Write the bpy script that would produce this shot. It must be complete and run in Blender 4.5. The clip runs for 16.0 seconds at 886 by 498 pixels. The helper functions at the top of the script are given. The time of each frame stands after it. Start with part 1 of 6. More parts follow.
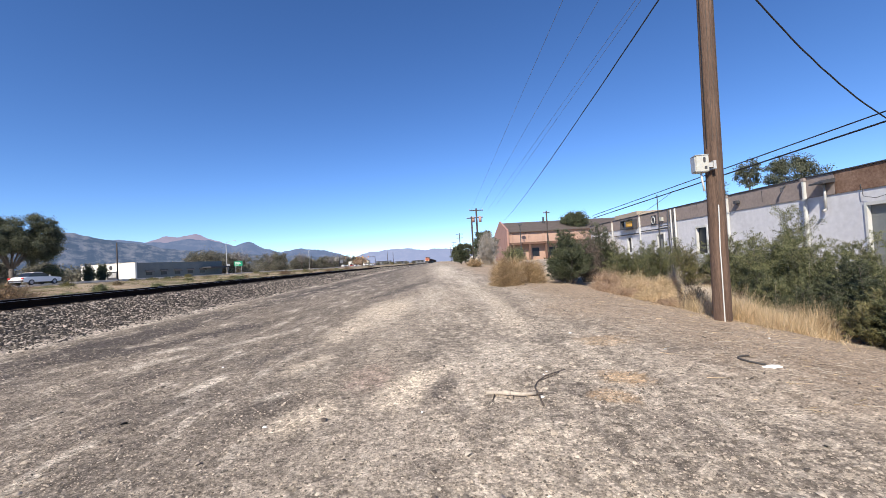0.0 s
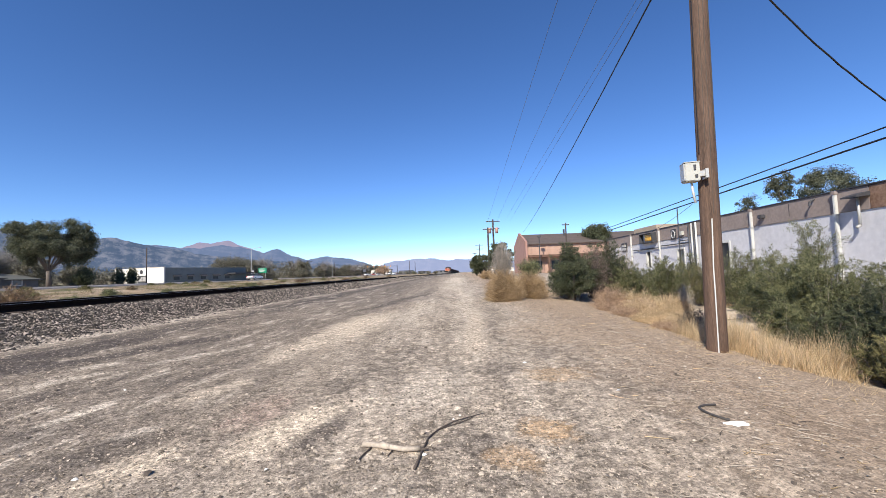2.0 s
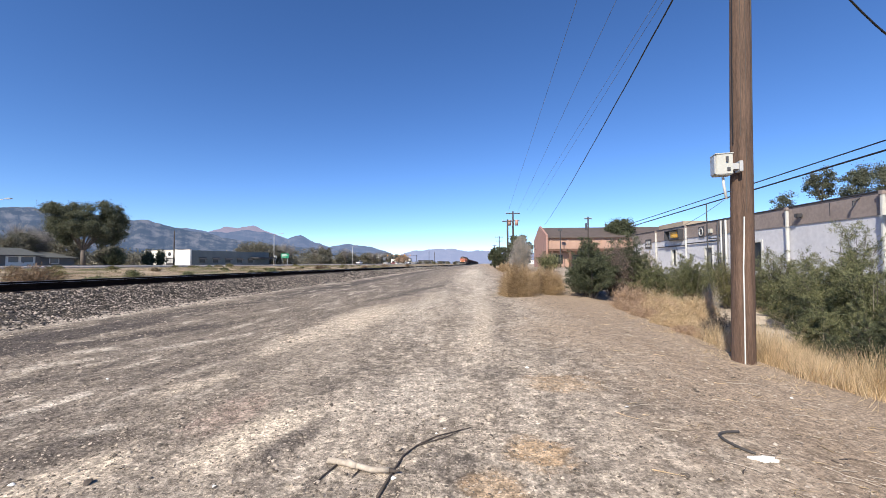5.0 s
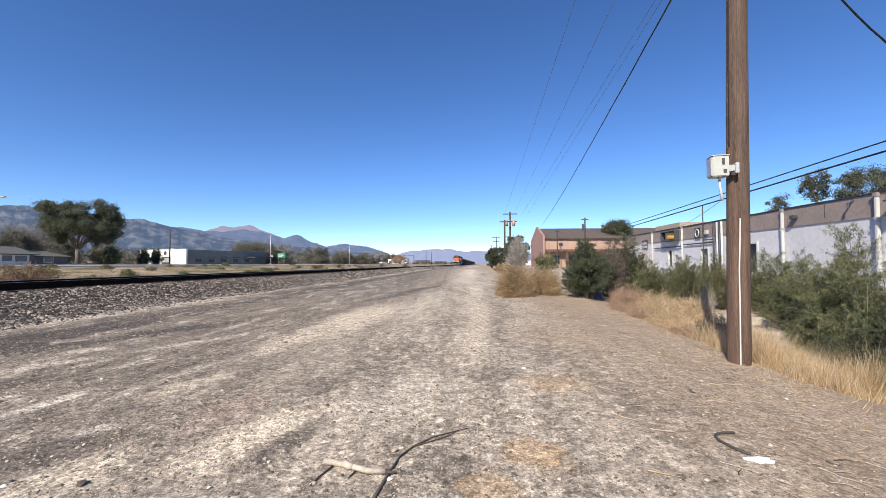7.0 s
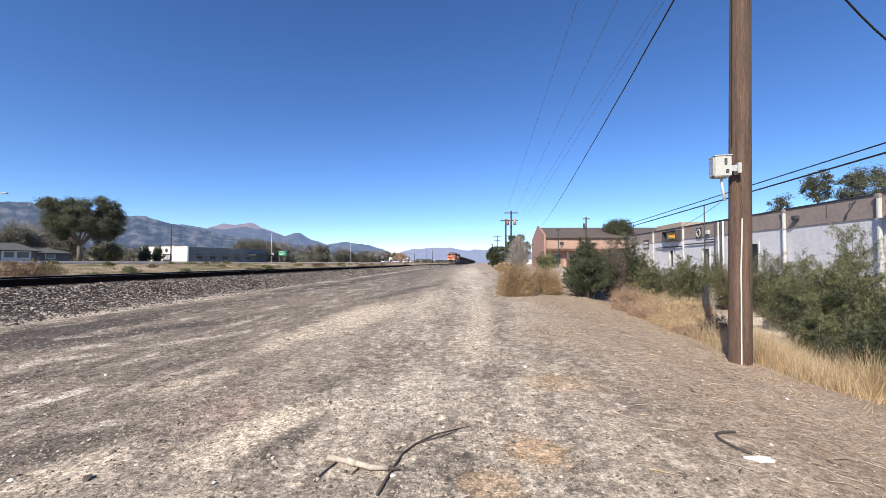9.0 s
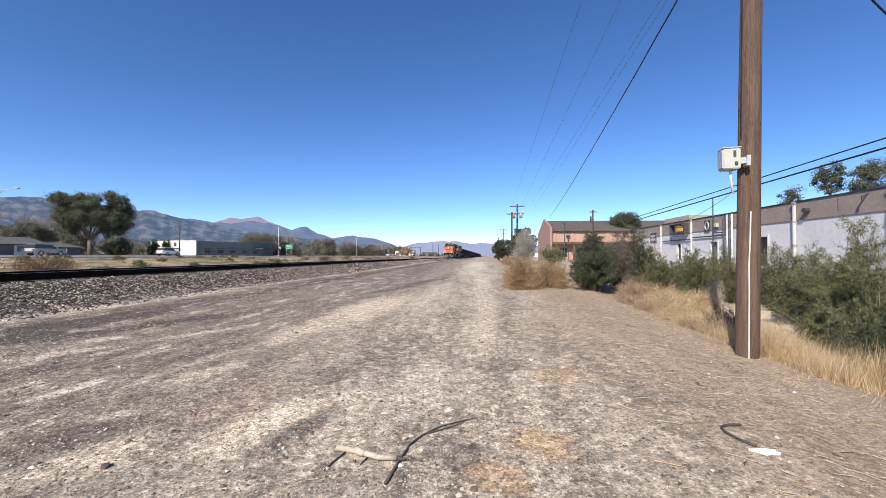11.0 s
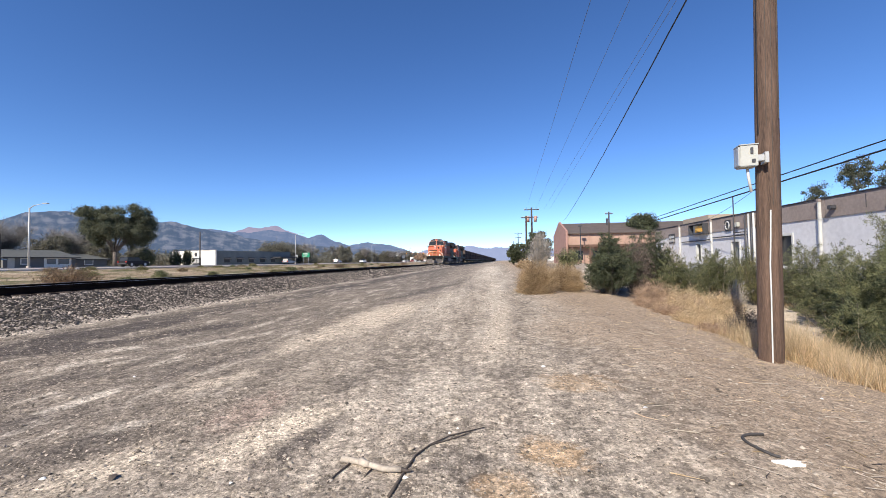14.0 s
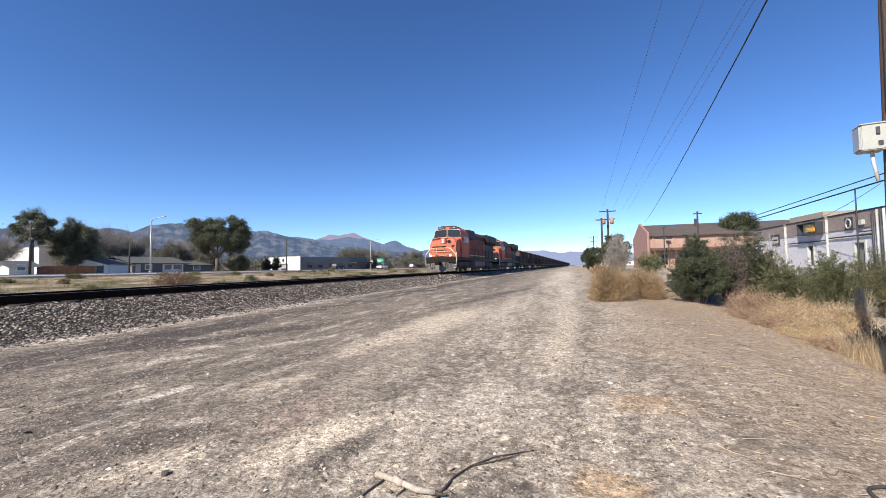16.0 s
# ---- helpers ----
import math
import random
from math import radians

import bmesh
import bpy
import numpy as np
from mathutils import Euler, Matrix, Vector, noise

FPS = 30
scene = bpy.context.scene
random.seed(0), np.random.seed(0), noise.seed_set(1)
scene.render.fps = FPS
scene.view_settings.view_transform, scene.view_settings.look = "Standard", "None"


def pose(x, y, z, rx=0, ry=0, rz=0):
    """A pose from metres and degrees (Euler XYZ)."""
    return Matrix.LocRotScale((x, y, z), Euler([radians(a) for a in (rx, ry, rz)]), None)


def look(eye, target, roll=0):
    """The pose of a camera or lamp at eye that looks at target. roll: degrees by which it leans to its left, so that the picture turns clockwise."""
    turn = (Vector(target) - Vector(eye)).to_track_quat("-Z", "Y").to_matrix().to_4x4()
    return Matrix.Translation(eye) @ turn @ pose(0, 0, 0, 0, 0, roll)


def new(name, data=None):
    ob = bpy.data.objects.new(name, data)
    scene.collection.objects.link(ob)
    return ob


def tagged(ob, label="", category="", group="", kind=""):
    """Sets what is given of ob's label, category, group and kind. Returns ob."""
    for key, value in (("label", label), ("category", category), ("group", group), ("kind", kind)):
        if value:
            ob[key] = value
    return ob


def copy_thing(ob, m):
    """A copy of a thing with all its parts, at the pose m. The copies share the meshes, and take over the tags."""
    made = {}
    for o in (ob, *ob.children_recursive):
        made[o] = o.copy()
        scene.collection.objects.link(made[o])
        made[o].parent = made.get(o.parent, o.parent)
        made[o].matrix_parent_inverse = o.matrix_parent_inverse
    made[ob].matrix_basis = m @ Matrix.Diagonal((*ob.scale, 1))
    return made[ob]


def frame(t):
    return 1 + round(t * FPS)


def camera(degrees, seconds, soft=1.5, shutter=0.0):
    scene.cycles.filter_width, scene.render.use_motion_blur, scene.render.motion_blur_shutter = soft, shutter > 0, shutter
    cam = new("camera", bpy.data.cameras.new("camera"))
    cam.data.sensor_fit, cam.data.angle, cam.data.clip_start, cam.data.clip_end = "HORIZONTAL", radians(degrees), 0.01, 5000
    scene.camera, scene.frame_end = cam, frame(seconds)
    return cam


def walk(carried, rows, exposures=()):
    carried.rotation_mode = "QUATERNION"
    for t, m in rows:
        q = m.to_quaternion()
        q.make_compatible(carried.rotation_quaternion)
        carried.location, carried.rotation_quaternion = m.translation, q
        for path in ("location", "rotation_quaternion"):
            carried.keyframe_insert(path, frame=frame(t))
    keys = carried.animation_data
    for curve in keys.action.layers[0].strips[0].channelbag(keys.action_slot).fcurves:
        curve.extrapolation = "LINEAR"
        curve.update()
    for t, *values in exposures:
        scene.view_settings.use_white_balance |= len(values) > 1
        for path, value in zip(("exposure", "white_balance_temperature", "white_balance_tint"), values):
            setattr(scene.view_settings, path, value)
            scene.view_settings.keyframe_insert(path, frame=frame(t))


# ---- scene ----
cam = camera(95.6, 16.0, 0.55)
PATH = [
    (0, (-1.502, -1.22, 1.317), (-1.445, 0.778, 1.378), -3.2),
    (0.5, (-1.224, -1.028, 1.291), (-1.178, 0.97, 1.375), -3.4),
    (1, (-0.888, -0.857, 1.329), (-0.872, 1.141, 1.431), -3.1),
    (1.5, (-0.513, -0.758, 1.363), (-0.534, 1.239, 1.474), -2.6),
    (2, (-0.28, -0.544, 1.351), (-0.339, 1.451, 1.469), -2.0),
    (2.5, (-0.086, -0.319, 1.398), (-0.186, 1.675, 1.517), -1.4),
    (3, (0.027, -0.206, 1.42), (-0.102, 1.787, 1.534), -0.7),
    (3.5, (-0.003, -0.16, 1.414), (-0.153, 1.832, 1.511), -0.3),
    (4, (-0.022, -0.133, 1.404), (-0.183, 1.859, 1.48), -0.2),
    (6.5, (-0.021, -0.12, 1.405), (-0.173, 1.873, 1.477), -0.1),
    (7, (-0.023, -0.118, 1.406), (-0.169, 1.875, 1.48), -0.0),
    (7.5, (-0.024, -0.115, 1.407), (-0.167, 1.878, 1.483), 0.1),
    (8, (-0.029, -0.121, 1.408), (-0.173, 1.872, 1.485), 0.2),
    (8.5, (-0.033, -0.128, 1.408), (-0.179, 1.866, 1.484), 0.2),
    (9, (-0.042, -0.135, 1.406), (-0.192, 1.858, 1.473), 0.3),
    (11.5, (-0.044, -0.161, 1.412), (-0.23, 1.83, 1.445), 0.1),
    (12, (-0.036, -0.155, 1.414), (-0.228, 1.836, 1.459), -0.0),
    (12.5, (-0.021, -0.143, 1.415), (-0.22, 1.847, 1.471), -0.1),
    (13, (-0.004, -0.129, 1.412), (-0.212, 1.859, 1.476), -0.3),
    (13.5, (0.018, -0.113, 1.415), (-0.208, 1.873, 1.481), -0.5),
    (14, (0.04, -0.103, 1.419), (-0.213, 1.88, 1.48), -0.8),
    (14.5, (0.076, -0.104, 1.418), (-0.215, 1.874, 1.474), -1.0),
    (15, (0.14, -0.083, 1.421), (-0.211, 1.885, 1.479), -1.0),
    (15.5, (0.172, 0.053, 1.399), (-0.276, 2.0, 1.47), -0.9),
    (16, (0.22, 0.162, 1.415), (-0.375, 2.069, 1.506), -0.9),
]
walk(cam, [(t, look(eye, target, roll)) for t, eye, target, roll in PATH])


# ---- light ----
SUN_AZ, SUN_EL = 205.0, 39.0      # the sun stands behind the camera and to its left
world = bpy.data.worlds.new("sky")
scene.world = world
world.use_nodes = True
wn = world.node_tree
sky = wn.nodes.new("ShaderNodeTexSky")
sky.sky_type = "NISHITA"
sky.sun_disc = False
sky.sun_elevation = radians(SUN_EL)
sky.sun_rotation = radians(SUN_AZ)
sky.altitude = 3700
sky.air_density, sky.dust_density, sky.ozone_density = 1.0, 0.0, 3.0
rich = wn.nodes.new("ShaderNodeHueSaturation")
rich.inputs["Saturation"].default_value = 1.18
rich.inputs["Hue"].default_value = 0.507
wn.links.new(sky.outputs[0], rich.inputs["Color"])
wn.links.new(rich.outputs[0], wn.nodes["Background"].inputs[0])
wn.nodes["Background"].inputs[1].default_value = 0.134
sun = new("sun", bpy.data.lights.new("sun", "SUN"))
sun.data.energy, sun.data.angle, sun.data.color = 5.2, radians(0.5), (1.0, 0.915, 0.785)
saz, sel = radians(SUN_AZ), radians(SUN_EL)
sun_dir = Vector((math.sin(saz) * math.cos(sel), math.cos(saz) * math.cos(sel), math.sin(sel)))
sun.matrix_world = look(sun_dir * 100, (0, 0, 0))
scene.view_settings.exposure = 0.5

rng = np.random.default_rng(7)


# ---- materials ----
def mat(name, col, rough=0.85, var=0.25, scale=6.0, bump=0.2, bscale=60.0, metal=0.0, col2=None, island=0.0, obj=0.0, glow=0.0, stretch=None, glow_col=None):
    """A node material: colour in two scales of noise, a fine relief, and a change from piece to piece."""
    m = bpy.data.materials.new(name)
    m.use_nodes = True
    nt = m.node_tree
    b = nt.nodes["Principled BSDF"]
    b.inputs["Roughness"].default_value, b.inputs["Metallic"].default_value = rough, metal
    tc = nt.nodes.new("ShaderNodeTexCoord")
    src = tc.outputs["Object"]
    if stretch:
        mp = nt.nodes.new("ShaderNodeMapping")
        mp.inputs["Scale"].default_value = stretch
        nt.links.new(src, mp.inputs[0])
        src = mp.outputs[0]
    n1, n2 = nt.nodes.new("ShaderNodeTexNoise"), nt.nodes.new("ShaderNodeTexNoise")
    n1.inputs["Scale"].default_value, n2.inputs["Scale"].default_value = scale, scale * 9
    n1.inputs["Detail"].default_value = n2.inputs["Detail"].default_value = 5
    nt.links.new(src, n1.inputs[0]), nt.links.new(src, n2.inputs[0])
    add = nt.nodes.new("ShaderNodeMath")
    add.operation = "ADD"
    nt.links.new(n1.outputs[0], add.inputs[0]), nt.links.new(n2.outputs[0], add.inputs[1])
    last = add.outputs[0]
    for amount, node, out in ((island, "ShaderNodeNewGeometry", "Random Per Island"), (obj, "ShaderNodeObjectInfo", "Random")):
        if amount:
            g = nt.nodes.new(node)
            ma = nt.nodes.new("ShaderNodeMath")
            ma.operation = "MULTIPLY_ADD"
            nt.links.new(g.outputs[out], ma.inputs[0])
            ma.inputs[1].default_value = amount
            ad = nt.nodes.new("ShaderNodeMath")
            ad.operation = "ADD"
            ma.inputs[2].default_value = -amount / 2
            nt.links.new(last, ad.inputs[0]), nt.links.new(ma.outputs[0], ad.inputs[1])
            last = ad.outputs[0]
    ramp = nt.nodes.new("ShaderNodeMapRange")
    ramp.inputs["From Min"].default_value, ramp.inputs["From Max"].default_value = 0.65, 1.35
    nt.links.new(last, ramp.inputs[0])
    mix = nt.nodes.new("ShaderNodeMix")
    mix.data_type = "RGBA"
    lo = [c * (1 - var) for c in col]
    hi = col2 if col2 else [min(1, c * (1 + var)) for c in col]
    mix.inputs["A"].default_value, mix.inputs["B"].default_value = (*lo, 1), (*hi, 1)
    nt.links.new(ramp.outputs[0], mix.inputs[0])
    nt.links.new(mix.outputs["Result"], b.inputs["Base Color"])
    if bump:
        n3, bp = nt.nodes.new("ShaderNodeTexNoise"), nt.nodes.new("ShaderNodeBump")
        n3.inputs["Scale"].default_value, n3.inputs["Detail"].default_value = bscale, 4
        nt.links.new(src, n3.inputs[0])
        bp.inputs["Strength"].default_value, bp.inputs["Distance"].default_value = bump, 0.02
        nt.links.new(n3.outputs[0], bp.inputs["Height"])
        nt.links.new(bp.outputs[0], b.inputs["Normal"])
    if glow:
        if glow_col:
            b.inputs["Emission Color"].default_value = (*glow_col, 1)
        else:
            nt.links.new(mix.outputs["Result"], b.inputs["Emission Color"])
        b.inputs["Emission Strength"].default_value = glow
    return m


def leaf_mat(name, col, col2, through_light=0.25):
    m = mat(name, col, 0.7, 0.35, 1.2, 0, 1, col2=col2, island=0.9)
    nt = m.node_tree
    b = nt.nodes["Principled BSDF"]
    tr, mx = nt.nodes.new("ShaderNodeBsdfTranslucent"), nt.nodes.new("ShaderNodeMixShader")
    link = b.inputs["Base Color"].links[0].from_socket
    nt.links.new(link, tr.inputs[0])
    mx.inputs[0].default_value = through_light
    nt.links.new(b.outputs[0], mx.inputs[1]), nt.links.new(tr.outputs[0], mx.inputs[2])
    nt.links.new(mx.outputs[0], nt.nodes["Material Output"].inputs[0])
    return m


def ground_material():
    """Dirt and gravel lot, cinder strip, dry verge and ditch soil, each where it lies."""
    m = bpy.data.materials.new("gravel_lot")
    m.use_nodes = True
    nt = m.node_tree
    N, L = nt.nodes, nt.links
    b = N["Principled BSDF"]
    b.inputs["Roughness"].default_value = 0.95
    b.inputs["Specular IOR Level"].default_value = 0.15
    tc = N.new("ShaderNodeTexCoord").outputs["Object"]
    sep = N.new("ShaderNodeSeparateXYZ")
    L.new(tc, sep.inputs[0])

    def noise_node(scale, detail=6, stretch=(1, 1, 1), rough=0.6):
        mp, n = N.new("ShaderNodeMapping"), N.new("ShaderNodeTexNoise")
        mp.inputs["Scale"].default_value = stretch
        n.inputs["Scale"].default_value, n.inputs["Detail"].default_value, n.inputs["Roughness"].default_value = scale, detail, rough
        L.new(tc, mp.inputs[0]), L.new(mp.outputs[0], n.inputs[0])
        return n.outputs[0]

    def math_node(op, a, c, d=None):
        n = N.new("ShaderNodeMath")
        n.operation = op
        for i, v in enumerate((a, c, d)):
            if v is None:
                continue
            if isinstance(v, (int, float)):
                n.inputs[i].default_value = v
            else:
                L.new(v, n.inputs[i])
        return n.outputs[0]

    def rng_node(v, lo, hi, a=0.0, c=1.0):
        n = N.new("ShaderNodeMapRange")
        n.interpolation_type = "SMOOTHSTEP"
        for i, q in zip(("From Min", "From Max", "To Min", "To Max"), (lo, hi, a, c)):
            n.inputs[i].default_value = q
        L.new(v, n.inputs[0])
        return n.outputs[0]

    def mixc(f, a, c):
        n = N.new("ShaderNodeMix")
        n.data_type = "RGBA"
        for key, v in (("A", a), ("B", c)):
            if isinstance(v, tuple):
                n.inputs[key].default_value = (*v, 1)
            else:
                L.new(v, n.inputs[key])
        if isinstance(f, float):
            n.inputs[0].default_value = f
        else:
            L.new(f, n.inputs[0])
        return n.outputs["Result"]

    broad = noise_node(0.9, 5, (1.0, 0.28, 1))
    fine = noise_node(7, 8)
    grit = noise_node(45, 6, rough=0.75)
    wob = noise_node(2.2, 5)
    vor = N.new("ShaderNodeTexVoronoi")
    vor.inputs["Scale"].default_value = 42
    L.new(tc, vor.inputs[0])
    streak = noise_node(3.4, 8, (1.0, 0.26, 1), 0.70)
    mid = noise_node(19, 7, rough=0.7)
    col = mixc(rng_node(broad, 0.39, 0.60), DIRT_DARK, DIRT_MID)
    col = mixc(rng_node(fine, 0.44, 0.62, 0, 0.62), col, DIRT_LIGHT)
    col = mixc(rng_node(streak, 0.52, 0.64, 0, 0.28), col, DIRT_PALE)
    col = mixc(rng_node(streak, 0.49, 0.38, 0, 0.36), col, CINDER_AND_SHADE)
    col = mixc(rng_node(sep.outputs[0], -0.8, -3.8, 0, 0.85), col, DIRT_DARK)
    col = mixc(math_node("MULTIPLY", rng_node(sep.outputs[0], -2.0, -4.5), rng_node(streak, 0.50, 0.43, 0, 0.45)), col, CINDER_AND_SHADE)
    col = mixc(math_node("MULTIPLY", rng_node(sep.outputs[0], -2.0, -4.5), rng_node(streak, 0.55, 0.63, 0, 0.5)), col, DIRT_PALE)
    # strips along the railway: pale wash by the ballast foot, dark cinders beside it
    u = math_node("SUBTRACT", sep.outputs[0], math_node("MULTIPLY_ADD", sep.outputs[1], 0.02, -12.8))
    uw = math_node("MULTIPLY_ADD", math_node("SUBTRACT", wob, 0.5), 1.6, u)

    def strip(lo, hi, soft):
        return math_node("MULTIPLY", rng_node(uw, lo, lo + soft), rng_node(uw, hi - soft, hi, 1, 0))

    col = mixc(math_node("MULTIPLY", strip(4.1, 5.9, 0.6), rng_node(streak, 0.50, 0.62, 0.8, 0.15)), col, CINDER_AND_SHADE)
    un = math_node("MULTIPLY_ADD", math_node("SUBTRACT", wob, 0.5), 0.7, u)
    foot = math_node("MULTIPLY", rng_node(un, 3.2, 3.4), rng_node(un, 3.85, 4.15, 1, 0))
    foot = math_node("MULTIPLY", foot, rng_node(broad, 0.40, 0.58, 0.12, 0.8))
    col = mixc(math_node("MULTIPLY", foot, rng_node(fine, 0.38, 0.58, 0.3, 1.0)), col, DIRT_PALE)

    def patch(cx, cy, rx, ry, turn, colour, amount):
        nonlocal col
        mp, g = N.new("ShaderNodeMapping"), N.new("ShaderNodeVectorMath")
        mp.vector_type = "TEXTURE"
        mp.inputs["Location"].default_value, mp.inputs["Rotation"].default_value = (cx, cy, 0), (0, 0, radians(turn))
        mp.inputs["Scale"].default_value = (rx, ry, 50)
        L.new(tc, mp.inputs[0])
        g.operation = "LENGTH"
        L.new(mp.outputs[0], g.inputs[0])
        d = math_node("MULTIPLY_ADD", math_node("SUBTRACT", wob, 0.5), 1.5, g.outputs["Value"])
        d = math_node("MULTIPLY_ADD", math_node("SUBTRACT", fine, 0.5), 1.6, d)
        f = math_node("MULTIPLY", rng_node(d, 0.45, 1.25, 1, 0), rng_node(mid, 0.36, 0.56, 0.75, 1))
        col = mixc(math_node("MULTIPLY", f, amount), col, colour)

    for p in PATCHES:
        patch(*p)
    # brownish soil to the bushes and the ditch, then the verge beyond the railway
    xr = math_node("MULTIPLY_ADD", math_node("SUBTRACT", wob, 0.5), 2.0, sep.outputs[0])
    col = mixc(math_node("MULTIPLY", rng_node(xr, 0.7, 2.8, 0, 0.8), rng_node(xr, 5.0, 6.4, 1, 0.1)), col, SOIL)
    verge = mixc(rng_node(noise_node(0.7, 8, (1, 0.5, 1), 0.7), 0.45, 0.60), VERGE_A, VERGE_B)
    verge = mixc(rng_node(noise_node(0.5, 5), 0.5, 0.66), verge, VERGE_C)
    col = mixc(rng_node(uw, -3.6, -2.4, 1, 0), col, verge)
    bal = math_node("MULTIPLY", rng_node(uw, -3.0, -2.2), rng_node(uw, 2.7, 3.3, 1, 0))
    col = mixc(bal, col, BALLAST)
    crumb = noise_node(9, 10, rough=0.72)
    detail = math_node("MULTIPLY", rng_node(crumb, 0.38, 0.62, 0.70, 1.18), rng_node(mid, 0.36, 0.64, 0.76, 1.22))
    detail = math_node("MULTIPLY", detail, rng_node(grit, 0.34, 0.66, 0.74, 1.22))
    calm = rng_node(xr, 0.4, 1.8, 1.0, 0.5)
    detail = math_node("MULTIPLY_ADD", math_node("SUBTRACT", detail, 0.96), calm, 0.96)
    shade = N.new("ShaderNodeVectorMath")
    shade.operation = "SCALE"
    L.new(col, shade.inputs[0]), L.new(detail, shade.inputs["Scale"])
    col = shade.outputs[0]
    for scale, amount in ((24, 0.16), (60, 0.24)):
        cell, tone = N.new("ShaderNodeTexVoronoi"), N.new("ShaderNodeSeparateXYZ")
        cell.inputs["Scale"].default_value = scale
        warp = N.new("ShaderNodeVectorMath")
        L.new(tc, warp.inputs[0])
        wn2 = N.new("ShaderNodeTexNoise")
        wn2.inputs["Scale"].default_value = scale * 0.7
        L.new(tc, wn2.inputs[0])
        sc = N.new("ShaderNodeVectorMath")
        sc.operation = "SCALE"
        sc.inputs["Scale"].default_value = 0.9 / scale
        L.new(wn2.outputs["Color"], sc.inputs[0])
        L.new(sc.outputs[0], warp.inputs[1])
        L.new(warp.outputs[0], cell.inputs[0])
        L.new(cell.outputs["Color"], tone.inputs[0])
        mul = N.new("ShaderNodeMix")
        mul.data_type, mul.blend_type = "RGBA", "MULTIPLY"
        mul.inputs[0].default_value = 1.0
        grey = N.new("ShaderNodeCombineXYZ")
        g = rng_node(tone.outputs[0], 0.05, 0.95, 1 - amount * 1.25, 1 + amount * 0.85)
        for k in range(3):
            L.new(g, grey.inputs[k])
        L.new(col, mul.inputs["A"]), L.new(grey.outputs[0], mul.inputs["B"])
        col = mul.outputs["Result"]
    col = mixc(rng_node(grit, 0.60, 0.72, 0, 0.4), col, (0.76, 0.67, 0.55))
    col = mixc(rng_node(grit, 0.40, 0.28, 0, 0.45), col, (0.12, 0.102, 0.084))
    L.new(col, b.inputs["Base Color"])
    bp = N.new("ShaderNodeBump")
    bp.inputs["Strength"].default_value, bp.inputs["Distance"].default_value = 0.4, 0.03
    hgt = math_node("MULTIPLY_ADD", vor.outputs["Distance"], -0.4, math_node("ADD", grit, math_node("ADD", crumb, mid)))
    L.new(hgt, bp.inputs["Height"])
    L.new(bp.outputs[0], b.inputs["Normal"])
    return m


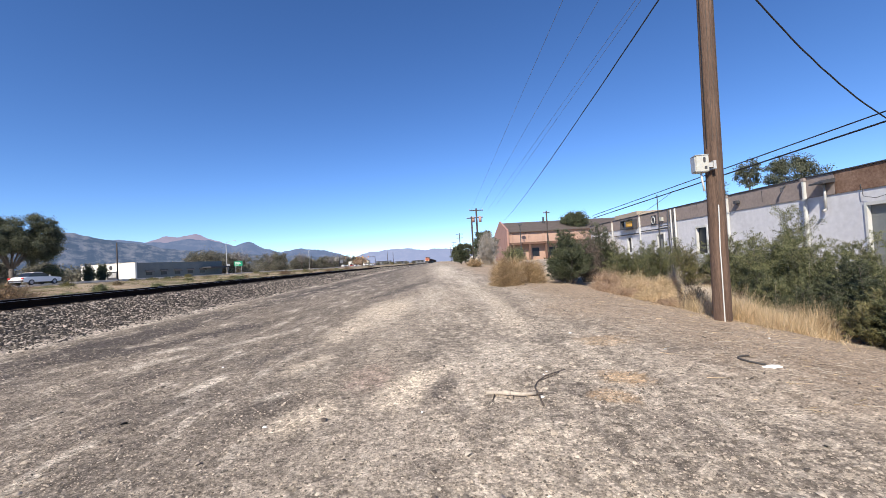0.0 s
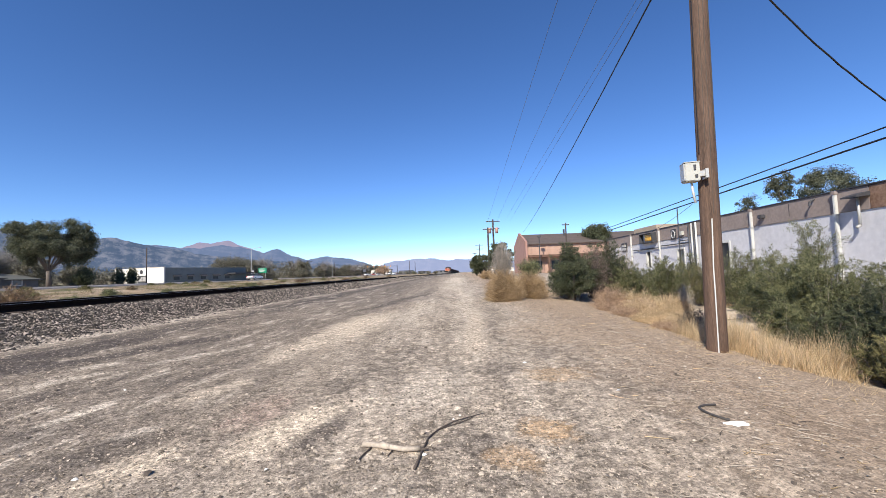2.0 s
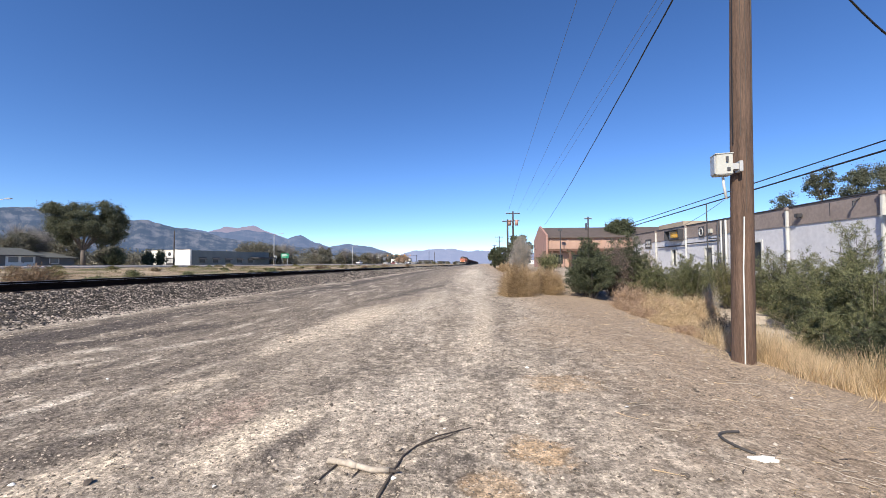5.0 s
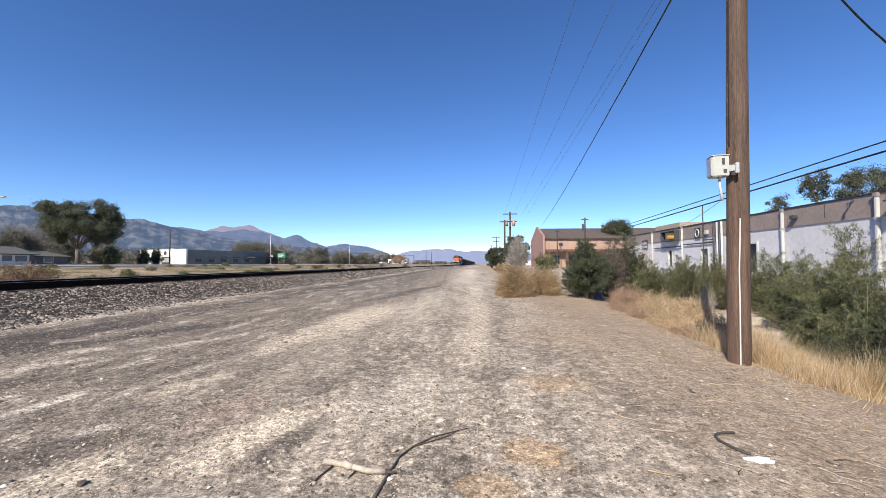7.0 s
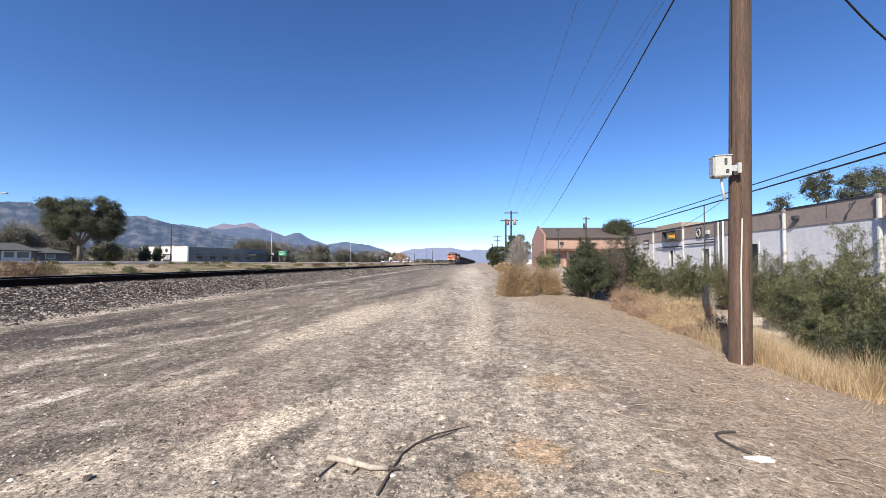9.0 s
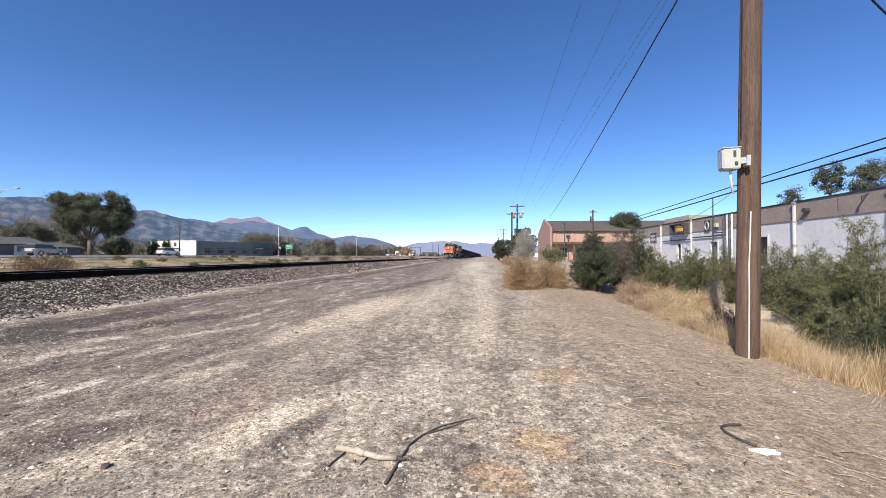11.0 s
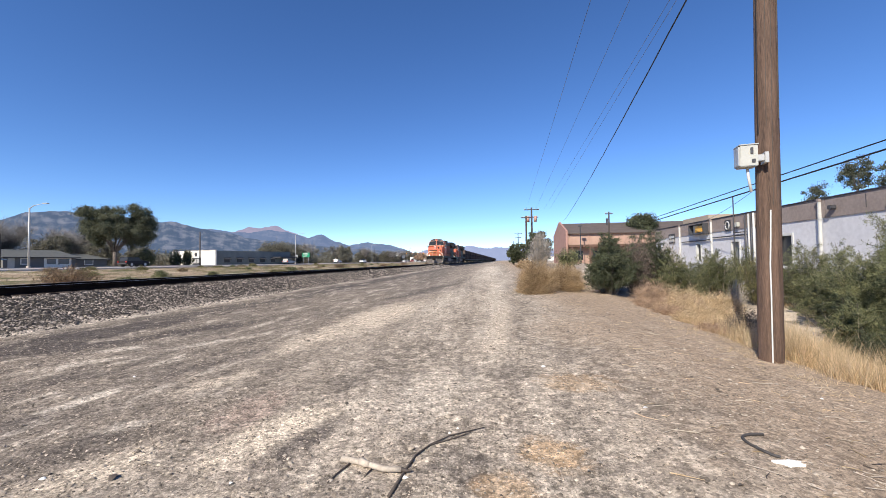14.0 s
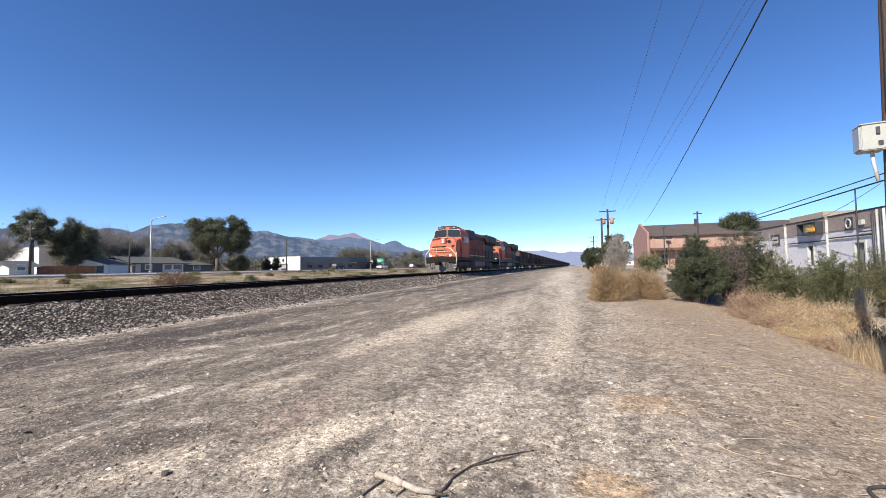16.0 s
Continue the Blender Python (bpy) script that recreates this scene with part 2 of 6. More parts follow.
DIRT_DARK, DIRT_MID, DIRT_LIGHT, DIRT_PALE = (0.245, 0.204, 0.162), (0.43, 0.362, 0.288), (0.66, 0.56, 0.44), (0.80, 0.70, 0.57)
CINDER_AND_SHADE, SOIL, BALLAST = (0.098, 0.083, 0.073), (0.375, 0.282, 0.198), (0.11, 0.095, 0.08)
VERGE_A, VERGE_B, VERGE_C = (0.36, 0.27, 0.18), (0.13, 0.13, 0.06), (0.50, 0.40, 0.29)
SAND, WEED = (0.74, 0.62, 0.475), (0.52, 0.34, 0.18)
REDDISH = (0.42, 0.31, 0.25)
PATCHES = [  # centre, radii, turn, colour, amount
    # worn pale tracks
    (-2.81, 9.7, 0.75, 3.0, -4, SAND, 0.85), (-3.26, 6.7, 0.40, 1.3, 0, SAND, 0.55), (-1.78, 3.12, 0.28, 0.75, -27, SAND, 0.85), (-3.25, 4.4, 0.22, 0.55, -17, SAND, 0.6),
    (-2.75, 2.4, 0.24, 0.55, -27, SAND, 0.65), (-4.25, 3.63, 0.13, 0.5, -7, DIRT_PALE, 0.7), (-3.19, 3.1, 0.14, 0.22, -44, DIRT_PALE, 0.6), (-5.98, 5.71, 0.18, 0.4, -40, DIRT_PALE, 0.6),
    (-4.2, 2.9, 0.35, 0.9, -31, CINDER_AND_SHADE, 0.45), (-3.9, 5.2, 0.25, 1.1, -22, CINDER_AND_SHADE, 0.4), (-4.9, 6.6, 0.15, 1.0, -25, DIRT_PALE, 0.5), (-5.7, 4.9, 0.14, 0.6, -35, DIRT_PALE, 0.5), (0.14, 8.7, 0.25, 3.2, -3, SAND, 0.55), (0.1, 16, 0.4, 7.0, -2, DIRT_PALE, 0.4), (-0.6, 4.2, 0.5, 0.9, -10, DIRT_PALE, 0.35),
    (-1.5, 14, 0.5, 5.0, -3, DIRT_PALE, 0.35), (-0.3, 40, 1.0, 18, 0, DIRT_PALE, 0.45),
    # dark cinders and ruts; the narrow patch at (-1.46, 3.02) paints a rut's shade
    (-7.12, 5.6, 0.5, 1.0, -43, CINDER_AND_SHADE, 1.0), (-6.1, 7.3, 0.42, 1.6, -22, CINDER_AND_SHADE, 1.0), (-7.58, 7.0, 0.5, 1.6, -9, CINDER_AND_SHADE, 1.0), (-1.46, 3.02, 0.14, 0.5, -12, CINDER_AND_SHADE, 0.8), (-3.21, 2.75, 0.24, 0.6, -31, CINDER_AND_SHADE, 0.45),
    (-3.2, 15.0, 0.40, 2.4, -22, CINDER_AND_SHADE, 0.75), (-2.7, 18.2, 0.45, 3.8, -14, CINDER_AND_SHADE, 0.75), (-1.9, 24, 0.6, 3.5, 0, CINDER_AND_SHADE, 0.5), (-5.28, 4.22, 0.28, 0.8, -31, CINDER_AND_SHADE, 0.4), (-1.7, 4.55, 0.25, 0.6, -9, CINDER_AND_SHADE, 0.5),
    (0.23, 4.95, 0.35, 0.4, -30, CINDER_AND_SHADE, 0.5), (-0.2, 2.72, 0.22, 0.25, 0, CINDER_AND_SHADE, 0.5), (-0.9, 2.2, 0.5, 0.4, 0, CINDER_AND_SHADE, 0.3), (-5.0, 34, 1.2, 14, 4, CINDER_AND_SHADE, 0.35), (-2.29, 3.55, 0.28, 0.6, -6, REDDISH, 0.6),
    (2.3, 4.4, 0.9, 0.8, 0, CINDER_AND_SHADE, 0.30), (1.7, 6.2, 0.7, 0.6, 0, CINDER_AND_SHADE, 0.30), (3.1, 3.3, 0.8, 0.6, 0, CINDER_AND_SHADE, 0.35), (2.6, 8.2, 0.9, 0.7, 0, CINDER_AND_SHADE, 0.25),
    # dry weed mats, brown soil and the pale ditch floor
    (0.42, 2.95, 0.24, 0.28, 0, WEED, 0.65), (0.12, 2.45, 0.22, 0.24, 0, WEED, 0.5), (0.95, 4.6, 0.45, 0.32, 0, WEED, 0.5), (1.5, 8.0, 1.0, 1.6, 0, SOIL, 0.5), (3.2, 12.5, 1.6, 3.0, 0, SOIL, 0.6),
    (7.9, 11.4, 0.9, 1.8, -10, SAND, 0.85), (8.6, 13.4, 1.0, 2.2, -30, SAND, 0.7), (6.3, 9.0, 0.9, 2.0, 0, VERGE_A, 0.8)]

M = {}
M["ground"] = ground_material()
M["rock"] = mat("pale_gravel", (0.23, 0.194, 0.155), 0.9, 0.4, 3, 0.3, 80, col2=(0.50, 0.425, 0.34), island=1.2)
M["clod"] = mat("dirt_clod", (0.17, 0.138, 0.108), 0.95, 0.4, 6, 0.4, 60, col2=(0.40, 0.334, 0.262), island=1.2)
M["ballast"] = mat("ballast_rock", (0.060, 0.050, 0.042), 0.85, 0.5, 3, 0.3, 60, col2=(0.44, 0.375, 0.315), island=1.9)
for n in M["ballast"].node_tree.nodes:
    if n.type == "MAP_RANGE":
        n.inputs["From Min"].default_value, n.inputs["From Max"].default_value = 0.80, 2.0
M["rail"] = mat("rusty_rail_steel", (0.020, 0.012, 0.008), 0.9, 0.4, 4, 0.2, 40)
M["railtop"] = mat("worn_rail_head", (0.35, 0.33, 0.32), 0.35, 0.2, 3, 0.05, 30, metal=0.9)
M["tie"] = mat("creosoted_tie", (0.05, 0.04, 0.035), 0.9, 0.4, 2, 0.5, 30, obj=0.6, stretch=(0.4, 4, 4))
M["pole"] = mat("weathered_pole_wood", (0.065, 0.037, 0.024), 0.85, 0.45, 3, 0.6, 14, col2=(0.17, 0.105, 0.072), stretch=(5, 5, 0.35))
M["polefar"] = mat("dark_pole_wood", (0.05, 0.04, 0.035), 0.9, 0.3, 3, 0.3, 20)
M["galv"] = mat("galvanised_steel", (0.42, 0.42, 0.41), 0.45, 0.12, 5, 0.05, 30, metal=0.2)
M["boxpaint"] = mat("grey_white_enamel", (0.42, 0.42, 0.38), 0.5, 0.1, 4, 0.05, 40)
M["pvc"] = mat("white_conduit", (0.58, 0.58, 0.55), 0.5, 0.1, 4, 0.05, 40)
M["hose"] = mat("worn_rubber", (0.055, 0.05, 0.047), 0.7, 0.4, 8, 0.1, 30)
M["black"] = mat("black_cable", (0.012, 0.012, 0.013), 0.6, 0.3, 5, 0, 10)
M["thinwire"] = mat("grey_wire", (0.13, 0.15, 0.19), 0.6, 0.3, 5, 0, 10)
M["wallwhite"] = mat("grey_painted_block", (0.54, 0.54, 0.57), 0.8, 0.12, 0.5, 0.15, 12, col2=(0.62, 0.615, 0.64))
M["fascia"] = mat("brown_grey_fascia", (0.25, 0.205, 0.185), 0.85, 0.2, 0.8, 0.2, 10)
M["rust"] = mat("rusted_sheet", (0.17, 0.085, 0.05), 0.85, 0.4, 1.3, 0.2, 20, col2=(0.27, 0.175, 0.125))
M["trimwhite"] = mat("white_trim_paint", (0.50, 0.50, 0.48), 0.6, 0.1, 2, 0.1, 20)
M["dark"] = mat("dark_metal", (0.045, 0.045, 0.05), 0.6, 0.3, 2, 0.1, 20)
M["roof"] = mat("dark_shingles", (0.032, 0.033, 0.036), 0.9, 0.3, 1.5, 0.4, 12)
M["brick"] = mat("pink_brick", (0.40, 0.262, 0.20), 0.9, 0.15, 1.2, 0.3, 14)
M["brickroof"] = mat("brown_shingle_roof", (0.095, 0.075, 0.066), 0.9, 0.25, 1.0, 0.4, 10)
M["brown"] = mat("brown_wood_paint", (0.12, 0.065, 0.045), 0.8, 0.3, 2, 0.2, 20)
M["white"] = mat("white_stucco", (0.72, 0.70, 0.64), 0.85, 0.08, 0.4, 0.15, 8)
M["greenwall"] = mat("grey_green_siding", (0.13, 0.15, 0.15), 0.8, 0.2, 0.6, 0.1, 8)
M["houseroof"] = mat("grey_green_shingles", (0.10, 0.105, 0.10), 0.9, 0.25, 1.5, 0.4, 12)
M["greyhouse"] = mat("grey_siding", (0.155, 0.155, 0.16), 0.85, 0.15, 1, 0.2, 8)
M["signgreen"] = mat("green_sign_sheet", (0.01, 0.24, 0.13), 0.4, 0.06, 2, 0, 8)
M["asphalt"] = mat("sun_bleached_asphalt", (0.36, 0.315, 0.28), 0.9, 0.18, 0.5, 0.2, 30)
M["concrete"] = mat("pale_concrete", (0.56, 0.49, 0.42), 0.9, 0.15, 1, 0.2, 20)
M["blind"] = mat("dim_window_blind", (0.20, 0.21, 0.22), 0.3, 0.1, 2, 0, 20)
M["brightwhite"] = mat("fresh_white_paint", (0.80, 0.80, 0.78), 0.6, 0.05, 2, 0.05, 20)
M["fence"] = mat("cedar_fence", (0.25, 0.12, 0.06), 0.9, 0.3, 1.5, 0.2, 20)
M["orange"] = mat("orange_loco_paint", (0.50, 0.145, 0.09), 0.6, 0.25, 1.2, 0.03, 10)
# the nose's orange darkened for the hood, so its colour holds the side's shade
M["orangedull"] = mat("shaded_orange_paint", (0.21, 0.066, 0.045), 0.65, 0.3, 1.0, 0.05, 10)
M["locodark"] = mat("dark_green_black_paint", (0.024, 0.023, 0.022), 0.55, 0.3, 1.0, 0.05, 10)
M["locogrey"] = mat("grey_tank_paint", (0.22, 0.17, 0.16), 0.6, 0.2, 1.0, 0.05, 10)
M["yellow"] = mat("yellow_stripe_paint", (0.75, 0.42, 0.06), 0.5, 0.1, 2, 0, 10)
M["railwhite"] = mat("white_handrail_paint", (0.66, 0.55, 0.40), 0.5, 0.1, 2, 0, 10)
M["coalcar"] = mat("weathered_hopper_steel", (0.085, 0.062, 0.054), 0.7, 0.35, 0.6, 0.1, 8, obj=0.5, col2=(0.20, 0.15, 0.13))
M["coal"] = mat("coal", (0.015, 0.015, 0.016), 0.7, 0.4, 3, 0.6, 6)
M["lamp"] = mat("lit_headlight", (1.0, 0.9, 0.7), 0.3, 0.02, 2, 0, 8, glow=0.9)
M["lampoff"] = mat("clear_lens", (0.7, 0.7, 0.66), 0.2, 0.05, 2, 0, 8)
M["red"] = mat("red_plastic", (0.5, 0.03, 0.02), 0.4, 0.1, 2, 0, 8)
M["amber"] = mat("amber_sign", (0.75, 0.40, 0.05), 0.4, 0.1, 2, 0, 8)
M["tyre"] = mat("tyre_rubber", (0.03, 0.03, 0.03), 0.8, 0.2, 3, 0, 8)
M["glass"] = mat("tinted_glass", (0.015, 0.018, 0.022), 0.28, 0.1, 1, 0, 8)
for nm in ("orange", "orangedull", "locodark", "locogrey", "coalcar", "rail", "tie"):
    M[nm].node_tree.nodes["Principled BSDF"].inputs["Specular IOR Level"].default_value = 0.08
for nm, c in (("car_white", (0.75, 0.75, 0.74)), ("car_black", (0.012, 0.012, 0.014)), ("car_silver", (0.35, 0.36, 0.37)), ("car_red", (0.35, 0.04, 0.03))):
    M[nm] = mat(nm + "_paint", c, 0.45, 0.06, 1, 0, 8)
    M[nm].node_tree.nodes["Principled BSDF"].inputs["Specular IOR Level"].default_value = 0.2
M["leaf_green"] = leaf_mat("green_weed_leaf", (0.075, 0.088, 0.036), (0.32, 0.325, 0.16), 0.42)
M["leaf_dark"] = leaf_mat("dark_green_leaf", (0.042, 0.054, 0.028), (0.135, 0.150, 0.078), 0.3)
M["leaf_olive"] = leaf_mat("olive_leaf", (0.11, 0.11, 0.04), (0.30, 0.27, 0.12), 0.35)
M["leaf_tree"] = leaf_mat("elm_leaf", (0.085, 0.096, 0.060), (0.21, 0.22, 0.14), 0.45)
M["leaf_works"] = leaf_mat("pale_elm_leaf", (0.085, 0.095, 0.060), (0.21, 0.22, 0.145), 0.4)
# far foliage: a paler leaf colour with the haze of distance mixed in
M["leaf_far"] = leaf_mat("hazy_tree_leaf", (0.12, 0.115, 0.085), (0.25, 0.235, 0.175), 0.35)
M["leaf_mauve"] = leaf_mat("dead_mauve_leaf", (0.10, 0.075, 0.06), (0.26, 0.20, 0.17))
M["scrub"] = leaf_mat("rusty_scrub_leaf", (0.13, 0.08, 0.045), (0.30, 0.20, 0.115), 0.2)
M["verge_straw"] = leaf_mat("dull_verge_grass", (0.20, 0.155, 0.09), (0.42, 0.33, 0.21), 0.25)
M["straw"] = leaf_mat("dry_straw", (0.56, 0.41, 0.23), (0.85, 0.67, 0.43), 0.45)
M["tumble"] = leaf_mat("tumbleweed_twig", (0.29, 0.19, 0.10), (0.55, 0.40, 0.23), 0.25)
M["russet"] = leaf_mat("russet_weed", (0.36, 0.235, 0.15), (0.66, 0.48, 0.33), 0.35)
M["silver"] = leaf_mat("silver_twig", (0.22, 0.20, 0.18), (0.40, 0.37, 0.34), 0.1)
M["bark"] = mat("grey_bark", (0.12, 0.10, 0.085), 0.9, 0.35, 2, 0.5, 10)
M["twig"] = mat("pale_driftwood", (0.42, 0.36, 0.29), 0.85, 0.3, 6, 0.3, 40)
M["twigdark"] = mat("dark_twig", (0.07, 0.055, 0.045), 0.85, 0.3, 6, 0.3, 40)
M["paper"] = mat("white_litter", (0.75, 0.74, 0.70), 0.7, 0.1, 6, 0.1, 40)


# ---- geometry helpers ----
class Geo:
    """Gathers vertices and faces of one part."""

    def __init__(self):
        self.v, self.f = [], []

    def add(self, vs, fs):
        k = len(self.v)
        self.v += [tuple(p) for p in vs]
        self.f += [tuple(i + k for i in q) for q in fs]
        return self

    def box(self, x0, y0, z0, x1, y1, z1, taper=0.0):
        t = taper
        return self.add([(x0, y0, z0), (x1, y0, z0), (x1, y1, z0), (x0, y1, z0), (x0 + t, y0 + t, z1), (x1 - t, y0 + t, z1), (x1 - t, y1 - t, z1), (x0 + t, y1 - t, z1)],
                        [(3, 2, 1, 0), (4, 5, 6, 7), (0, 1, 5, 4), (1, 2, 6, 5), (2, 3, 7, 6), (3, 0, 4, 7)])

    def prism(self, outline, axis, a, b):
        """An outline of (p, q) pairs drawn out along axis 'x', 'y' or 'z' from a to b."""
        n = len(outline)
        at = {"x": lambda p, q, s: (s, p, q), "y": lambda p, q, s: (p, s, q), "z": lambda p, q, s: (p, q, s)}[axis]
        vs = [at(p, q, a) for p, q in outline] + [at(p, q, b) for p, q in outline]
        fs = [tuple(range(n))[::-1], tuple(range(n, 2 * n))] + [(i, (i + 1) % n, n + (i + 1) % n, n + i) for i in range(n)]
        return self.add(vs, fs)

    def tube(self, pts, r, n=6, r1=None):
        pts = [Vector(p) for p in pts]
        m, vs = len(pts), []
        for i, p in enumerate(pts):
            d = (pts[min(i + 1, m - 1)] - pts[max(i - 1, 0)]).normalized()
            a = d.cross(Vector((0, 0, 1)) if abs(d.z) < 0.9 else Vector((1, 0, 0))).normalized()
            b = d.cross(a)
            rr = r if r1 is None else r + (r1 - r) * i / (m - 1)
            vs += [p + rr * (math.cos(k * 2 * math.pi / n) * a + math.sin(k * 2 * math.pi / n) * b) for k in range(n)]
        fs = [(i * n + k, i * n + (k + 1) % n, (i + 1) * n + (k + 1) % n, (i + 1) * n + k) for i in range(m - 1) for k in range(n)]
        fs += [tuple(range(n))[::-1], tuple(range((m - 1) * n, m * n))]
        return self.add(vs, fs)

    def rod(self, p, q, r, n=8, r1=None):
        return self.tube([p, q], r, n, r1)

    def data(self, name, material, bevel=0.0, smooth=False):
        me = bpy.data.meshes.new(name)
        me.from_pydata(self.v, [], self.f)
        bm = bmesh.new()
        bm.from_mesh(me)
        bmesh.ops.recalc_face_normals(bm, faces=bm.faces)
        if bevel:
            bmesh.ops.bevel(bm, geom=[e for e in bm.edges if e.is_manifold and e.calc_face_angle(0) > 0.5], offset=bevel, segments=2, affect="EDGES", clamp_overlap=True)
        bm.to_mesh(me)
        bm.free()
        me.materials.append(material)
        if smooth:
            me.polygons.foreach_set("use_smooth", [True] * len(me.polygons))
        return me

    def part(self, name, material, parent=None, label="", bevel=0.0, smooth=False):
        ob = new(name, self.data(name, material, bevel, smooth))
        ob.parent = parent
        if label:
            ob["label"] = label
        return ob


def part(name, geo, material, parent, label="", bevel=0.0, smooth=False):
    return geo.part(name, material, parent, label, bevel, smooth)


def thing(name, label, category, group="", kind="", m=None):
    ob = tagged(new(name), label, category, group, kind)
    if m is not None:
        ob.matrix_basis = m
    return ob


def raw(name, verts, faces, material, parent=None, smooth=False):
    """A mesh from arrays of vertices (n, 3) and equal-sized faces (m, k)."""
    me = bpy.data.meshes.new(name)
    verts, faces = np.asarray(verts, np.float32), np.asarray(faces, np.int32)
    k = faces.shape[1]
    me.vertices.add(len(verts))
    me.vertices.foreach_set("co", verts.ravel())
    me.loops.add(faces.size)
    me.loops.foreach_set("vertex_index", faces.ravel())
    me.polygons.add(len(faces))
    me.polygons.foreach_set("loop_start", np.arange(0, faces.size, k, dtype=np.int32))
    if smooth:
        me.polygons.foreach_set("use_smooth", np.ones(len(faces), bool))
    me.update(calc_edges=True)
    me.materials.append(material)
    ob = new(name, me)
    ob.parent = parent
    return ob


def smooth(a, b, v):
    t = np.clip((np.asarray(v, float) - a) / (b - a), 0, 1)
    return t * t * (3 - 2 * t)


# ---- ground ----
TRACK_X, TRACK_LEAN, RAIL_Z = -12.8, 0.02, 0.92
TRACK_TURN = -math.degrees(math.atan(TRACK_LEAN))


def lumps(x, y, s, seed):
    """Cheap smooth unevenness about zero."""
    r = np.random.default_rng(seed)
    z = 0
    for i in range(6):
        a, p, f = r.uniform(0, 6.3), r.uniform(0, 6.3), s * r.uniform(0.6, 1.8)
        z = z + np.sin((x * math.cos(a) + y * math.sin(a)) * f + p)
    return z / 6


def ground_z(x, y, rough=True):
    x, y = np.asarray(x, float), np.asarray(y, float)
    u = x - (TRACK_X + TRACK_LEAN * y)
    base = 0.0135 * np.clip(y - 2, 0, 58)
    lot = base * (0.40 + 0.60 * smooth(4, 13, u)) + 0.12 * smooth(8.5, 3.6, u)
    # ditch beside the lot, with the ground of the works behind it
    lip = 3.92 + 0.03 * np.clip(y, 0, 60)
    d = x - lip
    deep = smooth(-12, 0, y + 6) * (1 - 0.75 * smooth(13, 24, y))
    lot = lot - deep * (0.22 * smooth(1.8, 4.4, x) + 0.34 * smooth(-0.1, 1.9, d) - 0.12 * smooth(3.0, 7.5, d))
    lot = lot + (0.0 - lot) * smooth(9.5, 13.5, x) * (1 - smooth(40, 60, y))
    # ballast bed
    shoulder = np.where(u > 0, 0.70 + (lot - 0.70) * smooth(1.25, 3.3, u), 0.70 + (0.55 - 0.70) * smooth(-1.55, -3.0, u))
    z = np.where((u > -3.0) & (u < 3.3), shoulder, lot)
    left = 0.55 + 0.57 * smooth(-17.0, -33.0, x)
    left = left + 0.10 * smooth(-65.5, -66.2, x) - 0.06 * smooth(-67, -72, x)
    z = np.where(u <= -3.0, left, z)
    if rough:
        near = np.exp(-np.clip(y - 8, 0, None) / 30)
        z = z + 0.030 * near * lumps(x * 1.0, y * 0.45, 2.2, 3) + 0.012 * near * lumps(x, y * 0.8, 7, 4) * (u > 3.3)
        z = z + 0.07 * lumps(x, y, 1.1, 5) * ((u < -4) & (x > -34)) + 0.10 * lumps(x, y, 1.3, 6) * smooth(0.3, 2.0, d)
    return z


def gz(x, y):
    return float(ground_z(np.array([x]), np.array([y]))[0])


def build_ground():
    xs = np.concatenate([-np.geomspace(4300, 66, 16), np.arange(-64, -30, 2.0), np.arange(-30, -16.5, 0.5), np.arange(-16.5, -8, 0.2), np.arange(-8, 9, 0.11), np.arange(9, 20, 0.7), np.geomspace(20, 4300, 22)])
    ys = np.concatenate([-np.geomspace(4300, 12, 14), np.arange(-10, 0, 1.0), np.arange(0, 14, 0.12), np.arange(14, 30, 0.35), np.arange(30, 70, 1.2), np.geomspace(71, 4300, 40)])
    X, Y = np.meshgrid(xs, ys)
    Z = ground_z(X, Y)
    n, m = X.shape
    idx = np.arange(n * m).reshape(n, m)
    faces = np.stack([idx[:-1, :-1], idx[:-1, 1:], idx[1:, 1:], idx[1:, :-1]], -1).reshape(-1, 4)
    ob = raw("ground", np.stack([X, Y, Z], -1).reshape(-1, 3), faces, M["ground"], smooth=True)
    tagged(ob, "dusty dirt and gravel lot with pale worn patches beside the railway", "ground", kind="structure")


build_ground()


def stones(name, pos, size, material, label, flat=0.6, parent=None):
    """Many small angular stones in one mesh: bent octahedra with cut tops."""
    k = len(pos)
    base = np.array([(1, 0, 0), (0.3, 0.95, 0), (-0.8, 0.6, 0), (-0.85, -0.5, 0), (0.25, -1, 0), (0.25, 0.1, 1), (-0.3, -0.2, 0.95)], float)
    tri = np.array([(0, 1, 5), (1, 2, 5), (2, 6, 5), (2, 3, 6), (3, 4, 6), (4, 5, 6), (4, 0, 5)])
    v = base[None] * rng.uniform(0.7, 1.3, (k, 7, 3))
    v[..., 2] *= flat
    a, t = rng.uniform(0, 6.28, k), rng.normal(0, 0.35, k)
    ca, sa, ct, st = np.cos(a)[:, None], np.sin(a)[:, None], np.cos(t)[:, None], np.sin(t)[:, None]
    x, y, z = v[..., 0], v[..., 1], v[..., 2]
    y, z = y * ct - z * st, y * st + z * ct
    v = np.stack([x * ca - y * sa, x * sa + y * ca, z], -1) * size[:, None, None] + pos[:, None]
    f = (tri[None] + 7 * np.arange(k)[:, None, None]).reshape(-1, 3)
    ob = raw(name, v.reshape(-1, 3), f, material, parent)
    if label:
        tagged(ob, label, "stones", kind="stuff")
    return ob


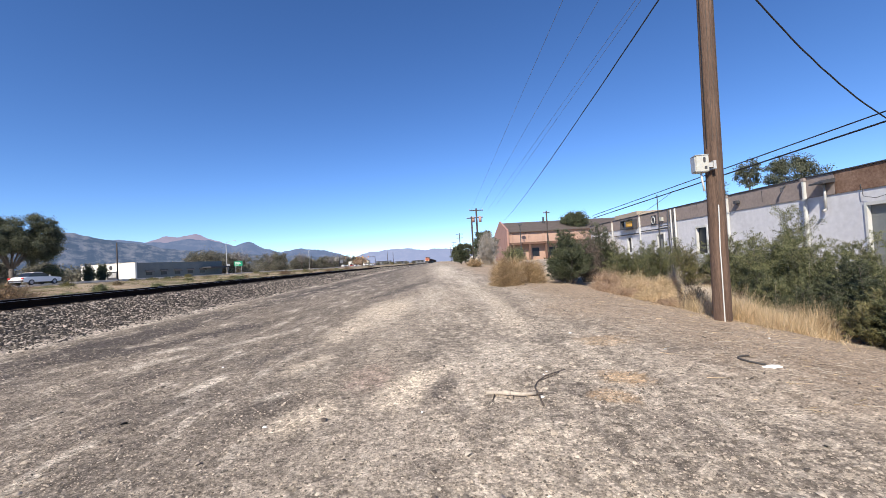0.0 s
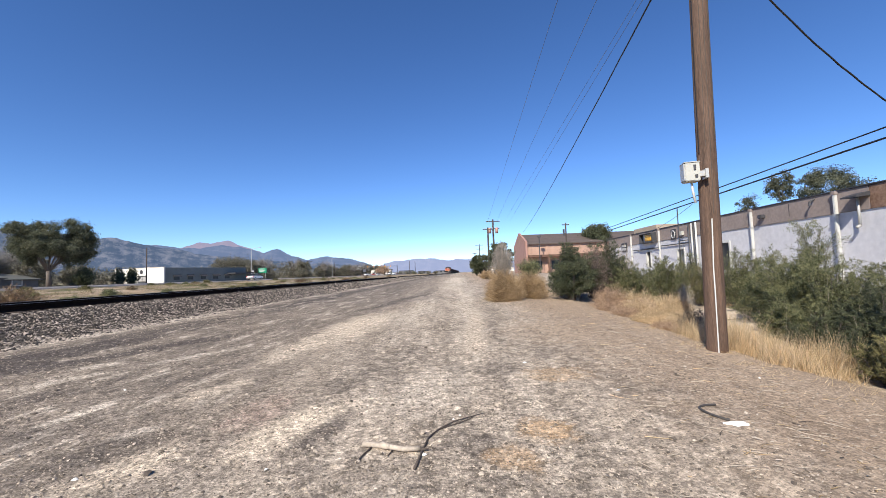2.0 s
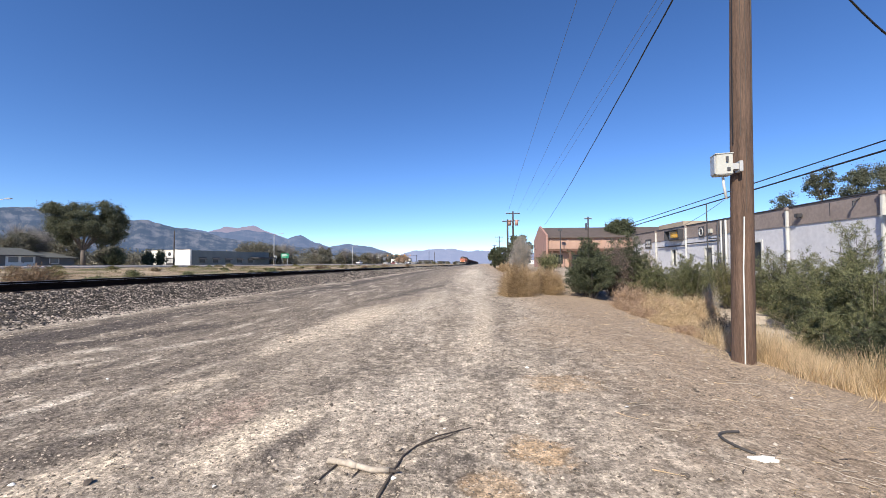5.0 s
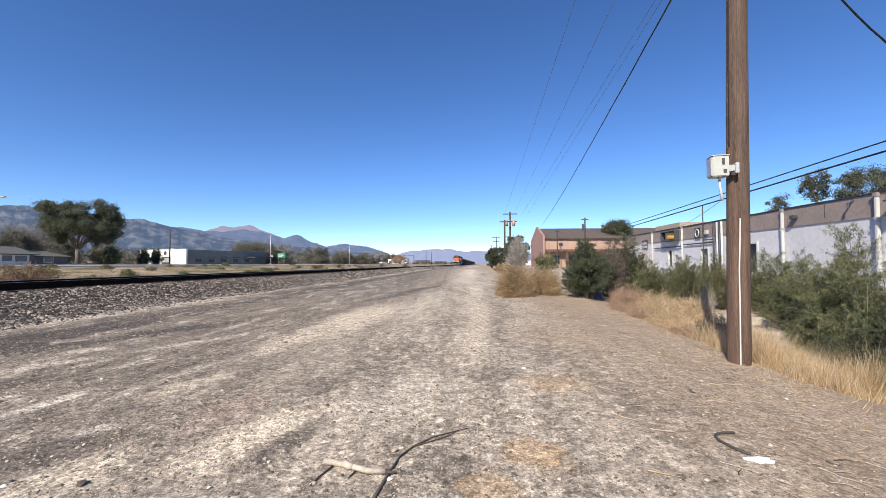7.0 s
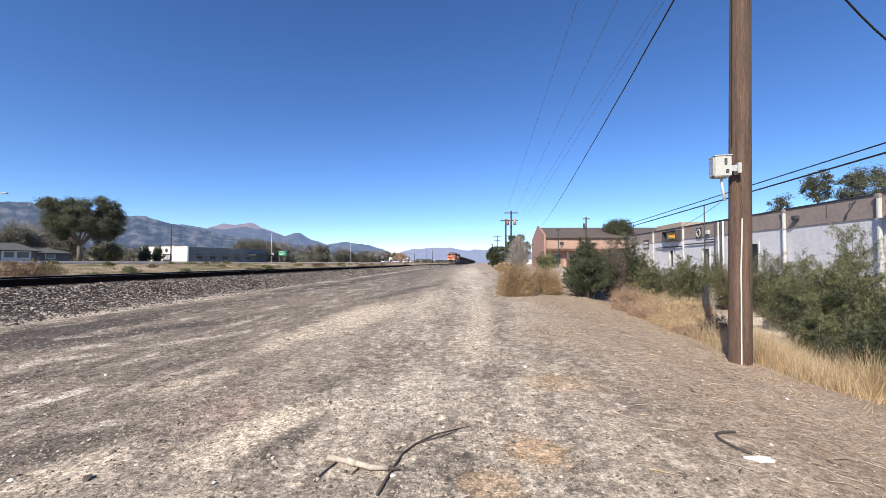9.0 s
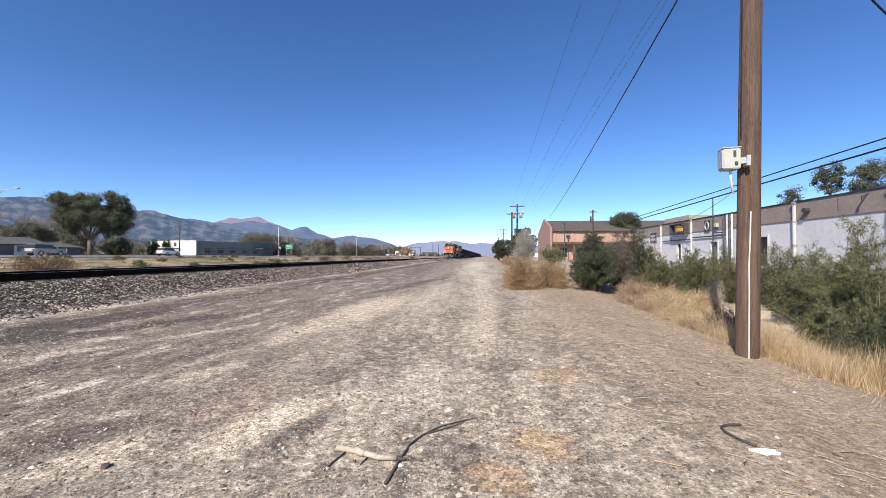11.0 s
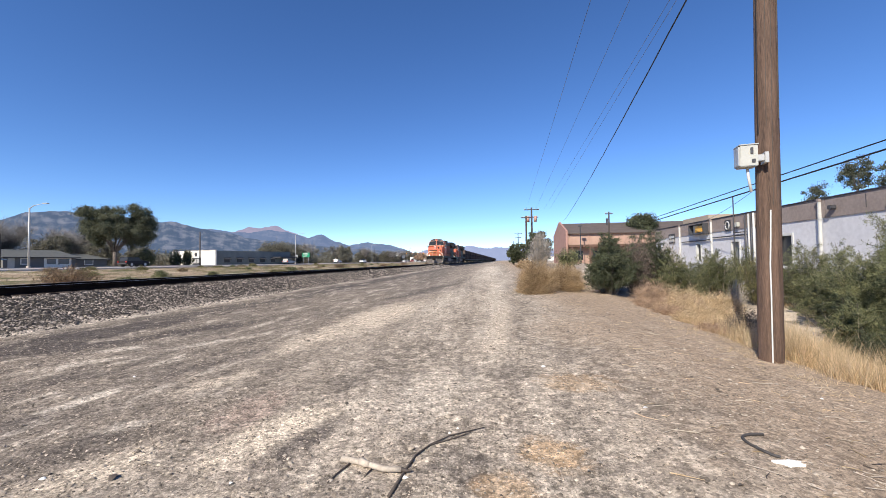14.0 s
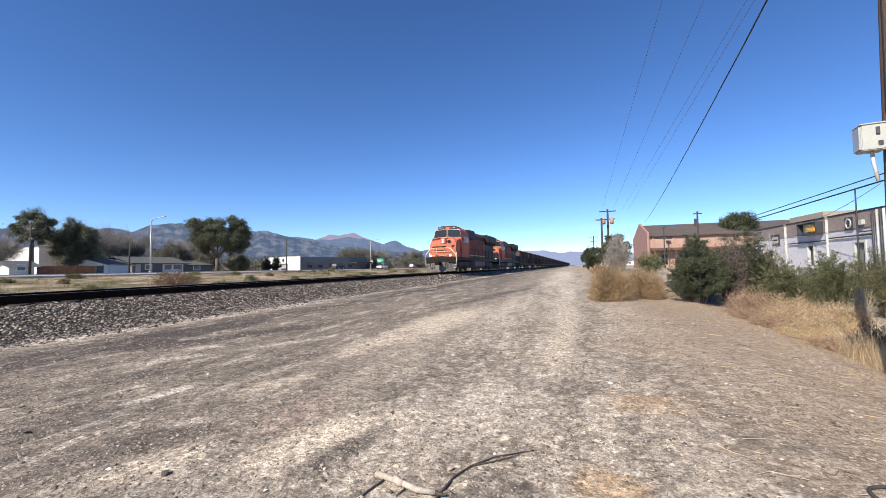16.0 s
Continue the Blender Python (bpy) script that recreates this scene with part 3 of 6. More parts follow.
def build_stones():
    k = 60000
    y = 0.4 + 15 * rng.random(k) ** 1.7
    x = rng.uniform(-1, 1, k) * (4 + y * 0.9) - 1.0
    ok = (x > -9.3) & (x < 3.9 + 0.04 * y)
    ok &= (x < 0.9) | (rng.random(k) < 0.6)
    ok &= (x > -3.2) | (rng.random(k) < 0.6)
    x, y = x[ok], y[ok]
    s = rng.lognormal(-5.2, 0.55, len(x)) * (0.75 + 0.03 * y)
    s = np.clip(s, 0.004, 0.035)
    stones("loose_gravel", np.stack([x, y, ground_z(x, y) + s * 0.1], -1), s, M["rock"], "pale loose gravel scattered over packed dirt")
    n = 78000
    y = 0.9 + 15 * rng.random(n) ** 1.9
    c = np.stack([rng.uniform(-9, 2.6, 260), 1.0 + 15 * rng.random(260) ** 1.3], 1)[rng.integers(0, 260, n)]
    loose = rng.random(n) < 0.55
    x = np.where(loose, rng.uniform(-1, 1, n) * (4 + y * 0.7) - 2.4, c[:, 0] + rng.normal(0, 0.25, n))
    y = np.where(loose, y, c[:, 1] + rng.normal(0, 0.5, n))
    ok = (x > -8.8) & (x < 1.2 + 2.9 * rng.random(n)) & (y > 0.9)
    x, y = x[ok], y[ok]
    s = np.clip(rng.lognormal(-5.0, 0.5, len(x)) * (0.8 + 0.03 * y), 0.004, 0.034)
    stones("dirt_clods", np.stack([x, y, ground_z(x, y) + s * 0.1], -1), s, M["clod"], "brown dirt clods and rubble on the packed lot")
    parts = []
    for y0, y1, dens, s0 in ((-6, 12, 640, 0.0225), (12, 28, 330, 0.029), (28, 60, 80, 0.048), (60, 110, 18, 0.085)):
        n = int((y1 - y0) * 2.6 * dens)
        yy = rng.uniform(y0, y1, n)
        uu = 1.30 + 2.5 * rng.random(n) ** 0.95
        keep = rng.random(n) > smooth(2.7, 3.7, uu) * 0.85
        yy, uu = yy[keep], uu[keep]
        xx = TRACK_X + TRACK_LEAN * yy + uu
        ss = s0 * rng.lognormal(0, 0.3, len(xx))
        parts.append((np.stack([xx, yy, ground_z(xx, yy) + ss * 0.15], -1), ss))
        n2 = n // 4
        yy = rng.uniform(y0, y1, n2)
        xx = TRACK_X + TRACK_LEAN * yy + rng.uniform(-2.6, 1.2, n2)
        ss = s0 * rng.lognormal(0, 0.3, n2)
        parts.append((np.stack([xx, yy, np.full(n2, 0.69) + ss * 0.3], -1), ss))
    stones("railway_ballast", np.concatenate([p for p, s in parts]), np.concatenate([s for p, s in parts]), M["ballast"], "crushed brown and grey stone ballast heaped beside the rails", 0.75)


build_stones()


# ---- highway ----
def build_highway():
    ob = Geo().box(-65.6, -1500, 1.0, -35.3, 2500, 1.225).part("road", M["asphalt"])
    tagged(ob, "sun-bleached grey asphalt highway running beside the railway", "road", kind="structure")
    for nm, x0, x1, z in (("kerb_far", -66.1, -65.55, 1.33), ("kerb_near", -35.35, -35.05, 1.25)):
        k = Geo().box(x0, -400, 1.0, x1, 900, z).part(nm, M["concrete"])
        tagged(k, "pale concrete kerb along the highway edge", "kerb", kind="structure")


build_highway()


# ---- railway ----
def build_railway():
    line = thing("railway_track", "single railway track with dark rusty rails on ties", "railway", kind="structure", m=pose(TRACK_X, 0, 0, 0, 0, TRACK_TURN))
    prof = [(-0.075, 0), (0.075, 0), (0.075, 0.014), (0.014, 0.035), (0.012, 0.135), (0.036, 0.15), (0.036, 0.188), (-0.036, 0.188), (-0.036, 0.15), (-0.012, 0.135), (-0.014, 0.035), (-0.075, 0.014)]
    for x in (-0.755, 0.755):
        r = part("rail", Geo().prism([(x + p, RAIL_Z - 0.19 + q) for p, q in prof], "y", -60, 1200), M["rail"], line)
        part("rail_head", Geo().box(x - 0.034, -60, RAIL_Z - 0.002, x + 0.034, 1200, RAIL_Z + 0.002), M["railtop"], r, "polished steel running surface")
    tie = Geo().box(-1.3, -0.115, RAIL_Z - 0.36, 1.3, 0.115, RAIL_Z - 0.188).data("tie", M["tie"], 0.012)
    for i in range(230):
        t = new("tie", tie)
        t.parent, t.location = line, (rng.normal(0, 0.03), -8 + i * 0.5, rng.normal(0, 0.005))
    g = Geo()
    for i in range(420):
        g.box(-1.3, 107 + i * 0.5, RAIL_Z - 0.3, 1.3, 107.23 + i * 0.5, RAIL_Z - 0.188)
    tagged(part("ties_beyond", g, M["tie"], line), kind="stuff")


build_railway()


# ---- mountains ----
def ridge(name, label, crest, radius, depth, material, seed):
    """A range as a folded slope: crest gives (degrees left of the track, elevation in degrees)."""
    crest = sorted(crest)
    a = np.arange(crest[0][0], crest[-1][0], 0.12)
    e = np.interp(a, [p for p, q in crest], [q for p, q in crest])
    r = np.random.default_rng(seed)
    for i in range(7):
        f = 0.5 * 1.8 ** i
        e = e + 0.07 * 0.62 ** i * np.sin(a * f * 2.2 + r.uniform(0, 6.3))
    rows = 26
    A = np.radians(a)[None, :].repeat(rows, 0)
    T = np.linspace(0, 1, rows)[:, None].repeat(len(a), 1)
    fold = sum(0.5 ** i * np.abs(np.sin(np.degrees(A) * (0.8 * 1.9 ** i) + T * (0.7 + 0.4 * i) + r.uniform(0, 6.3))) for i in range(5)) / 1.6
    R = radius - depth * (1 - T) + depth * 0.035 * (fold - 0.5) * np.sin(T * math.pi)
    H = np.tan(np.radians(e))[None, :] * radius * (T ** 0.8) * (1 - 0.035 * fold * np.sin(T * math.pi)) + 1.4 * T
    H[0] = -20
    v = np.stack([-np.sin(A) * R, np.cos(A) * R, H], -1).reshape(-1, 3)
    idx = np.arange(rows * len(a)).reshape(rows, len(a))
    f = np.stack([idx[:-1, :-1], idx[:-1, 1:], idx[1:, 1:], idx[1:, :-1]], -1).reshape(-1, 4)
    tagged(raw(name, v, f, material, smooth=False), label, "mountains", kind="structure")


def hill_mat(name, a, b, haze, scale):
    """Dark wooded slopes with pale rock showing through; the blue air before them is an even glow."""
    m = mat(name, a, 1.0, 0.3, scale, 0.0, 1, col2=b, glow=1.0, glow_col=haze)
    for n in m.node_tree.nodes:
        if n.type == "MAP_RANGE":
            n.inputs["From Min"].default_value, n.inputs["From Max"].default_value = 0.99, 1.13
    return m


# each range glows in its own haze colour, standing in for the air between
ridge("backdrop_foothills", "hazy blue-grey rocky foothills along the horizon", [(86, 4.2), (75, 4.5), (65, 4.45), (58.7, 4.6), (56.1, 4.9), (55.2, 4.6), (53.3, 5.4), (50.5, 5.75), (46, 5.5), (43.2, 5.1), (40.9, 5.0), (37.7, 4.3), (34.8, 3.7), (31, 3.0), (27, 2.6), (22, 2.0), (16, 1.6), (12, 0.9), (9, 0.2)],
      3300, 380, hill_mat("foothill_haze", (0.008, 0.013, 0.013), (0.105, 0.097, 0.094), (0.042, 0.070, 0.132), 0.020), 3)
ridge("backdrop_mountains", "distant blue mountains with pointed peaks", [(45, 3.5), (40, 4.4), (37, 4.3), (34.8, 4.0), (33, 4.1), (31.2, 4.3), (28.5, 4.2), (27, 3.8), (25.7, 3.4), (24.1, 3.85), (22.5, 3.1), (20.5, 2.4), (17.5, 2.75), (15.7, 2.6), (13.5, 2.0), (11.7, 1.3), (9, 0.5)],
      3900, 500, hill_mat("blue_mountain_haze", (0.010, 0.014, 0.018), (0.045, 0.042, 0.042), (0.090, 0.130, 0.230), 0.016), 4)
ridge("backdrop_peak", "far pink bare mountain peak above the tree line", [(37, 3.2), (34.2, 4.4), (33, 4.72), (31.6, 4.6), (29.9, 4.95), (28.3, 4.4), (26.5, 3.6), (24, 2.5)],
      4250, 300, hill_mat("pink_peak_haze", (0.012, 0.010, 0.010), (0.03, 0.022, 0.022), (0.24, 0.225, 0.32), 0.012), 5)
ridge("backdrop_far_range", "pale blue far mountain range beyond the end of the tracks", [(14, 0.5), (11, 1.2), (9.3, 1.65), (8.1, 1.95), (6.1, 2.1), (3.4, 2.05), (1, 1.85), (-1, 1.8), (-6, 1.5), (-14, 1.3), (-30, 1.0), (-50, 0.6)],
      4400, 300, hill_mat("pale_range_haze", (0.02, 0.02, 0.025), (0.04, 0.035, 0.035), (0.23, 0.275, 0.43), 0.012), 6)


# ---- plants ----
def blades(p, d, length, width):
    """Pointed leaves: base p, direction d (unit), length, width; arrays."""
    n = len(p)
    s = np.cross(d, rng.normal(size=(n, 3)))
    s /= np.linalg.norm(s, axis=1)[:, None] + 1e-9
    L, W = length[:, None], width[:, None]
    v = np.stack([p + s * W / 2, p - s * W / 2, p + d * L], 1)
    return v.reshape(-1, 3), np.arange(3 * n).reshape(n, 3)


def unit(v):
    return v / (np.linalg.norm(v, axis=1)[:, None] + 1e-9)


def stems_mesh(name, a, b, r, material, parent, c=None):
    """Thin three-sided twigs from a to b, bent through c."""
    n = len(a)
    c = (a + b) / 2 if c is None else c
    d = unit(np.asarray(b - a, float))
    side = unit(np.cross(d, np.array([0.31, 0.93, 0.21])))
    rise = np.cross(side, d)
    k = np.stack([side, -0.5 * side + 0.87 * rise, -0.5 * side - 0.87 * rise], 1)
    r = np.broadcast_to(r, (n,))[:, None, None]
    v = np.concatenate([a[:, None] + k * r, c[:, None] + k * r * 0.75, b[:, None] + k * r * 0.3], 1)
    q = np.array([(i + 3 * s, (i + 1) % 3 + 3 * s, (i + 1) % 3 + 3 * s + 3, i + 3 * s + 3) for s in (0, 1) for i in range(3)])
    f = (q[None] + 9 * np.arange(n)[:, None, None]).reshape(-1, 4)
    return raw(name, v.reshape(-1, 3), f, material, parent)


def bush(label, x, y, rx, ry, h, n, leaf, material, category="bush", group="", name="bush", stems=90, spread=0.12, bark="bark", z=None, base=0.35, aspect=0.28, droop=0.0, fill=0.25, peak=0.0):
    """A bush: stems from the foot into an uneven dome, with leaves along them."""
    z = gz(x, y) - 0.04 if z is None else z
    t = thing(name, label, category, group, m=pose(x, y, z))
    th, ph = rng.uniform(0, 2 * math.pi, stems), rng.uniform(0.0, 1, stems) ** 0.6
    rr = rng.uniform(0.62, 1.08, stems)
    tip = np.stack([rx * np.cos(th) * ph * rr, ry * np.sin(th) * ph * rr, h * rr * ((1 - peak) * np.sqrt(np.clip(1.05 - ph ** 2, 0.04, 1)) + peak * (1.05 - 0.8 * ph))], 1)
    foot = tip * np.array([base, base, 0.0]) * rng.uniform(0.2, 1, (stems, 1))
    mid = foot * 0.5 + tip * 0.5
    mid[:, 2] += h * 0.10
    stems_mesh("woody_core", foot, tip, max(0.004, 0.006 * h), M[bark], t, mid)
    i = rng.integers(0, stems, n)
    s = fill + (1 - fill) * rng.random(n) ** 0.8
    p = np.where(s[:, None] < 0.5, foot[i] + (mid[i] - foot[i]) * s[:, None] * 2, mid[i] + (tip[i] - mid[i]) * (s[:, None] * 2 - 1))
    d0 = unit(tip[i] - mid[i])
    p = p + rng.normal(size=(n, 3)) * spread * h * np.array([1, 1, 0.7])
    p[:, 2] = np.abs(p[:, 2])
    d = unit(d0 * 0.9 + rng.normal(size=(n, 3)) * 0.75 + np.array([0, 0, -droop]))
    L = leaf * rng.uniform(0.6, 1.4, n)
    v, f = blades(p, d, L, L * aspect)
    raw("foliage", v, f, material, t)
    return t


def weed(label, x, y, r, h, n, leaf, material, group):
    """A feathery weed: stems fanned from the foot, arching side shoots, fine leaves close along them."""
    t = thing("weed_bush", label, "bush", group, m=pose(x, y, gz(x, y) - 0.04))
    k, per = int(16 + 14 * r), 16
    th, ph = rng.uniform(0, 6.283, k), rng.uniform(0.02, 1, k) ** 0.7
    rr = rng.uniform(0.6, 1.12, k)
    tip = np.stack([r * 0.8 * np.cos(th) * ph * rr, r * 0.8 * np.sin(th) * ph * rr, h * rr * (1.0 - 0.62 * ph ** 1.6)], 1)
    foot = tip * np.array([0.3, 0.3, 0.0])
    stems_mesh("woody_core", foot, tip, 0.011, M["bark"], t)
    i = np.repeat(np.arange(k), per)
    s = rng.uniform(0.12, 1.0, k * per)[:, None]
    a = foot[i] + (tip[i] - foot[i]) * s
    out = unit(tip[i] - foot[i]) * 0.8 + unit(rng.normal(size=(k * per, 3)) * np.array([1, 1, 0.45])) * 0.9
    b = a + unit(out) * (0.18 + 0.30 * (1 - s)) * h * rng.uniform(0.45, 1.0, (k * per, 1))
    b[:, 2] = np.maximum(b[:, 2], 0.08)
    c = (a + b) / 2 + np.array([0, 0, 0.03 * h])
    tagged(stems_mesh("side_shoot", a, b, 0.004, M["bark"], t, c), kind="stuff")
    j = rng.integers(0, k * per, n)
    q = rng.random((n, 1)) ** 0.8
    p = (1 - q) ** 2 * a[j] + 2 * q * (1 - q) * c[j] + q ** 2 * b[j]
    p = p + rng.normal(size=(n, 3)) * 0.014 * h
    d = unit(unit(b[j] - a[j]) * 0.8 + unit(rng.normal(size=(n, 3))) * 0.8)
    L = leaf * rng.uniform(0.6, 1.5, n)
    v, f = blades(p, d, L * 1.15, L * 0.22)
    raw("foliage", v, f, material, t)
    return t


def tumbleweed(label, x, y, rx, h, n, group="dry tumbleweeds", material="tumble", z=None):
    """A dense ball of fine dry twigs."""
    t = thing("tumbleweed", label, "weed", group, m=pose(x, y, (gz(x, y) if z is None else z) - 0.03))
    th, cz = rng.uniform(0, 6.283, n), rng.uniform(0, 1, n)
    rr = rng.uniform(0.35, 1.0, n) ** 0.5 * (1 + 0.13 * np.sin(th * 3 + 1) + 0.1 * np.sin(th * 5))
    hor = np.sqrt(np.clip(1 - (cz * 0.95) ** 2, 0, 1)) * 0.35 + 0.65 * np.sqrt(np.clip(1 - cz ** 3, 0, 1))
    b = np.stack([rx * hor * rr * np.cos(th), rx * hor * rr * np.sin(th), h * cz * rr], 1)
    a = b * rng.uniform(0.5, 0.85, (n, 1)) + rng.normal(size=(n, 3)) * 0.05 * rx
    a[:, 2] = np.abs(a[:, 2])
    v, f = blades(a, unit(b - a + rng.normal(size=(n, 3)) * 0.26 * rx), rng.uniform(0.10, 0.26, n) * h, rng.uniform(0.006, 0.011, n))
    raw("twig_mass", v, f, M[material], t)
    k = 40
    j = rng.integers(0, n, k)
    stems_mesh("woody_core", np.zeros((k, 3)) + rng.normal(size=(k, 3)) * np.array([0.05, 0.05, 0]), a[j], 0.006, M["tumble"], t)
    return t


def grass(label, pts, hgt, material, name="dry_grass", width=0.008, lean=0.35):
    n = len(pts)
    p = np.stack([pts[:, 0], pts[:, 1], ground_z(pts[:, 0], pts[:, 1]) - 0.02], 1)
    d = unit(np.stack([rng.normal(0, lean, n), rng.normal(0, lean, n), np.ones(n)], 1))
    L = hgt * rng.uniform(0.45, 1.15, n) * np.clip(0.9 + 0.9 * lumps(pts[:, 0], pts[:, 1], 5.0, 11), 0.35, 1.6)
    v, f = blades(p, d, L, np.full(n, width) * rng.uniform(0.7, 1.4, n))
    v = v.reshape(n, 3, 3)
    v[:, 2, :2] += rng.normal(0, 0.25, (n, 2)) * L[:, None]
    return tagged(raw(name, v.reshape(-1, 3), f, M[material]), label, "grass", kind="stuff")


def clumped(n, x0, x1, y0, y1, clumps, s):
    c = np.stack([rng.uniform(x0, x1, clumps), rng.uniform(y0, y1, clumps)], 1)
    return c[rng.integers(0, clumps, n)] + rng.normal(0, s, (n, 2))


def tree(label, x, y, z, h, r, n, leaf, material, trunk=0.35, lean=(0, 0), clear=0.3, clumps=60, name="tree", group="", bark="bark", flat=0.75, dense=1.0, lobes=None):
    """A tapered trunk with limbs, and a crown of leaves in clumps with gaps between them."""
    t = thing(name, label, "tree", group, m=pose(x, y, z))
    zc = h * (clear + (1 - clear) * 0.5)
    q = rng.normal(size=(clumps, 3))
    q = unit(q) * rng.uniform(0.2, 1, (clumps, 1)) ** 0.35
    c = q * np.array([r, r, h * (1 - clear) * 0.5]) * rng.uniform(0.70, 1.12, (clumps, 1)) + np.array([lean[0], lean[1], zc])
    c[:, 2] = np.clip(c[:, 2], h * clear * 0.6, h)
    if lobes:
        q = unit(rng.normal(size=(clumps, 3))) * rng.uniform(0.15, 1, (clumps, 1)) ** 0.4
        pick = np.array(lobes)[rng.choice(len(lobes), clumps, p=np.array([l[3] ** 2 for l in lobes]) / sum(l[3] ** 2 for l in lobes))]
        pick[:len(lobes)] = np.array(lobes)
        q[:len(lobes)] *= 0.3
        c = pick[:, :3] + q * pick[:, 3:] * 0.9
    g = Geo()
    fork = Vector((lean[0] * 0.35, lean[1] * 0.35, h * clear))
    g.tube([(0, 0, -0.3), (lean[0] * 0.1, lean[1] * 0.1, h * clear * 0.5), fork], trunk, 8, trunk * 0.65)
    for k in range(min(11, clumps)):
        e = Vector(c[k])
        g.tube([fork - Vector((0, 0, 0.3)), fork.lerp(e, 0.5) + Vector((0, 0, 0.06 * h)), e], trunk * 0.34, 5, trunk * 0.05)
    part("trunk", g, M[bark], t, smooth=True)
    i = rng.integers(0, clumps, n)
    sz = rng.uniform(0.55, 1.3, clumps) * r * 0.135 * dense * (60 / clumps) ** 0.33
    p = c[i] + rng.normal(size=(n, 3)) * 0.82 * sz[i][:, None] * np.array([1, 1, flat])
    d = unit(rng.normal(size=(n, 3)))
    L = leaf * rng.uniform(0.6, 1.4, n)
    v, f = blades(p, d, L, L * 0.6)
    raw("crown", v, f, M[material], t)
    return t


def bare_tree(label, x, y, z, h, r, twigs=900, name="bare_tree", material="silver", group=""):
    t = thing(name, label, "tree", group, m=pose(x, y, z))
    g = Geo()
    g.tube([(0, 0, -0.2), (0.1, 0, h * 0.3)], 0.16, 7, 0.1)
    a, b = [], []
    for k in range(14):
        th, e = rng.uniform(0, 6.28), Vector((0, 0, 0))
        e = Vector((r * 0.7 * math.cos(th), r * 0.7 * math.sin(th), h * rng.uniform(0.6, 0.9)))
        g.tube([(0.1, 0, h * 0.25), Vector((0.1, 0, h * 0.25)).lerp(e, 0.5) + Vector((0, 0, 0.05 * h)), e], 0.07, 5, 0.015)
        for j in range(twigs // 14):
            s = rng.uniform(0.3, 1)
            p = Vector((0.1, 0, h * 0.25)).lerp(e, s)
            a.append(p)
            b.append(p + Vector(rng.normal(size=3) * r * 0.22 + np.array([0, 0, h * 0.10])))
    part("trunk", g, M["bark"], t)
    stems_mesh("twig_mass", np.array(a), np.array(b), 0.022, M[material], t)
    return t


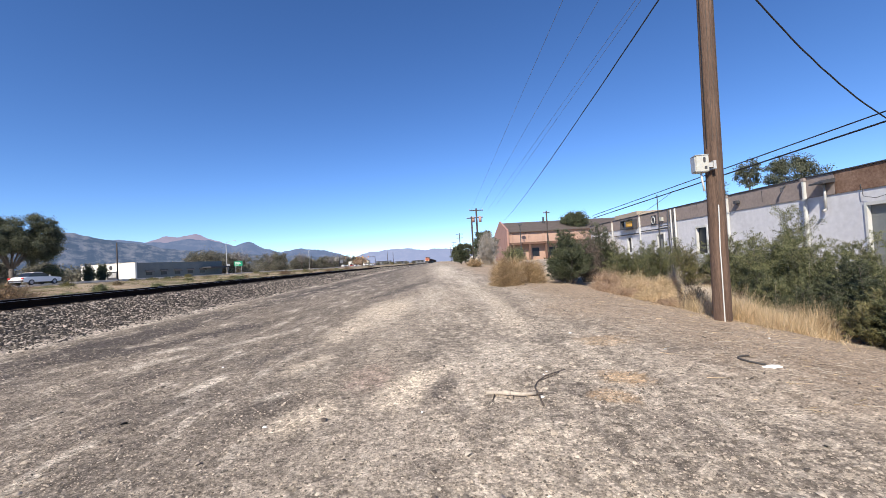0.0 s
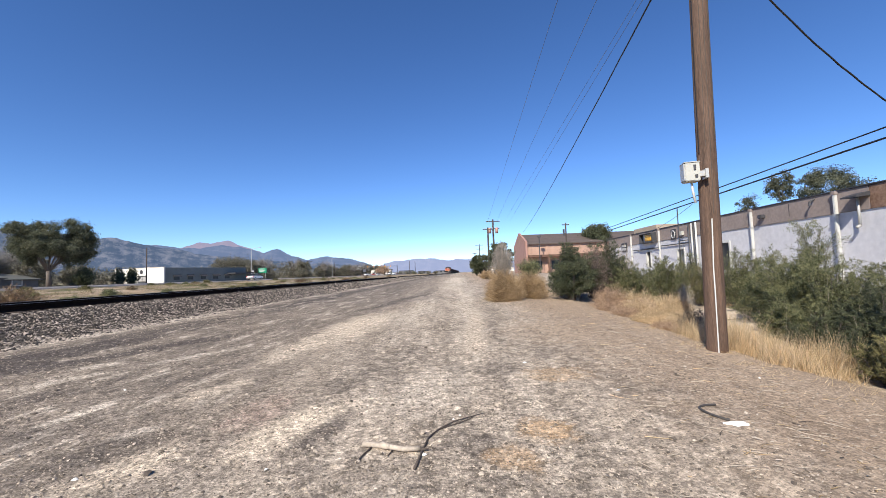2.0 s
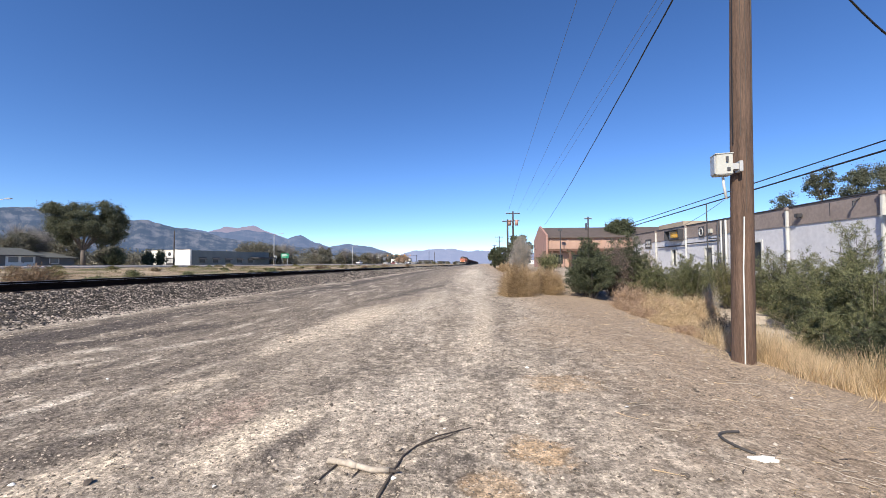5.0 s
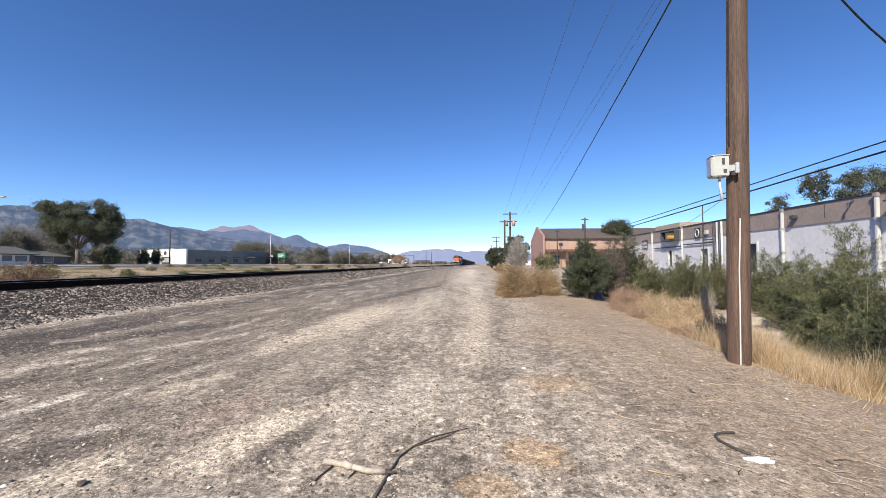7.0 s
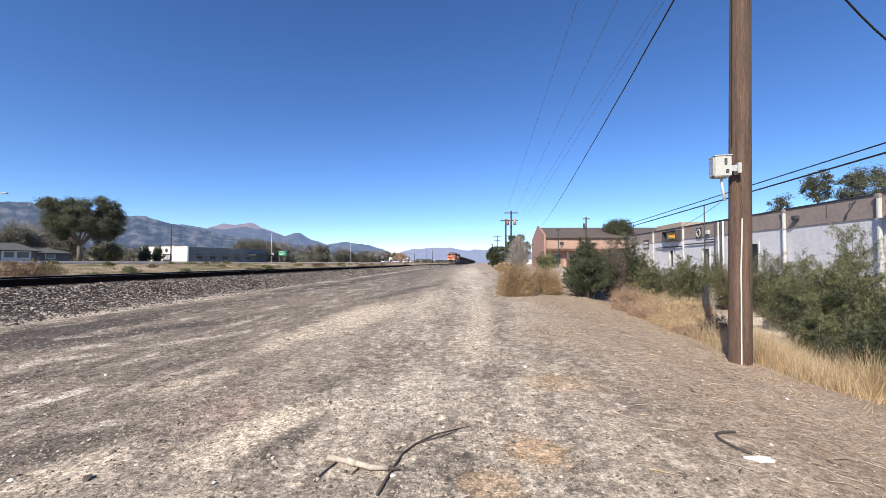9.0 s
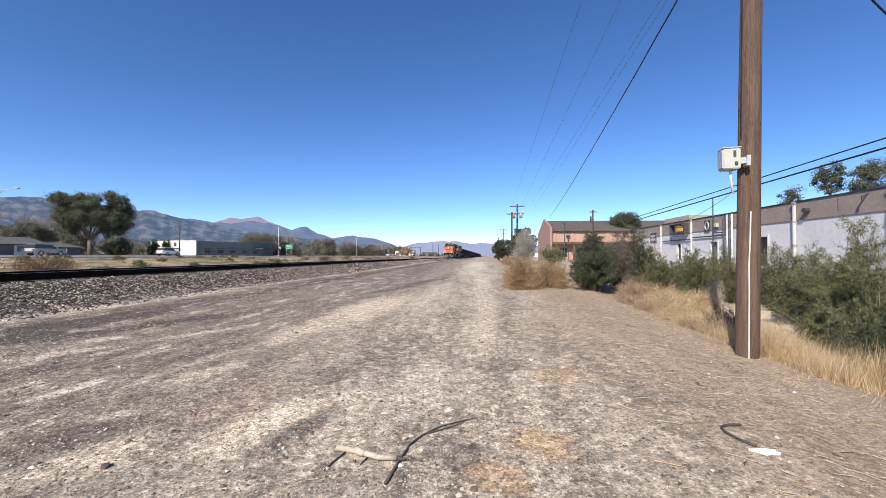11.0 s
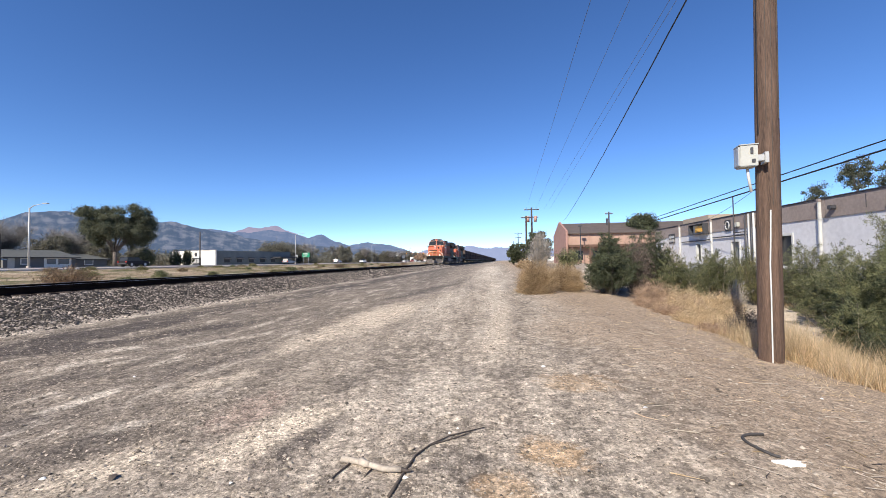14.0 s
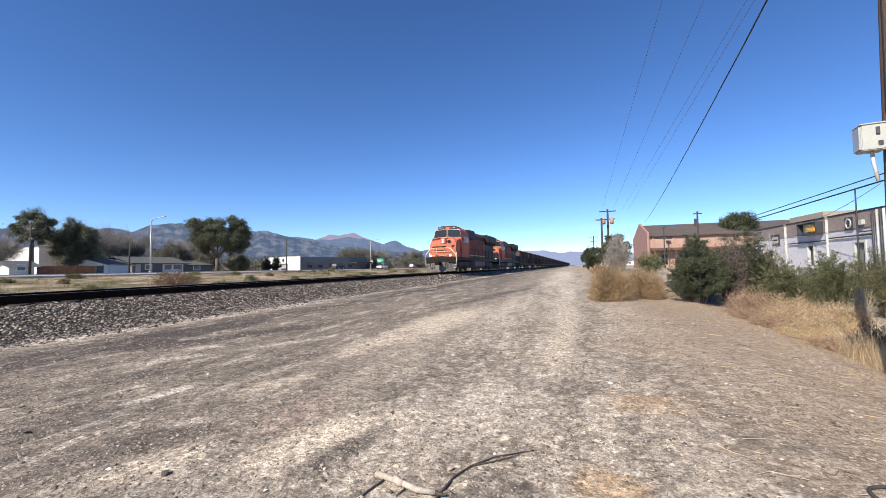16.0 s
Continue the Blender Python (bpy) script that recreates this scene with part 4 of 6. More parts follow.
def plants_right():
    G = "green weeds by the ditch"
    tumbleweed("large tan tumbleweed resting at the edge of the lot", 1.55, 15.3, 0.82, 1.42, 19000)
    tumbleweed("greenish tan tumbleweed behind another one", 2.85, 17.2, 0.95, 1.35, 14000)
    tumbleweed("tan tumbleweed against a dark bush", 3.5, 19.0, 0.75, 1.2, 4500)
    weed("dense dark green bush on the lot edge", 4.6, 16.6, 1.3, 2.35, 54000, 0.065, M["leaf_dark"], G)
    weed("tall dark green bush with arching shoots", 5.2, 18.4, 1.3, 2.55, 46000, 0.07, M["leaf_dark"], G)
    bush("bush with mauve dead leaves among dark twigs", 6.2, 18.6, 0.8, 0.8, 2.4, 8000, 0.07, M["leaf_mauve"], stems=150, spread=0.09, group=G, aspect=0.4)
    weed("tall dark green bush before the works wall", 7.0, 19.4, 1.15, 3.0, 38000, 0.07, M["leaf_dark"], G)
    bush("pale dead twigs tangled behind the bushes", 8.2, 20.5, 1.1, 0.9, 2.5, 3500, 0.07, M["silver"], stems=200, spread=0.09, group=G, name="dead_shrub", bark="twig")
    for x, y, r, h, n, k, lab in ((7.5, 17.4, 1.5, 2.1, 30000, "leaf_green", "bright green weed bush in the ditch"), (9.0, 17.6, 1.4, 2.2, 24000, "leaf_green", "broad green weed bush in the ditch"),
                                  (9.3, 15.6, 0.9, 1.9, 9000, "leaf_olive", "thin olive weeds with dry stalks"), (10.2, 14.6, 1.35, 2.5, 24000, "leaf_green", "green weed bush below the works wall"),
                                  (10.2, 12.9, 1.35, 2.5, 24000, "leaf_green", "green weed bush below the works wall"), (10.5, 18.0, 1.8, 2.4, 16000, "leaf_green", "green weeds along the works wall"), (11.0, 22.0, 2.0, 2.0, 14000, "leaf_green", "green weeds along the works wall"),
                                  (8.7, 10.1, 1.3, 2.75, 34000, "leaf_green", "tallest feathery green weed bush in the ditch"), (9.6, 11.2, 1.2, 2.3, 22000, "leaf_green", "tall green feathery weed bush in the ditch"),
                                  (7.9, 8.6, 1.05, 2.0, 26000, "leaf_green", "green weed bush with dry stalks in the ditch"), (9.4, 8.6, 1.4, 2.3, 24000, "leaf_green", "green weed bush with dry stalks in the ditch"), (7.3, 7.2, 0.9, 1.5, 20000, "leaf_dark", "dark green weed bush in the ditch"),
                                  (8.4, 6.6, 1.2, 2.0, 20000, "leaf_green", "green weed bush spreading over the ditch bank"), (7.2, 5.0, 1.0, 1.6, 18000, "leaf_green", "green weed bush spreading over the ditch bank"), (6.75, 6.2, 0.85, 1.5, 20000, "leaf_dark", "dark green weed bush in the ditch"), (6.3, 4.9, 0.85, 1.35, 18000, "leaf_green", "low green weed bush on the ditch bank"), (8.6, 11.6, 0.9, 1.7, 16000, "leaf_green", "green weed bush below the works wall"), (7.6, 9.7, 0.75, 1.2, 12000, "leaf_dark", "low dark weed bush in the ditch"), (6.7, 8.3, 0.75, 1.25, 15000, "leaf_green", "low green weed bush beside tall straw"), (6.5, 7.3, 0.7, 1.1, 13000, "leaf_dark", "low dark weed bush beside tall straw"), (6.0, 5.5, 0.7, 1.0, 9000, "leaf_olive", "low olive weed bush on the ditch bank"), (5.7, 4.3, 0.7, 0.75, 5000, "leaf_olive", "low sparse weed bush on the ditch bank"), (6.6, 3.2, 0.9, 1.3, 12000, "leaf_dark", "low dark weed bush on the ditch bank")):
        t = weed(lab, x, y, r * 1.05, h * (0.98 if h > 2.7 else 0.86), int(n * 2.0), 0.045, M[k], G)
        # bare dead stalks between the green ones
        q = rng.normal(size=(6, 3)) * np.array([r * 0.35, r * 0.35, 0])
        e = q * 1.3 + rng.normal(size=(6, 3)) * 0.1 + np.array([0, 0, h * 0.6]) * rng.uniform(0.6, 1.25, (6, 1))
        q[:, 2] = 0
        tagged(stems_mesh("dead_stalk", q, e, 0.004, M["twig"], t), kind="stuff")
    # dead shrub made larger, its dark mass also standing for the pole's shadow
    bush("dead dark twiggy shrub at the ditch edge, filled out for the pole shadow", 5.2, 9.0, 0.42, 0.4, 0.75, 5000, 0.04, M["twigdark"], stems=150, bark="twigdark", name="dead_shrub", spread=0.06)
    bush("grey dead twigs at the ditch edge", 8.1, 14.6, 0.45, 0.4, 1.1, 500, 0.06, M["silver"], stems=120, name="dead_shrub", spread=0.06, bark="twig")
    # heaps of dry straw along the ditch
    for x, y, r, h, k in ((5.35, 14.4, 0.85, 1.15, "russet"), (6.2, 14.2, 0.95, 1.1, "straw"), (5.9, 13.2, 0.7, 0.8, "russet"), (7.2, 13.6, 0.7, 0.9, "straw"), (4.95, 13.3, 0.7, 0.5, "russet"), (5.5, 12.6, 0.75, 0.75, "straw"), (4.9, 12.0, 0.6, 0.4, "russet"), (5.3, 11.2, 0.7, 0.55, "straw"), (4.8, 10.6, 0.5, 0.3, "straw"), (5.3, 10.0, 0.6, 0.5, "straw"), (4.75, 9.4, 0.45, 0.28, "russet"), (6.4, 12.4, 0.7, 0.6, "straw")):
        tumbleweed("matted heap of dry straw-coloured grass by the ditch", x, y, r, h, 6500, "straw heaps by the ditch", k)
    grass("tall dry straw grass on the ditch bank below the pole", np.concatenate([clumped(9000, 4.65, 5.9, 5.5, 8.6, 70, 0.12), clumped(2500, 5.6, 6.6, 8.2, 10.2, 30, 0.14)]), 0.52, "straw", width=0.006, lean=0.22)
    grass("pale straw tufts along the ditch", clumped(2200, 4.9, 6.0, 8.2, 13.4, 40, 0.14), 0.4, "straw", width=0.006, lean=0.55)
    grass("short straw grass at the lip of the ditch", clumped(2200, 3.9, 4.7, 3.2, 12.5, 60, 0.12), 0.12, "straw", width=0.006, lean=0.9)
    grass("dry grass under the bushes", np.concatenate([clumped(5000, 9.6, 12.5, 8.0, 20, 70, 0.3), clumped(2500, 6.6, 10.0, 15.6, 20, 40, 0.3), clumped(2500, 6.6, 9.0, 3.0, 7.5, 40, 0.3)]), 0.5, "straw", width=0.008, lean=0.5)
    grass("orange dry weed mats on the dirt", np.concatenate([clumped(1500, 0.0, 0.65, 2.3, 3.3, 30, 0.07), clumped(1000, 0.8, 1.7, 4.9, 5.5, 22, 0.1), clumped(700, 1.0, 2.6, 6.5, 9.5, 30, 0.12)]), 0.05, "russet", width=0.005, lean=2.5)
    grass("straw litter and dry stalks strewn over the soil", np.concatenate([clumped(2600, 0.9, 4.3, 2.0, 9.0, 90, 0.16), clumped(900, 1.0, 4.0, 9, 15, 60, 0.3)]), 0.10, "straw", "straw_litter", 0.004, 6.0)
    # further along the lot
    tree("dense dark green shrubby tree at the lot edge", 5.7, 53, 0.7, 4.5, 1.7, 18000, 0.14, "leaf_dark", 0.12, clear=0.05, clumps=90)
    tree("dark green shrub at the lot edge", 2.75, 57, 0.75, 3.0, 0.85, 9000, 0.13, "leaf_dark", 0.1, clear=0.05, clumps=50)
    bush("silvery leafless shrub beside green trees", 5.2, 46.5, 1.5, 1.5, 3.9, 9000, 0.32, M["silver"], name="bare_shrub", stems=420, spread=0.05, bark="twig", aspect=0.07, base=0.5, z=0.55)
    bush("low green scrub beside the brick building", 8.2, 46, 1.6, 1.6, 2.2, 4000, 0.2, M["leaf_green"], spread=0.1)
    bush("tan dry brush at the lot edge", 3.0, 42, 1.0, 1.0, 0.9, 2500, 0.2, M["tumble"], spread=0.1, name="dry_brush")
    for x, y, h in ((3.6, 78, 4.2), (4.2, 96, 4.6), (5.0, 120, 5.0), (6.0, 150, 5.5), (8, 190, 6)):
        tree("dark green tree along the railway lot", x + 1.5, y, 0.75, h, 2.0, 5000, 0.22, "leaf_dark", 0.15, clear=0.05, clumps=30, group="trees along the lot")
    tree("round dark green tree behind the brick building", 26.5, 76, 0.8, 8.9, 2.7, 22000, 0.2, "leaf_dark", 0.3, clear=0.42, clumps=110, dense=1.5)
    tree("small round elm tree behind the works", 33, 45.6, 0.3, 8.3, 1.5, 9000, 0.13, "leaf_works", 0.14, clear=0.5, clumps=70, dense=1.25)
    tree("slender elm tree behind the works", 32, 39.6, 0.3, 10.0, 1.15, 6000, 0.13, "leaf_works", 0.11, (0.3, 0.5), 0.70, 46, dense=1.3)
    tree("spreading elm tree behind the works", 33, 35.6, 0.3, 9.5, 2.3, 17000, 0.13, "leaf_works", 0.18, clear=0.5, clumps=130, dense=1.25)


plants_right()


def plants_left():
    lobes = [(0.68 * a - 0.73 * b, 0.73 * a + 0.68 * b, z, r) for a, b, z, r in (
        (-5.0, 0.4, 10.7, 0.9), (-3.8, -0.5, 10.3, 1.5), (-1.8, 0.8, 10.1, 1.6), (0.4, -0.8, 10.0, 1.7), (2.8, 0.3, 11.0, 1.6), (4.4, -0.5, 10.0, 1.7), (5.2, 0.6, 8.4, 1.8), (4.9, -0.4, 6.9, 1.3),
        (2.6, 1.6, 8.2, 2.0), (0.6, 2.0, 7.8, 1.8), (-1.8, -1.5, 8.2, 1.7), (-3.6, 0.6, 8.2, 1.4), (-3.2, -0.5, 6.7, 0.9), (0.8, -2.2, 7.2, 1.3), (3.0, -2.0, 6.8, 1.5), (-1.2, 1.2, 6.6, 1.1), (3.8, 0.2, 5.7, 1.4), (-3.0, 0.5, 5.8, 1.1), (1.6, 1.5, 6.0, 1.5), (5.5, 0.2, 6.2, 1.2), (-1.0, -1.0, 6.4, 1.2), (-2.2, 0.4, 4.9, 1.0), (2.6, 0.3, 4.7, 1.2), (-4.2, 0.2, 6.9, 1.1), (4.6, 0.6, 5.0, 1.0))]
    tree("large elm with a dense lobed crown behind the highway", -74.0, 70.2, 1.2, 12.4, 6.0, 110000, 0.21, "leaf_tree", 0.45, (-0.3, -0.3), 0.24, 340, dense=1.15, lobes=lobes)
    tree("tree with a thick crown beside a white house", -80, 46.6, 1.2, 9.3, 3.6, 42000, 0.2, "leaf_works", 0.35, clear=0.1, clumps=120, dense=1.25)
    tree("thin-leaved tall tree behind the fence", -80, 41.0, 1.2, 10.2, 2.7, 20000, 0.2, "leaf_works", 0.3, clear=0.5, clumps=70, dense=1.2)
    for x, y, h in ((-95, 58, 9), (-97, 64, 8.5), (-99, 70, 8.5), (-93, 53, 7.5), (-97, 84, 7.5), (-82, 37, 5), (-99, 56, 8), (-101, 62, 9), (-92, 57, 6.5), (-94, 78, 7)):
        bare_tree("grey leafless tree behind the houses", x, y, 1.3, h * 1.15, 4.8, 3200, group="leafless trees")
    for x, y, h, r in ((-88, 52, 6, 3.5), (-90, 70, 6.2, 3.5), (-86, 79, 5.6, 3.2), (-92, 74, 6.5, 3.5), (-104, 92, 7, 4), (-84, 86, 4.4, 2.6), (-92, 94, 5, 3)):
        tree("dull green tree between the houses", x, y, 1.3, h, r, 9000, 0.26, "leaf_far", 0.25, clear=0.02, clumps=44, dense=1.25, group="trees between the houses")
    bush("round dark juniper bush by the highway", -71, 74, 2.2, 2.2, 3.2, 5000, 0.4, M["leaf_dark"], spread=0.06, fill=0.0, z=1.3, stems=120)
    for y, h in ((80.2, 3.4), (83.4, 3.3)):
        bush("clipped rounded green cypress by a white building", -69.5, y, 1.35, 1.35, h, 5000, 0.3, M["leaf_dark"], spread=0.03, fill=0.0, z=1.3, stems=160, group="clipped cypresses", base=0.8)
    tree("broad grey-green tree beside the highway", -76, 132, 1.3, 7.6, 6.0, 16000, 0.36, "leaf_far", 0.35, clear=0.04, clumps=60, dense=1.2)
    tree("grey-green tree beside the highway", -75, 141, 1.3, 6.6, 4.5, 10000, 0.36, "leaf_far", 0.3, clear=0.04, clumps=40, dense=1.2)
    for i in range(26):
        y = 152 + i * 8.5 + rng.uniform(-4, 4)
        x = -72 - rng.uniform(0, 22) + i * 0.6
        if i % 3 == 1:
            bare_tree("grey leafless tree along the highway", x, y, 1.3, rng.uniform(8, 11), 4.5, 800, group="leafless trees")
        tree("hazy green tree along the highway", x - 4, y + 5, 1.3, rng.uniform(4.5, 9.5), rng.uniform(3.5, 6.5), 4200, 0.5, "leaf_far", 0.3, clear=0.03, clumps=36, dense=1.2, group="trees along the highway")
    tree("orange autumn tree by the crossing", -52, 285, 1.3, 6.5, 5.5, 2500, 0.7, "russet", 0.3, clear=0.1, clumps=30)
    for x, y, h, m in ((-50, 300, 3.4, "leaf_olive"), (-44, 312, 2.6, "leaf_far"), (-39, 322, 3.0, "leaf_far"), (-33, 318, 2.2, "leaf_olive"), (-29, 335, 2.6, "leaf_far"), (-24, 352, 2.6, "leaf_far"), (-19, 372, 2.4, "leaf_far")):
        bush("hazy scrub by the road crossing", x, y, 3.2, 3.2, h, 1500, 0.5, M[m], spread=0.12, fill=0.0, z=0.9, stems=60, name="far_scrub", group="scrub by the crossing")
    # low woods behind the highway, one mass
    k, n = 300, 66000
    a = np.radians(rng.uniform(14, 70, k))
    r = np.maximum(rng.uniform(150, 215, k), rng.uniform(84, 110, k) / np.sin(a))
    c = np.stack([-np.sin(a) * r, np.cos(a) * r, rng.uniform(2.0, 3.6, k)], 1)
    i = rng.integers(0, k, n)
    p = c[i] + rng.normal(size=(n, 3)) * np.stack([rng.uniform(1.6, 3.6, k)] * 2 + [rng.uniform(0.8, 1.7, k)], 1)[i]
    p[:, 2] = np.clip(p[:, 2], 0.9, 6.5)
    L = rng.uniform(0.4, 0.9, n)
    v, f = blades(p, unit(rng.normal(size=(n, 3))), L, L * 0.6)
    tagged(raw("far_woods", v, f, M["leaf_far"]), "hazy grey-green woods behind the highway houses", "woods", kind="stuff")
    # verge between railway and highway
    for x, y, rx, h in ((-19.5, 16.2, 1.5, 0.85), (-21.5, 23.5, 0.6, 0.45), (-20, 38, 0.7, 0.5), (-22, 55, 0.9, 0.6), (-20, 71, 0.9, 0.6), (-19, 12, 0.6, 0.4), (-24, 21, 0.7, 0.45), (-21, 92, 1.0, 0.7), (-20, 118, 1.0, 0.8)) + tuple((-17.5 - 15 * rng.random(), 6 + 90 * rng.random() ** 1.3, 0.3 + 0.4 * rng.random(), 0.2 + 0.2 * rng.random()) for k in range(46)):
        bush("low rusty brown scrub on the verge", x, y, rx, rx, h, int(600 + 2000 * rx), 0.10, M["scrub" if rx > 0.8 else ("leaf_olive", "verge_straw", "leaf_green")[int(y * 7) % 3]], name="verge_scrub", spread=0.10, group="scrub on the verge", fill=0.0)
    n = 26000
    y = -8 + 130 * rng.random(n) ** 1.6
    pts = np.stack([rng.uniform(-34.8, -16.6, n), y], 1)
    grass("sparse dry grass on the verge", pts, 0.13, "verge_straw", "verge_grass", 0.02, 0.6)
    grass("green weeds on the verge", clumped(36000, -33.5, -16.8, 0, 90, 200, 0.55), 0.16, "leaf_olive", "verge_weeds", 0.025, 0.7)


plants_left()


# ---- poles and wires ----
def wire(label, p, q, sag, r, material="black", n=24, wavy=0.0, group="overhead wires"):
    p, q = Vector(p), Vector(q)
    pts = []
    for i in range(n + 1):
        s = i / n
        pts.append(p.lerp(q, s) - Vector((0, 0, 4 * sag * s * (1 - s))) + Vector((rng.normal(), rng.normal(), rng.normal())) * wavy)
    ob = Geo().tube(pts, r, 5).part("wire", M[material], smooth=True)
    tagged(ob, label, "wire", group)


def near_pole():
    x, y = 4.18, 6.62
    z = gz(x, y)
    t = thing("utility_pole", "tall weathered brown wooden utility pole with a white conduit", "pole", m=pose(x, y, 0))
    pts = [(0, 0, z - 0.5), (0, 0, z), (0.04, 0, 2), (0.075, 0, 4), (0.12, 0, 6), (0.19, 0, 9.2)]
    g = Geo()
    n, vs = 20, []
    for i, (a, b, c) in enumerate(pts):
        r = 0.162 - 0.003 * max(0, c)
        for k in range(n):
            th = k * 2 * math.pi / n
            rr = r * (1 + 0.025 * math.sin(3 * th + 1) + 0.012 * math.sin(7 * th))
            vs.append((a + rr * math.cos(th), b + rr * math.sin(th), c))
    fs = [(i * n + k, i * n + (k + 1) % n, (i + 1) * n + (k + 1) % n, (i + 1) * n + k) for i in range(len(pts) - 1) for k in range(n)] + [tuple(range((len(pts) - 1) * n, len(pts) * n))]
    part("shaft", g.add(vs, fs), M["pole"], t, smooth=True)
    part("conduit", Geo().tube([(-0.075, -0.156, z - 0.05), (-0.06, -0.155, 0.9), (-0.058, -0.153, 1.3), (-0.042, -0.155, 1.65), (-0.025, -0.155, 2.12)], 0.010, 8), M["pvc"], t, "thin white plastic conduit")
    part("ground_wire", Geo().tube([(-0.095, -0.05, 3.3), (-0.07, -0.04, 4.6), (0.035, -0.05, 9)], 0.008, 5), M["black"], t, "black cable stapled to the wood")
    crack = Geo()
    for a, z0, z1 in ((-1.75, 2.2, 6.5), (-1.35, 0.3, 2.8), (-2.2, 3.4, 8.0), (-1.1, 3.5, 7.5)):
        crack.tube([(0.156 * math.cos(a), 0.156 * math.sin(a), z0), (0.150 * math.cos(a + 0.03), 0.150 * math.sin(a + 0.03), (z0 + z1) / 2), (0.15 * math.cos(a), 0.15 * math.sin(a), z1)], 0.006, 4)
    crack.v = [(p + 0.02 * q2, q, q2) for p, q, q2 in crack.v]
    part("drying_crack", crack, M["twigdark"], t)
    b = thing("meter_box", "grey-white metal service box clamped to a wooden pole", "electrical box", m=pose(x - 0.335, y - 0.14, 2.93, 0, 0, -12))
    b.scale = (0.82, 0.82, 0.95)
    part("cabinet", Geo().box(-0.13, -0.14, -0.17, 0.15, 0.14, 0.17), M["boxpaint"], b, bevel=0.012)
    part("cover", Geo().box(-0.15, -0.12, -0.15, -0.128, 0.12, 0.155), M["galv"], b, "flat grey cover plate", bevel=0.005)
    part("hood", Geo().box(-0.145, -0.155, 0.165, 0.16, 0.15, 0.182), M["boxpaint"], b, bevel=0.004)
    part("latch", Geo().box(0.03, -0.165, 0.03, 0.07, -0.138, 0.12), M["dark"], b, "black latch")
    part("lock", Geo().box(0.05, -0.16, -0.11, 0.10, -0.138, -0.06), M["dark"], b, "black lock")
    part("bracket", Geo().box(0.148, -0.05, -0.08, 0.30, 0.10, 0.02).box(0.27, -0.09, -0.12, 0.33, 0.12, 0.05), M["galv"], b, "zinc-plated bracket", bevel=0.004)
    part("pipe", Geo().tube([(0.02, 0, -0.16), (0.03, 0, -0.3), (0.07, 0, -0.56)], 0.024, 10), M["pvc"], b, "white plastic pipe stub", smooth=True)
    return x, y


PX, PY = near_pole()
wire("thick twisted black cable from the pole to the brick building", (PX, PY, 7.42), (12.6, 74.5, 8.45), 0.45, 0.020, wavy=0.006, n=60)
wire("thick twisted black service cable to the works roof", (PX, PY, 7.95), (16.0, 10.2, 3.95), 1.72, 0.017, wavy=0.005, n=40)
for a, b in (((2.23, -12.00, 9.60), (4.57, 57.00, 8.50)), ((3.32, -12.00, 9.60), (5.87, 57.00, 8.50)), ((4.44, -12.00, 9.60), (7.79, 57.00, 8.50)), ((4.54, -12.00, 9.60), (7.03, 57.00, 8.50))):
    wire("thin high power wire running along the lot", a, b, 0.0, 0.008, "thinwire", 4)
wire("black overhead cable along the works wall", (10.00, -1.18, 4.70), (10.00, 26.68, 3.95), 0.0, 0.02, n=6)
wire("black overhead cable along the works wall", (10.00, -1.17, 4.42), (10.00, 26.68, 3.76), 0.0, 0.027, n=6)
wire("thin service drop to the works", (15.6, 33.5, 4.0), (14.2, 24.0, 5.0), 0.2, 0.015, "thinwire", 10)


def power_pole(label, x, y, z, top, arms, r=0.15, cans=0):
    t = thing("power_pole", label, "pole", "power poles", m=pose(x, y, z))
    part("shaft", Geo().rod((0, 0, -0.5), (0, 0, top - z), r, 10, r * 0.7), M["polefar"], t, smooth=True)
    for az, half in arms:
        c = part("crossarm", Geo().box(-half, -0.06, az - z - 0.06, half, 0.06, az - z + 0.06), M["polefar"], t)
        for k in (-0.95, -0.45, 0.45, 0.95):
            part("insulator", Geo().rod((k * half, 0, az - z + 0.05), (k * half, 0, az - z + 0.22), 0.05, 6, 0.03), M["galv"], c)
    for k in range(cans):
        s = (-1, 1)[k % 2]
        part("transformer", Geo().rod((s * 0.5, 0, top - z - 2.0), (s * 0.5, 0, top - z - 1.2), 0.22, 10), M["russetcan"], t, "dull pinkish transformer can", smooth=True)
    return t


M["russetcan"] = mat("faded_can_paint", (0.40, 0.24, 0.20), 0.6, 0.2, 2, 0.05, 10)
power_pole("dark wooden power pole with a crossarm and transformers", 5.3, 57, 0.7, 8.75, [(8.45, 1.0), (7.4, 0.9)], 0.17, 2)
power_pole("dark wooden power pole with a short crossarm", 4.45, 56, 0.7, 7.5, [(7.25, 0.7)], 0.16)
for x, y, top in ((6.6, 112, 9.0), (8.0, 168, 9.2), (9.5, 230, 9.5)):
    power_pole("far dark wooden power pole with crossarms", x, y, 0.8, top, [(top - 0.3, 1.1), (top - 1.4, 0.9)], 0.16)
power_pole("dark wooden power pole beside the brick building", 16.45, 60.00, 0.5, 8.2, [(7.9, 0.5)], 0.14)
power_pole("slim dark wooden pole beside the highway", -67, 84.3, 1.25, 9.0, [], 0.15)
power_pole("dark wooden pole with lamps beside the highway", -67, 34.2, 1.25, 8.2, [(7.2, 0.7), (5.9, 0.5)], 0.16)
power_pole("short dark pole beside a grey house", -67.5, 47.0, 1.25, 6.1, [], 0.13)
